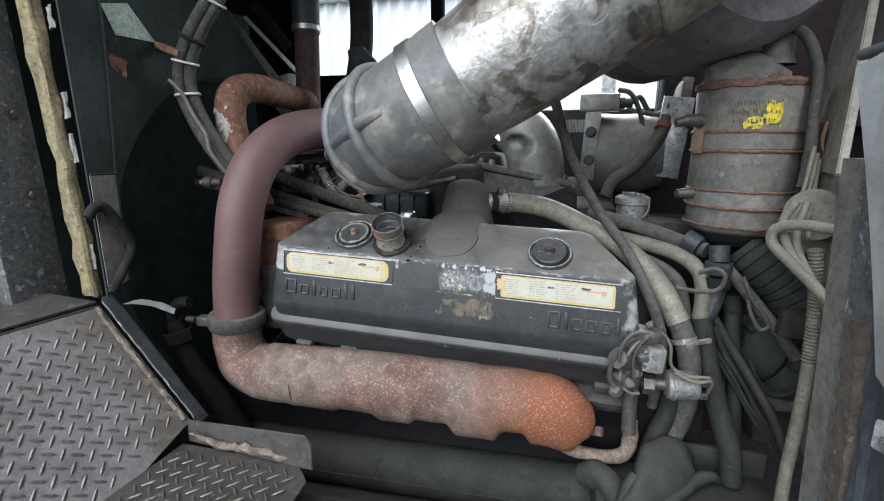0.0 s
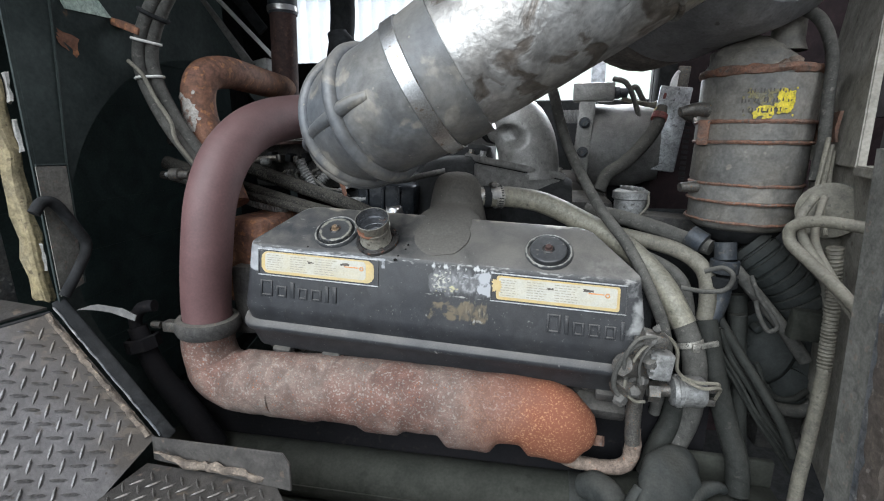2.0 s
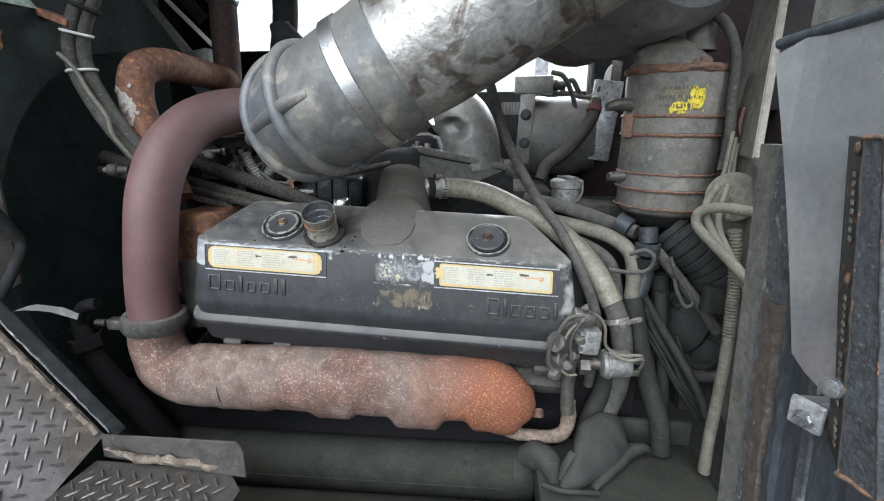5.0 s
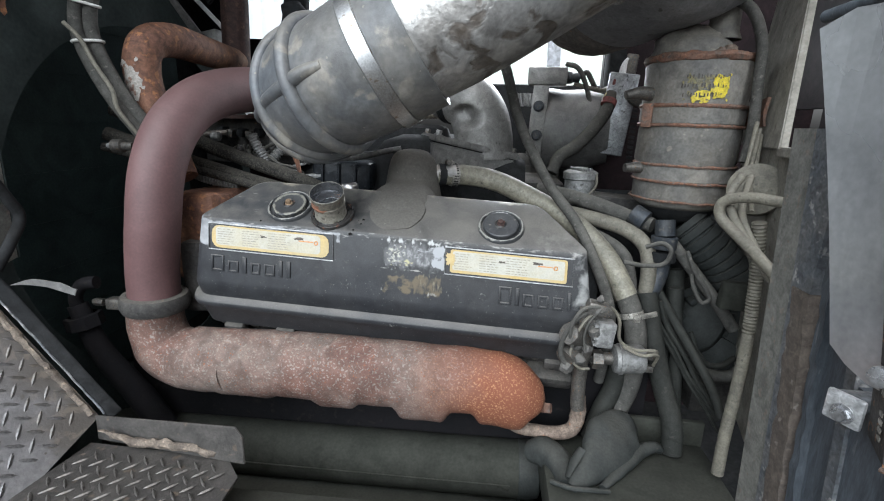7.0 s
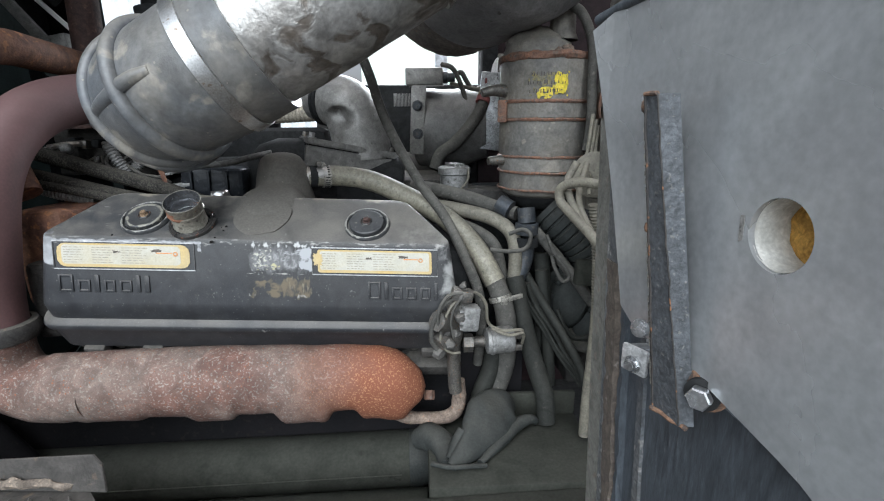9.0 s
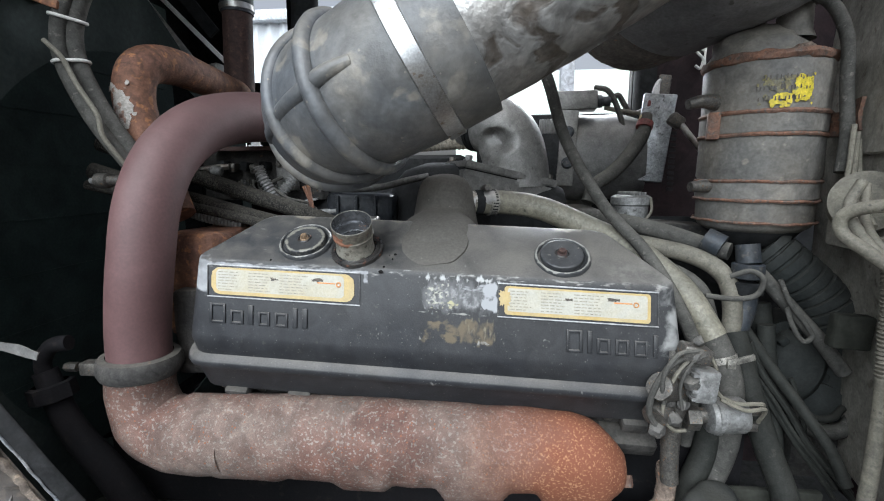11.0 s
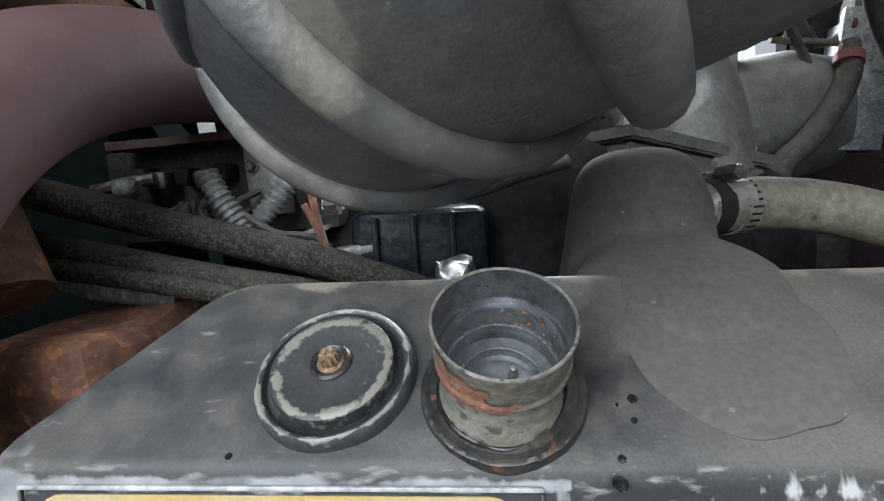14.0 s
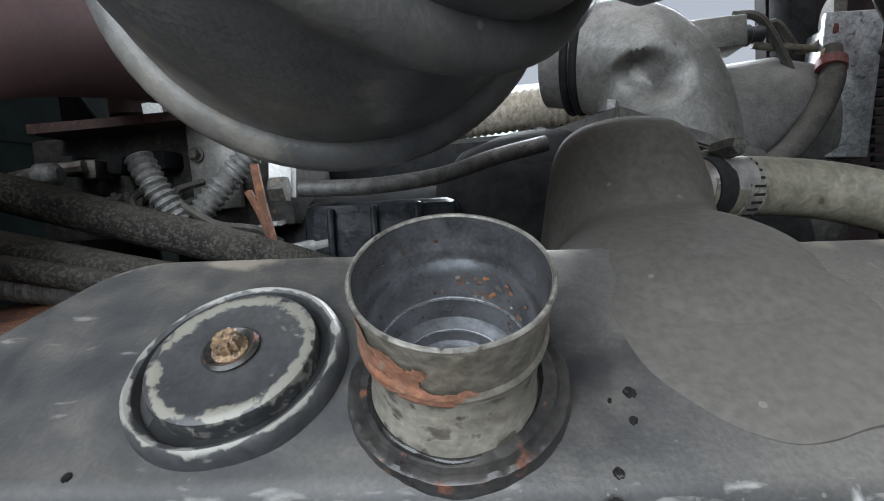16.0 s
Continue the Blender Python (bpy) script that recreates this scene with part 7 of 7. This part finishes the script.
part("bellows", tube([(0.355, 0.99, 1.115), (0.385, 0.975, 1.085), (0.425, 0.965, 1.045), (0.455, 0.955, 1.0)], lambda t, s: 0.037 + 0.004 * (1 if (s / 0.018) % 1 < 0.75 else -1) * 0.6, 24, 30), M_boot, blk)
bf = thing("blue_fitting", "dark blue pipe fitting under the canister", "fitting", (0.30, 0.93, 1.0))
part("neck", tube([(0.300, 0.935, 1.128), (0.302, 0.93, 1.10)], 0.017, 18), M_blue, bf)
part("collar", lathe([(0.018, -0.012), (0.0225, -0.010), (0.0225, 0.010), (0.018, 0.012)], (0.302, 0.93, 1.088), (0, 0, 1), 20), M_blue, bf)
part("collar", lathe([(0.018, -0.010), (0.0225, -0.008), (0.0225, 0.008), (0.018, 0.010)], (0.302, 0.928, 1.062), (0, 0, 1), 20), M_black, bf)
part("tail", tube([(0.302, 0.928, 1.06), (0.300, 0.925, 1.03), (0.288, 0.918, 1.0), (0.272, 0.912, 0.985)], 0.0155, 18), M_blue, bf)
part("elbow_nut", lathe([(0, -0.016), (0.019, -0.016), (0.019, 0.012), (0, 0.012)], (0.265, 0.962, 1.125), (0.7, -0.5, -0.4), 10), M_blue, bf)
comp = thing("compressor_end", "sooty dark round casting low in the bay", "casting", (0.45, 1.05, 0.8))
part("casting", ragged(lathe([(0, -0.07), (0.055, -0.07), (0.078, -0.055), (0.082, 0.0), (0.082, 0.1), (0, 0.1)], (0.455, 1.06, 0.905), (-0.35, -0.9, 0.1), 32), 0.004, 40), M_boot, comp)
part("boss", ragged(lathe([(0, -0.02), (0.03, -0.02), (0.032, 0.03), (0, 0.03)], (0.455, 0.975, 0.865), (-0.35, -0.9, 0.1), 20), 0.003, 50), M_boot, comp)
part("pipe", tube([(0.40, 0.95, 0.86), (0.42, 0.93, 0.835), (0.46, 0.92, 0.84), (0.49, 0.93, 0.88)], 0.012, 12), M_hose, comp)
part("base", box((0.47, 1.0, 0.78), (0.14, 0.12, 0.08), bevel=0.01), M_iron, comp)
part("bracket", box((0.402, 0.855, 1.02), (0.050, 0.02, 0.048), turned(0, 4, 0), 0.004), M_rail, comp)

# stop solenoid, connector cluster, small rusty pipe
sol = thing("shutdown_solenoid", "dusty silver solenoid on a dirty pipe cluster", "solenoid", (0.20, 0.82, 0.88))
SD = Vector((0.98, 0.05, 0.03)).normalized()
part("can", lathe([(0, 0), (0.012, 0), (0.0235, 0.004), (0.0245, 0.008), (0.0245, 0.048), (0.022, 0.052), (0, 0.054)], (0.207, 0.822, 0.905), SD, 30), M_solen, sol)
part("collar", lathe([(0.0247, 0.010), (0.0262, 0.011), (0.0262, 0.016), (0.0247, 0.017)], (0.207, 0.822, 0.905), SD, 30), M_solen, sol)
part("terminal", box((0.268, 0.822, 0.915), (0.02, 0.012, 0.012), bevel=0.002), M_boltdark, sol)
part("terminal", box((0.266, 0.822, 0.892), (0.02, 0.012, 0.012), bevel=0.002), M_boltdark, sol)
part("stem", tube([(0.208, 0.822, 0.905), (0.185, 0.82, 0.905), (0.165, 0.818, 0.908)], [0.011, 0.009, 0.010], 12), M_boltdark, sol)
part("wire", tube([(0.275, 0.818, 0.916), (0.268, 0.80, 0.935), (0.235, 0.80, 0.935), (0.21, 0.80, 0.95), (0.205, 0.80, 0.985), (0.19, 0.80, 1.005), (0.165, 0.80, 1.008)], 0.0028, 6), M_hosepale, sol)
part("wire", tube([(0.275, 0.818, 0.90), (0.272, 0.80, 0.928), (0.245, 0.795, 0.928), (0.215, 0.80, 0.94)], 0.0028, 6), M_hosepale, sol)
con = thing("sensor_cluster", "dirty pipe cross with switches and a silver connector", "sensor", (0.15, 0.80, 0.86))
part("connector", box((0.178, 0.795, 0.963), (0.028, 0.026, 0.042), turned(0, 6, 8), 0.004), M_solen, con, "dusty silver connector block")
for k in range(4):
    part("pin_ridge", box((0.164, 0.785, 0.949 + 0.010 * k), (0.007, 0.01, 0.004)), M_solen, con)
part("cross", ragged(tube([(0.150, 0.815, 1.0), (0.152, 0.812, 0.95), (0.153, 0.812, 0.905), (0.153, 0.815, 0.865)], [0.012, 0.016, 0.013, 0.012], 14), 0.003, 70), M_boltdark, con)
part("switch", ragged(lathe([(0, -0.02), (0.018, -0.018), (0.020, 0), (0.016, 0.02), (0, 0.022)], (0.135, 0.80, 0.955), (-0.5, -0.6, 0.3), 16), 0.003, 80), M_boltdark, con)
part("switch", ragged(lathe([(0, -0.015), (0.015, -0.014), (0.016, 0.012), (0, 0.014)], (0.130, 0.80, 0.922), (-0.6, -0.6, -0.3), 14), 0.003, 80), M_boltdark, con)
rcl = random.Random(31)
for k in range(16):
    f = k / 15
    c = (0.136 + 0.040 * f + rcl.uniform(-0.010, 0.010), 0.800 + rcl.uniform(-0.012, 0.008), 0.905 + 0.105 * f + rcl.uniform(-0.012, 0.012))
    q = rcl.uniform(0.005, 0.010)
    part("crusted_knob", ragged(lathe([(0, -q), (q, -q * 0.8), (q * 1.15, 0), (q * 0.8, q), (0, q * 1.1)], c, (rcl.uniform(-1, 1), rcl.uniform(-1, 0.2), rcl.uniform(-1, 1)), 10), 0.003, 150), M_clump, con)
part("wire", tube([(0.168, 0.790, 1.004), (0.146, 0.785, 0.985), (0.132, 0.785, 0.950), (0.130, 0.785, 0.922), (0.146, 0.790, 0.903), (0.162, 0.795, 0.900)], 0.0025, 6), M_hosepale, con)
part("wire", tube([(0.180, 0.785, 1.006), (0.158, 0.782, 0.995), (0.146, 0.780, 0.965), (0.150, 0.780, 0.935)], 0.002, 6), M_hose, con)
part("cap", box((0.165, 0.795, 1.003), (0.035, 0.025, 0.02), turned(0, 12, 0), 0.004), M_boltdark, con)
part("nut", lathe([(0.010, -0.008), (0.016, -0.008), (0.016, 0.008), (0.010, 0.008)], (0.178, 0.818, 0.906), (1, 0, 0), 6), M_boltdark, con)
part("wire", tube([(0.155, 0.79, 1.0), (0.135, 0.785, 0.99), (0.118, 0.785, 0.96), (0.115, 0.79, 0.925), (0.13, 0.79, 0.90)], 0.004, 8), M_hose, con)
part("wire", tube([(0.165, 0.785, 1.01), (0.140, 0.78, 1.005), (0.125, 0.78, 0.975), (0.13, 0.785, 0.94)], 0.003, 8), M_hose, con)
con.location += Vector((-0.005, -0.034, 0.015))
part("tail_pipe", tube([(0.153, 0.815, 0.87), (0.154, 0.815, 0.835), (0.156, 0.815, 0.815)], 0.0115, 14), M_boltdark, con)
dp = thing("drain_pipe", "rust-scaled drain pipe elbow below the manifold", "pipe", (0.1, 0.81, 0.75))
part("pipe", ragged(tube([(0.158, 0.815, 0.832), (0.160, 0.814, 0.795), (0.152, 0.812, 0.768), (0.128, 0.812, 0.757), (0.09, 0.812, 0.757), (0.05, 0.812, 0.765), (0.02, 0.81, 0.785)], [0.0125, 0.013, 0.013, 0.012, 0.012, 0.011, 0.011], 16), 0.002, 70), M_scale, dp)
stub = thing("manifold_stub", "rusty machined stub behind the manifold end", "casting", (0.11, 0.86, 0.86))
part("stub", tube([(0.03, 0.875, 0.895), (0.145, 0.868, 0.882)], 0.030, 22), M_oldrust, stub)
part("stub_face", lathe([(0, 0), (0.031, 0), (0.031, 0.01), (0.024, 0.012), (0, 0.012)], (0.138, 0.868, 0.883), (1, -0.06, -0.1), 24), M_castal, stub)
part("bolt", hexbolt((0.075, 0.838, 0.905), (0, -1, 0.3), 0.010, 0.012, 0.014), M_boltdark, stub)
part("bolt", hexbolt((0.128, 0.845, 0.880), (0, -1, 0.2), 0.008, 0.010, 0.011), M_strap, stub)
part("hook", tube([(0.06, 0.85, 0.865), (0.09, 0.845, 0.852), (0.115, 0.842, 0.838), (0.135, 0.84, 0.84), (0.14, 0.845, 0.86)], 0.005, 8), M_boltdark, stub)
part("plug", hexbolt((0.105, 0.82, 0.812), (0, -0.6, -0.8), 0.010, 0.016, 0), M_strap, stub, "rusty plug")
bag = thing("rubber_boot", "dark collapsed rubber boot lying on the ledge", "boot", (0.19, 0.74, 0.735))
part("boot", ragged(tube([(0.140, 0.695, 0.748), (0.160, 0.715, 0.752), (0.190, 0.750, 0.760), (0.222, 0.79, 0.772), (0.245, 0.815, 0.778), (0.262, 0.830, 0.768)], [0.008, 0.022, 0.040, 0.050, 0.043, 0.014], 26, 8, squash=0.55, hint=(0.5, -0.5, 0.7)), 0.006, 22), M_boot, bag)
part("fold", ragged(tube([(0.185, 0.705, 0.742), (0.225, 0.745, 0.748), (0.262, 0.785, 0.756), (0.292, 0.80, 0.755), (0.302, 0.805, 0.745)], [0.006, 0.009, 0.012, 0.011, 0.007], 18, 8), 0.004, 26), M_boot, bag)
part("cuff", ragged(tube([(0.085, 0.80, 0.722), (0.105, 0.785, 0.735), (0.122, 0.765, 0.738), (0.130, 0.735, 0.735), (0.128, 0.705, 0.738)], [0.02, 0.026, 0.024, 0.018, 0.012], 18), 0.003, 30), M_boot, bag)
part("tongue", ragged(tube([(0.160, 0.745, 0.778), (0.150, 0.735, 0.760), (0.136, 0.71, 0.745)], [0.008, 0.011, 0.010], 12), 0.002, 30), M_boot, bag)
part("tie", tube([(0.105, 0.70, 0.748), (0.135, 0.685, 0.752), (0.170, 0.69, 0.748), (0.195, 0.70, 0.740)], 0.004, 8), M_boot, bag)

unit = thing("black_motor_unit", "black round finned unit behind the hoses", "motor", (0.375, 0.98, 0.90))
UC, UR = Vector((0.408, 0.975, 0.922)), turned(0, 18, 0)
shape = lathe([(0, -0.034), (0.040, -0.034), (0.050, -0.026), (0.054, -0.006), (0.050, 0.012), (0.040, 0.022), (0.018, 0.026), (0, 0.026)], (0, 0, 0), (-0.25, -0.95, 0.1), 40)
for v in shape.verts:
    v.co = UC + UR @ Vector((v.co.x * 0.85, v.co.y, v.co.z * 1.30))
part("body", shape, M_boot, unit)
for k in range(12):
    a = 2 * math.pi * k / 12
    part("lug", box(UC + UR @ Vector((math.cos(a) * 0.045, -0.010, math.sin(a) * 0.070)), (0.013, 0.024, 0.015), turned(0, 18 - math.degrees(a), 0), 0.004), M_boot, unit)
solo("bay_dark_backing", box((0.44, 1.16, 0.92), (0.44, 0.012, 0.46), bevel=0.002), M_black, "added black sheet for the dark behind the hose cluster", "panel", kind="structure")
rc = random.Random(21)
for k in range(6):
    o = Vector((rc.uniform(-0.012, 0.012), rc.uniform(-0.015, 0.015), rc.uniform(-0.012, 0.012)))
    pts = [Vector(p) + o * w for p, w in (((0.296, 0.905, 0.985), 0.6), ((0.312, 0.90, 0.940), 1), ((0.345, 0.89, 0.890), 1.2), ((0.372, 0.875, 0.842), 1), ((0.405, 0.865, 0.800), 1.3), ((0.428, 0.86, 0.768), 1.5))]
    solo("tangled_lead", tube(pts, rc.choice((0.0032, 0.0045, 0.006)), 8), M_hoselow, "thin dark lead hanging in the bay", "cable", "tangled leads")
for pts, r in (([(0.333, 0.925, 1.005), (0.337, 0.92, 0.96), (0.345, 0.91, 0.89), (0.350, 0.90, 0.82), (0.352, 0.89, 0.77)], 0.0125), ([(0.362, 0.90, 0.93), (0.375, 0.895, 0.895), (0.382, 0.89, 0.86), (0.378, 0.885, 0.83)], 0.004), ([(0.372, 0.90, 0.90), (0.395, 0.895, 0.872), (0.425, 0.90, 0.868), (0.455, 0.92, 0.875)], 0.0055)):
    solo("tangled_lead", tube(pts, r, 10), M_hoselow, "slack dark lead before the round unit", "cable", "tangled leads")

# ---- hatch jamb and open door on the right ----
rj = structure("door_jamb_right", "scraped layered steel jamb of the hatch", "door jamb", (0.36, 0.60, 0.62))


def jamb_strip(name, d0, d1, u, material, label="", rough=0.0, z0=0.62, z1=1.29, thick=0.02):
    """A band of the jamb d0..d1 metres in front of its inner edge, which leans back as it rises."""
    def edge(z, d):
        return 0.660 - max(0.0, 1.10 - z) * 0.135 - d
    bm = slab([(u, edge(z0, d0), z0), (u, edge(z1, d0), z1), (u, edge(z1, d1), z1), (u, edge(z0, d1), z0)], thick, 0.0)
    if rough:
        bmesh.ops.subdivide_edges(bm, edges=[e for e in bm.edges if e.calc_length() > 0.2], cuts=60)
        ragged(bm, rough, 55)
    return part(name, bm, material, rj, label)


jamb_strip("inner_face", -0.01, 0.032, 0.352, M_jface, "dusty grey inner face")
jamb_strip("mottled_face", 0.032, 0.056, 0.351, M_jamb)
jamb_strip("seal", 0.056, 0.083, 0.349, M_brown, "brown crumbling seal strip", 0.0025, z1=1.12)
jamb_strip("upper_face", 0.056, 0.083, 0.350, M_jamb, z0=1.12)
jamb_strip("torn_edge", 0.083, 0.094, 0.350, M_bluepaint, "ragged blue-grey edge", 0.003)
jamb_strip("recess", 0.094, 0.130, 0.358, M_bluepaint, "dark recessed face")
jamb_strip("outer_lip", 0.130, 0.143, 0.352, M_jamb)
jamb_strip("outer_skin", 0.143, 0.75, 0.356, M_bluepaint, "dark blue-grey outer skin", z1=1.06)
part("zinc_plate", box((0.308, 0.468, 1.052), (0.006, 0.030, 0.029), turned(0, 0, 28), 0.0028), M_whitezinc, rj, "zinc plate")
part("zinc_bolt", hexbolt((0.305, 0.465, 1.049), (-0.88, -0.47, 0), 0.0065, 0.006, 0.009), M_bolt, rj, "bright zinc bolt")
part("plate_stem", box((0.332, 0.482, 1.052), (0.05, 0.016, 0.016), bevel=0.002), M_jamb, rj)
part("skin_screw", lathe([(0, 0.003), (0.005, 0.002), (0.006, 0)], (0.350, 0.512, 0.905), (-1, 0, 0), 12), M_boltdark, rj)

door = structure("door_1", "open smooth grey hatch door with a round hole", "door", (0.31, 0.40, 0.7))
DO, DN = Vector((0.286, 0.583, 0)), Vector((0.99, 0.14, 0)).normalized()
DD = Vector((0.14, -0.99, 0)).normalized()


def D(s, z, h=0.0):
    """On the door: s metres from its hinge edge, z up, h off its seen face."""
    return DO + DD * s - DN * h + Vector((0, 0, z))


def door_sheet():
    out = [(0.012, 1.387), (0.205, 1.398), (0.62, 1.43), (0.62, 0.93), (0.30, 1.066), (0.19, 1.090), (0.13, 1.088), (0.096, 1.100)]
    hs, hz, a, b = 0.259, 1.2135, 0.0235, 0.0245
    N = 64
    c = []
    for k in range(N):
        t = 2 * math.pi * k / N
        d = Vector((math.cos(t), math.sin(t)))
        best = 9
        for (x0, y0), (x1, y1) in zip(out, out[1:] + out[:1]):
            e = Vector((x1 - x0, y1 - y0))
            den = d.x * e.y - d.y * e.x
            if abs(den) < 1e-9:
                continue
            q = ((x0 - hs) * e.y - (y0 - hz) * e.x) / den
            w = ((x0 - hs) * d.y - (y0 - hz) * d.x) / den
            if q > 0 and -1e-6 <= w <= 1 + 1e-6:
                best = min(best, q)
        c.append((hs + d.x * best, hz + d.y * best, hs + d.x * a, hz + d.y * b))
    bm = bmesh.new()
    rows = []
    for h, inner in ((0.002, 0), (0.002, 1), (-0.003, 1), (-0.003, 0)):
        rows.append([bm.verts.new(D(p[2] if inner else p[0], p[3] if inner else p[1], h)) for p in c])
    for p, q in zip(rows, rows[1:] + rows[:1]):
        for k in range(N):
            bm.faces.new((p[k], p[(k + 1) % N], q[(k + 1) % N], q[k]))
    # the hinge side is pressed round towards the outside
    for s in (0.085, 0.065, 0.045, 0.02):
        bmesh.ops.bisect_plane(bm, geom=bm.verts[:] + bm.edges[:] + bm.faces[:], plane_co=D(s, 1.2), plane_no=DD)
    for v in bm.verts:
        s = (v.co - DO).dot(DD)
        if s < 0.085:
            v.co -= DN * (0.085 - s) ** 2 * 2.0
    return bm


part("sheet", door_sheet(), M_door, door, smooth=False)
part("top_fold_shadow", tube([D(0.004, 1.389, 0.0), D(0.205, 1.402, 0.004), D(0.42, 1.419, 0.004), D(0.62, 1.434, 0.004)], 0.0055, 10, 6), M_bluepaint, door, "folded top lip drawn dark for its shadow line")
part("upper_sheet", slab([D(0.0, 1.405, -0.03), D(0.62, 1.44, -0.03), D(0.62, 1.86, -0.03), D(0.0, 1.86, -0.03)], 0.01), M_jface, door, "dusty grey sheet behind the folded edge", smooth=False)
part("sheet_bolt", hexbolt(D(0.075, 1.432, -0.028), -DN, 0.009, 0.007, 0.014), M_boltdark, door)
part("hole_liner", ragged(lathe([(0.0238, 0.0), (0.0248, 0.004), (0.0248, 0.012), (0.0246, 0.022), (0.0248, 0.033)], D(0.259, 1.2135, -0.001), DN, 60), 0.0006, 160), M_tie, door, "white rough insulation round the hole")
part("hole_foam", ragged(lathe([(0.0, 0.030), (0.010, 0.0305), (0.018, 0.030), (0.0262, 0.032), (0.0262, 0.037), (0.0, 0.037)], D(0.259, 1.2135, -0.001), DN, 48), 0.003, 90), M_orangefoam, door, "orange-brown foam core")
CT, CB = Vector((0.268, 0.418, 1.305)), Vector((0.297, 0.405, 1.040))
LV3, ST, SB = Vector((0.020, 0.045, 0)), Vector((0.0026, -0.0125, 0)), Vector((0.0070, -0.0290, 0))
hinge = part("hinge_angle", slab([CT, CT + LV3, CB + LV3, CB], 0.004), M_hinge, door, "rusted black hinge angle", smooth=False)
part("scaled_strip", slab([CT + ST, CT, CB, CB + SB], 0.006), M_scaled, hinge, "grey scaled strip", smooth=False)
part("return_face", slab([CT + ST + Vector((0.017, -0.002, 0)), CT + ST, CB + SB, CB + SB + Vector((0.012, -0.002, 0))], 0.004), M_scaled, hinge, smooth=False)
for a, b, r in ((CT, CB, 0.0010), (CT + ST, CB + SB, 0.0007), (CB - Vector((0.002, 0, 0)), CB + SB + Vector((0.004, -0.004, 0)), 0.0022), (CT, CT + ST, 0.0018)):
    part("rust_edge", ragged(tube([a, (a + b) / 2, b], r, 8, 14), 0.0012, 90), M_hingerust if r > 0.0015 else M_hinge, hinge, "rusty edge")
for t, r in ((0.03, 0.0055), (0.40, 0.0050)):
    c = CT.lerp(CB, t) + LV3 * 0.30 + Vector((-0.0005, -0.0003, 0))
    part("rivet", lathe([(0, 0.003), (r * 0.7, 0.0022), (r, 0)], c, (-0.91, 0.41, 0), 16), M_hingerust, hinge, "rusty rivet")
bars = bmesh.new()
HR = Matrix((LV3.normalized(), Vector((0, 0, 1)).cross(LV3.normalized()), Vector((0, 0, 1)))).transposed()
for t0, t1 in ((0.10, 0.30), (0.46, 0.60), (0.64, 0.80), (0.86, 0.95)):
    t = t0
    while t < t1:
        box(CT.lerp(CB, t) + LV3 * 0.32 + Vector((-0.0012, 0.0006, 0)), (0.0075, 0.0008, 0.0036), HR, 0, bars)
        t += 0.026
part("stamped_bars", bars, M_rim, hinge, "worn stamped marks", smooth=False)["kind"] = "stuff"
BO = Vector((0.315, 0.368, 1.075))
BD = Vector((-0.75, -0.66, 0)).normalized()
part("hinge_washer", lathe([(0, -0.012), (0.017, -0.012), (0.018, -0.006), (0.014, -0.002), (0, -0.002)], BO, BD, 24), M_hingerust, hinge, "rusty washer")
part("hinge_collar", lathe([(0, -0.002), (0.0135, -0.002), (0.0135, 0.003), (0, 0.003)], BO, BD, 24), M_black, hinge)
part("hinge_bolt", hexbolt(BO + BD * 0.003, BD, 0.0098, 0.008, 0), M_bolt, hinge, "bright zinc bolt")
SC = Vector((0.281, 0.410, 1.114))
SDR = Vector((-0.86, -0.45, 0.1)).normalized()
part("hinge_screw", lathe([(0, -0.012), (0.0042, -0.012), (0.0042, 0.0), (0.0085, 0.001), (0.0075, 0.005), (0, 0.0065)], SC, SDR, 16), M_bolt, hinge, "bright zinc screw")
part("scratch", slab([D(0.228, 1.222, 0.0025), D(0.2315, 1.222, 0.0025), D(0.2325, 1.205, 0.0025), D(0.2290, 1.203, 0.0025)], 0.0005), M_worn, door, "pale scratch")

# ---- outside, seen through the far opening ----
yard = structure("shed_wall", "pale corrugated sheet-metal shed across the yard", "shed", (-1.6, 5.0, 0))
sheetbm = bmesh.new()
NX = 160
lo, hi = [], []
for k in range(NX + 1):
    x = -4.5 + 3.6 * k / NX
    y = 5.0 + 0.03 * math.sin(2 * math.pi * x / 0.14)
    lo.append(sheetbm.verts.new((x, y, 0)))
    hi.append(sheetbm.verts.new((x, y, 2.75)))
for k in range(NX):
    sheetbm.faces.new((lo[k], lo[k + 1], hi[k + 1], hi[k]))
part("sheets", sheetbm, M_shed, yard)
part("gutter", box((-2.7, 4.95, 2.78), (3.7, 0.12, 0.10), bevel=0.01), M_frame, yard)
tarp = solo("green_sheet", slab([(-0.4, 4.6, 0.0), (2.0, 4.6, 0.0), (2.0, 4.7, 2.15), (-0.4, 4.7, 2.15)], 0.02), M_tarp, "pale green translucent sheet fence in the yard", "fence")
for k, x in enumerate((-0.86, -0.50, 0.20)):
    solo("window_post", box((x, 2.10, 1.55), (0.05, 0.05, 0.86), bevel=0.004), M_frame if k == 2 else M_black, "painted frame post of the far opening", "post", "far opening posts", "structure")
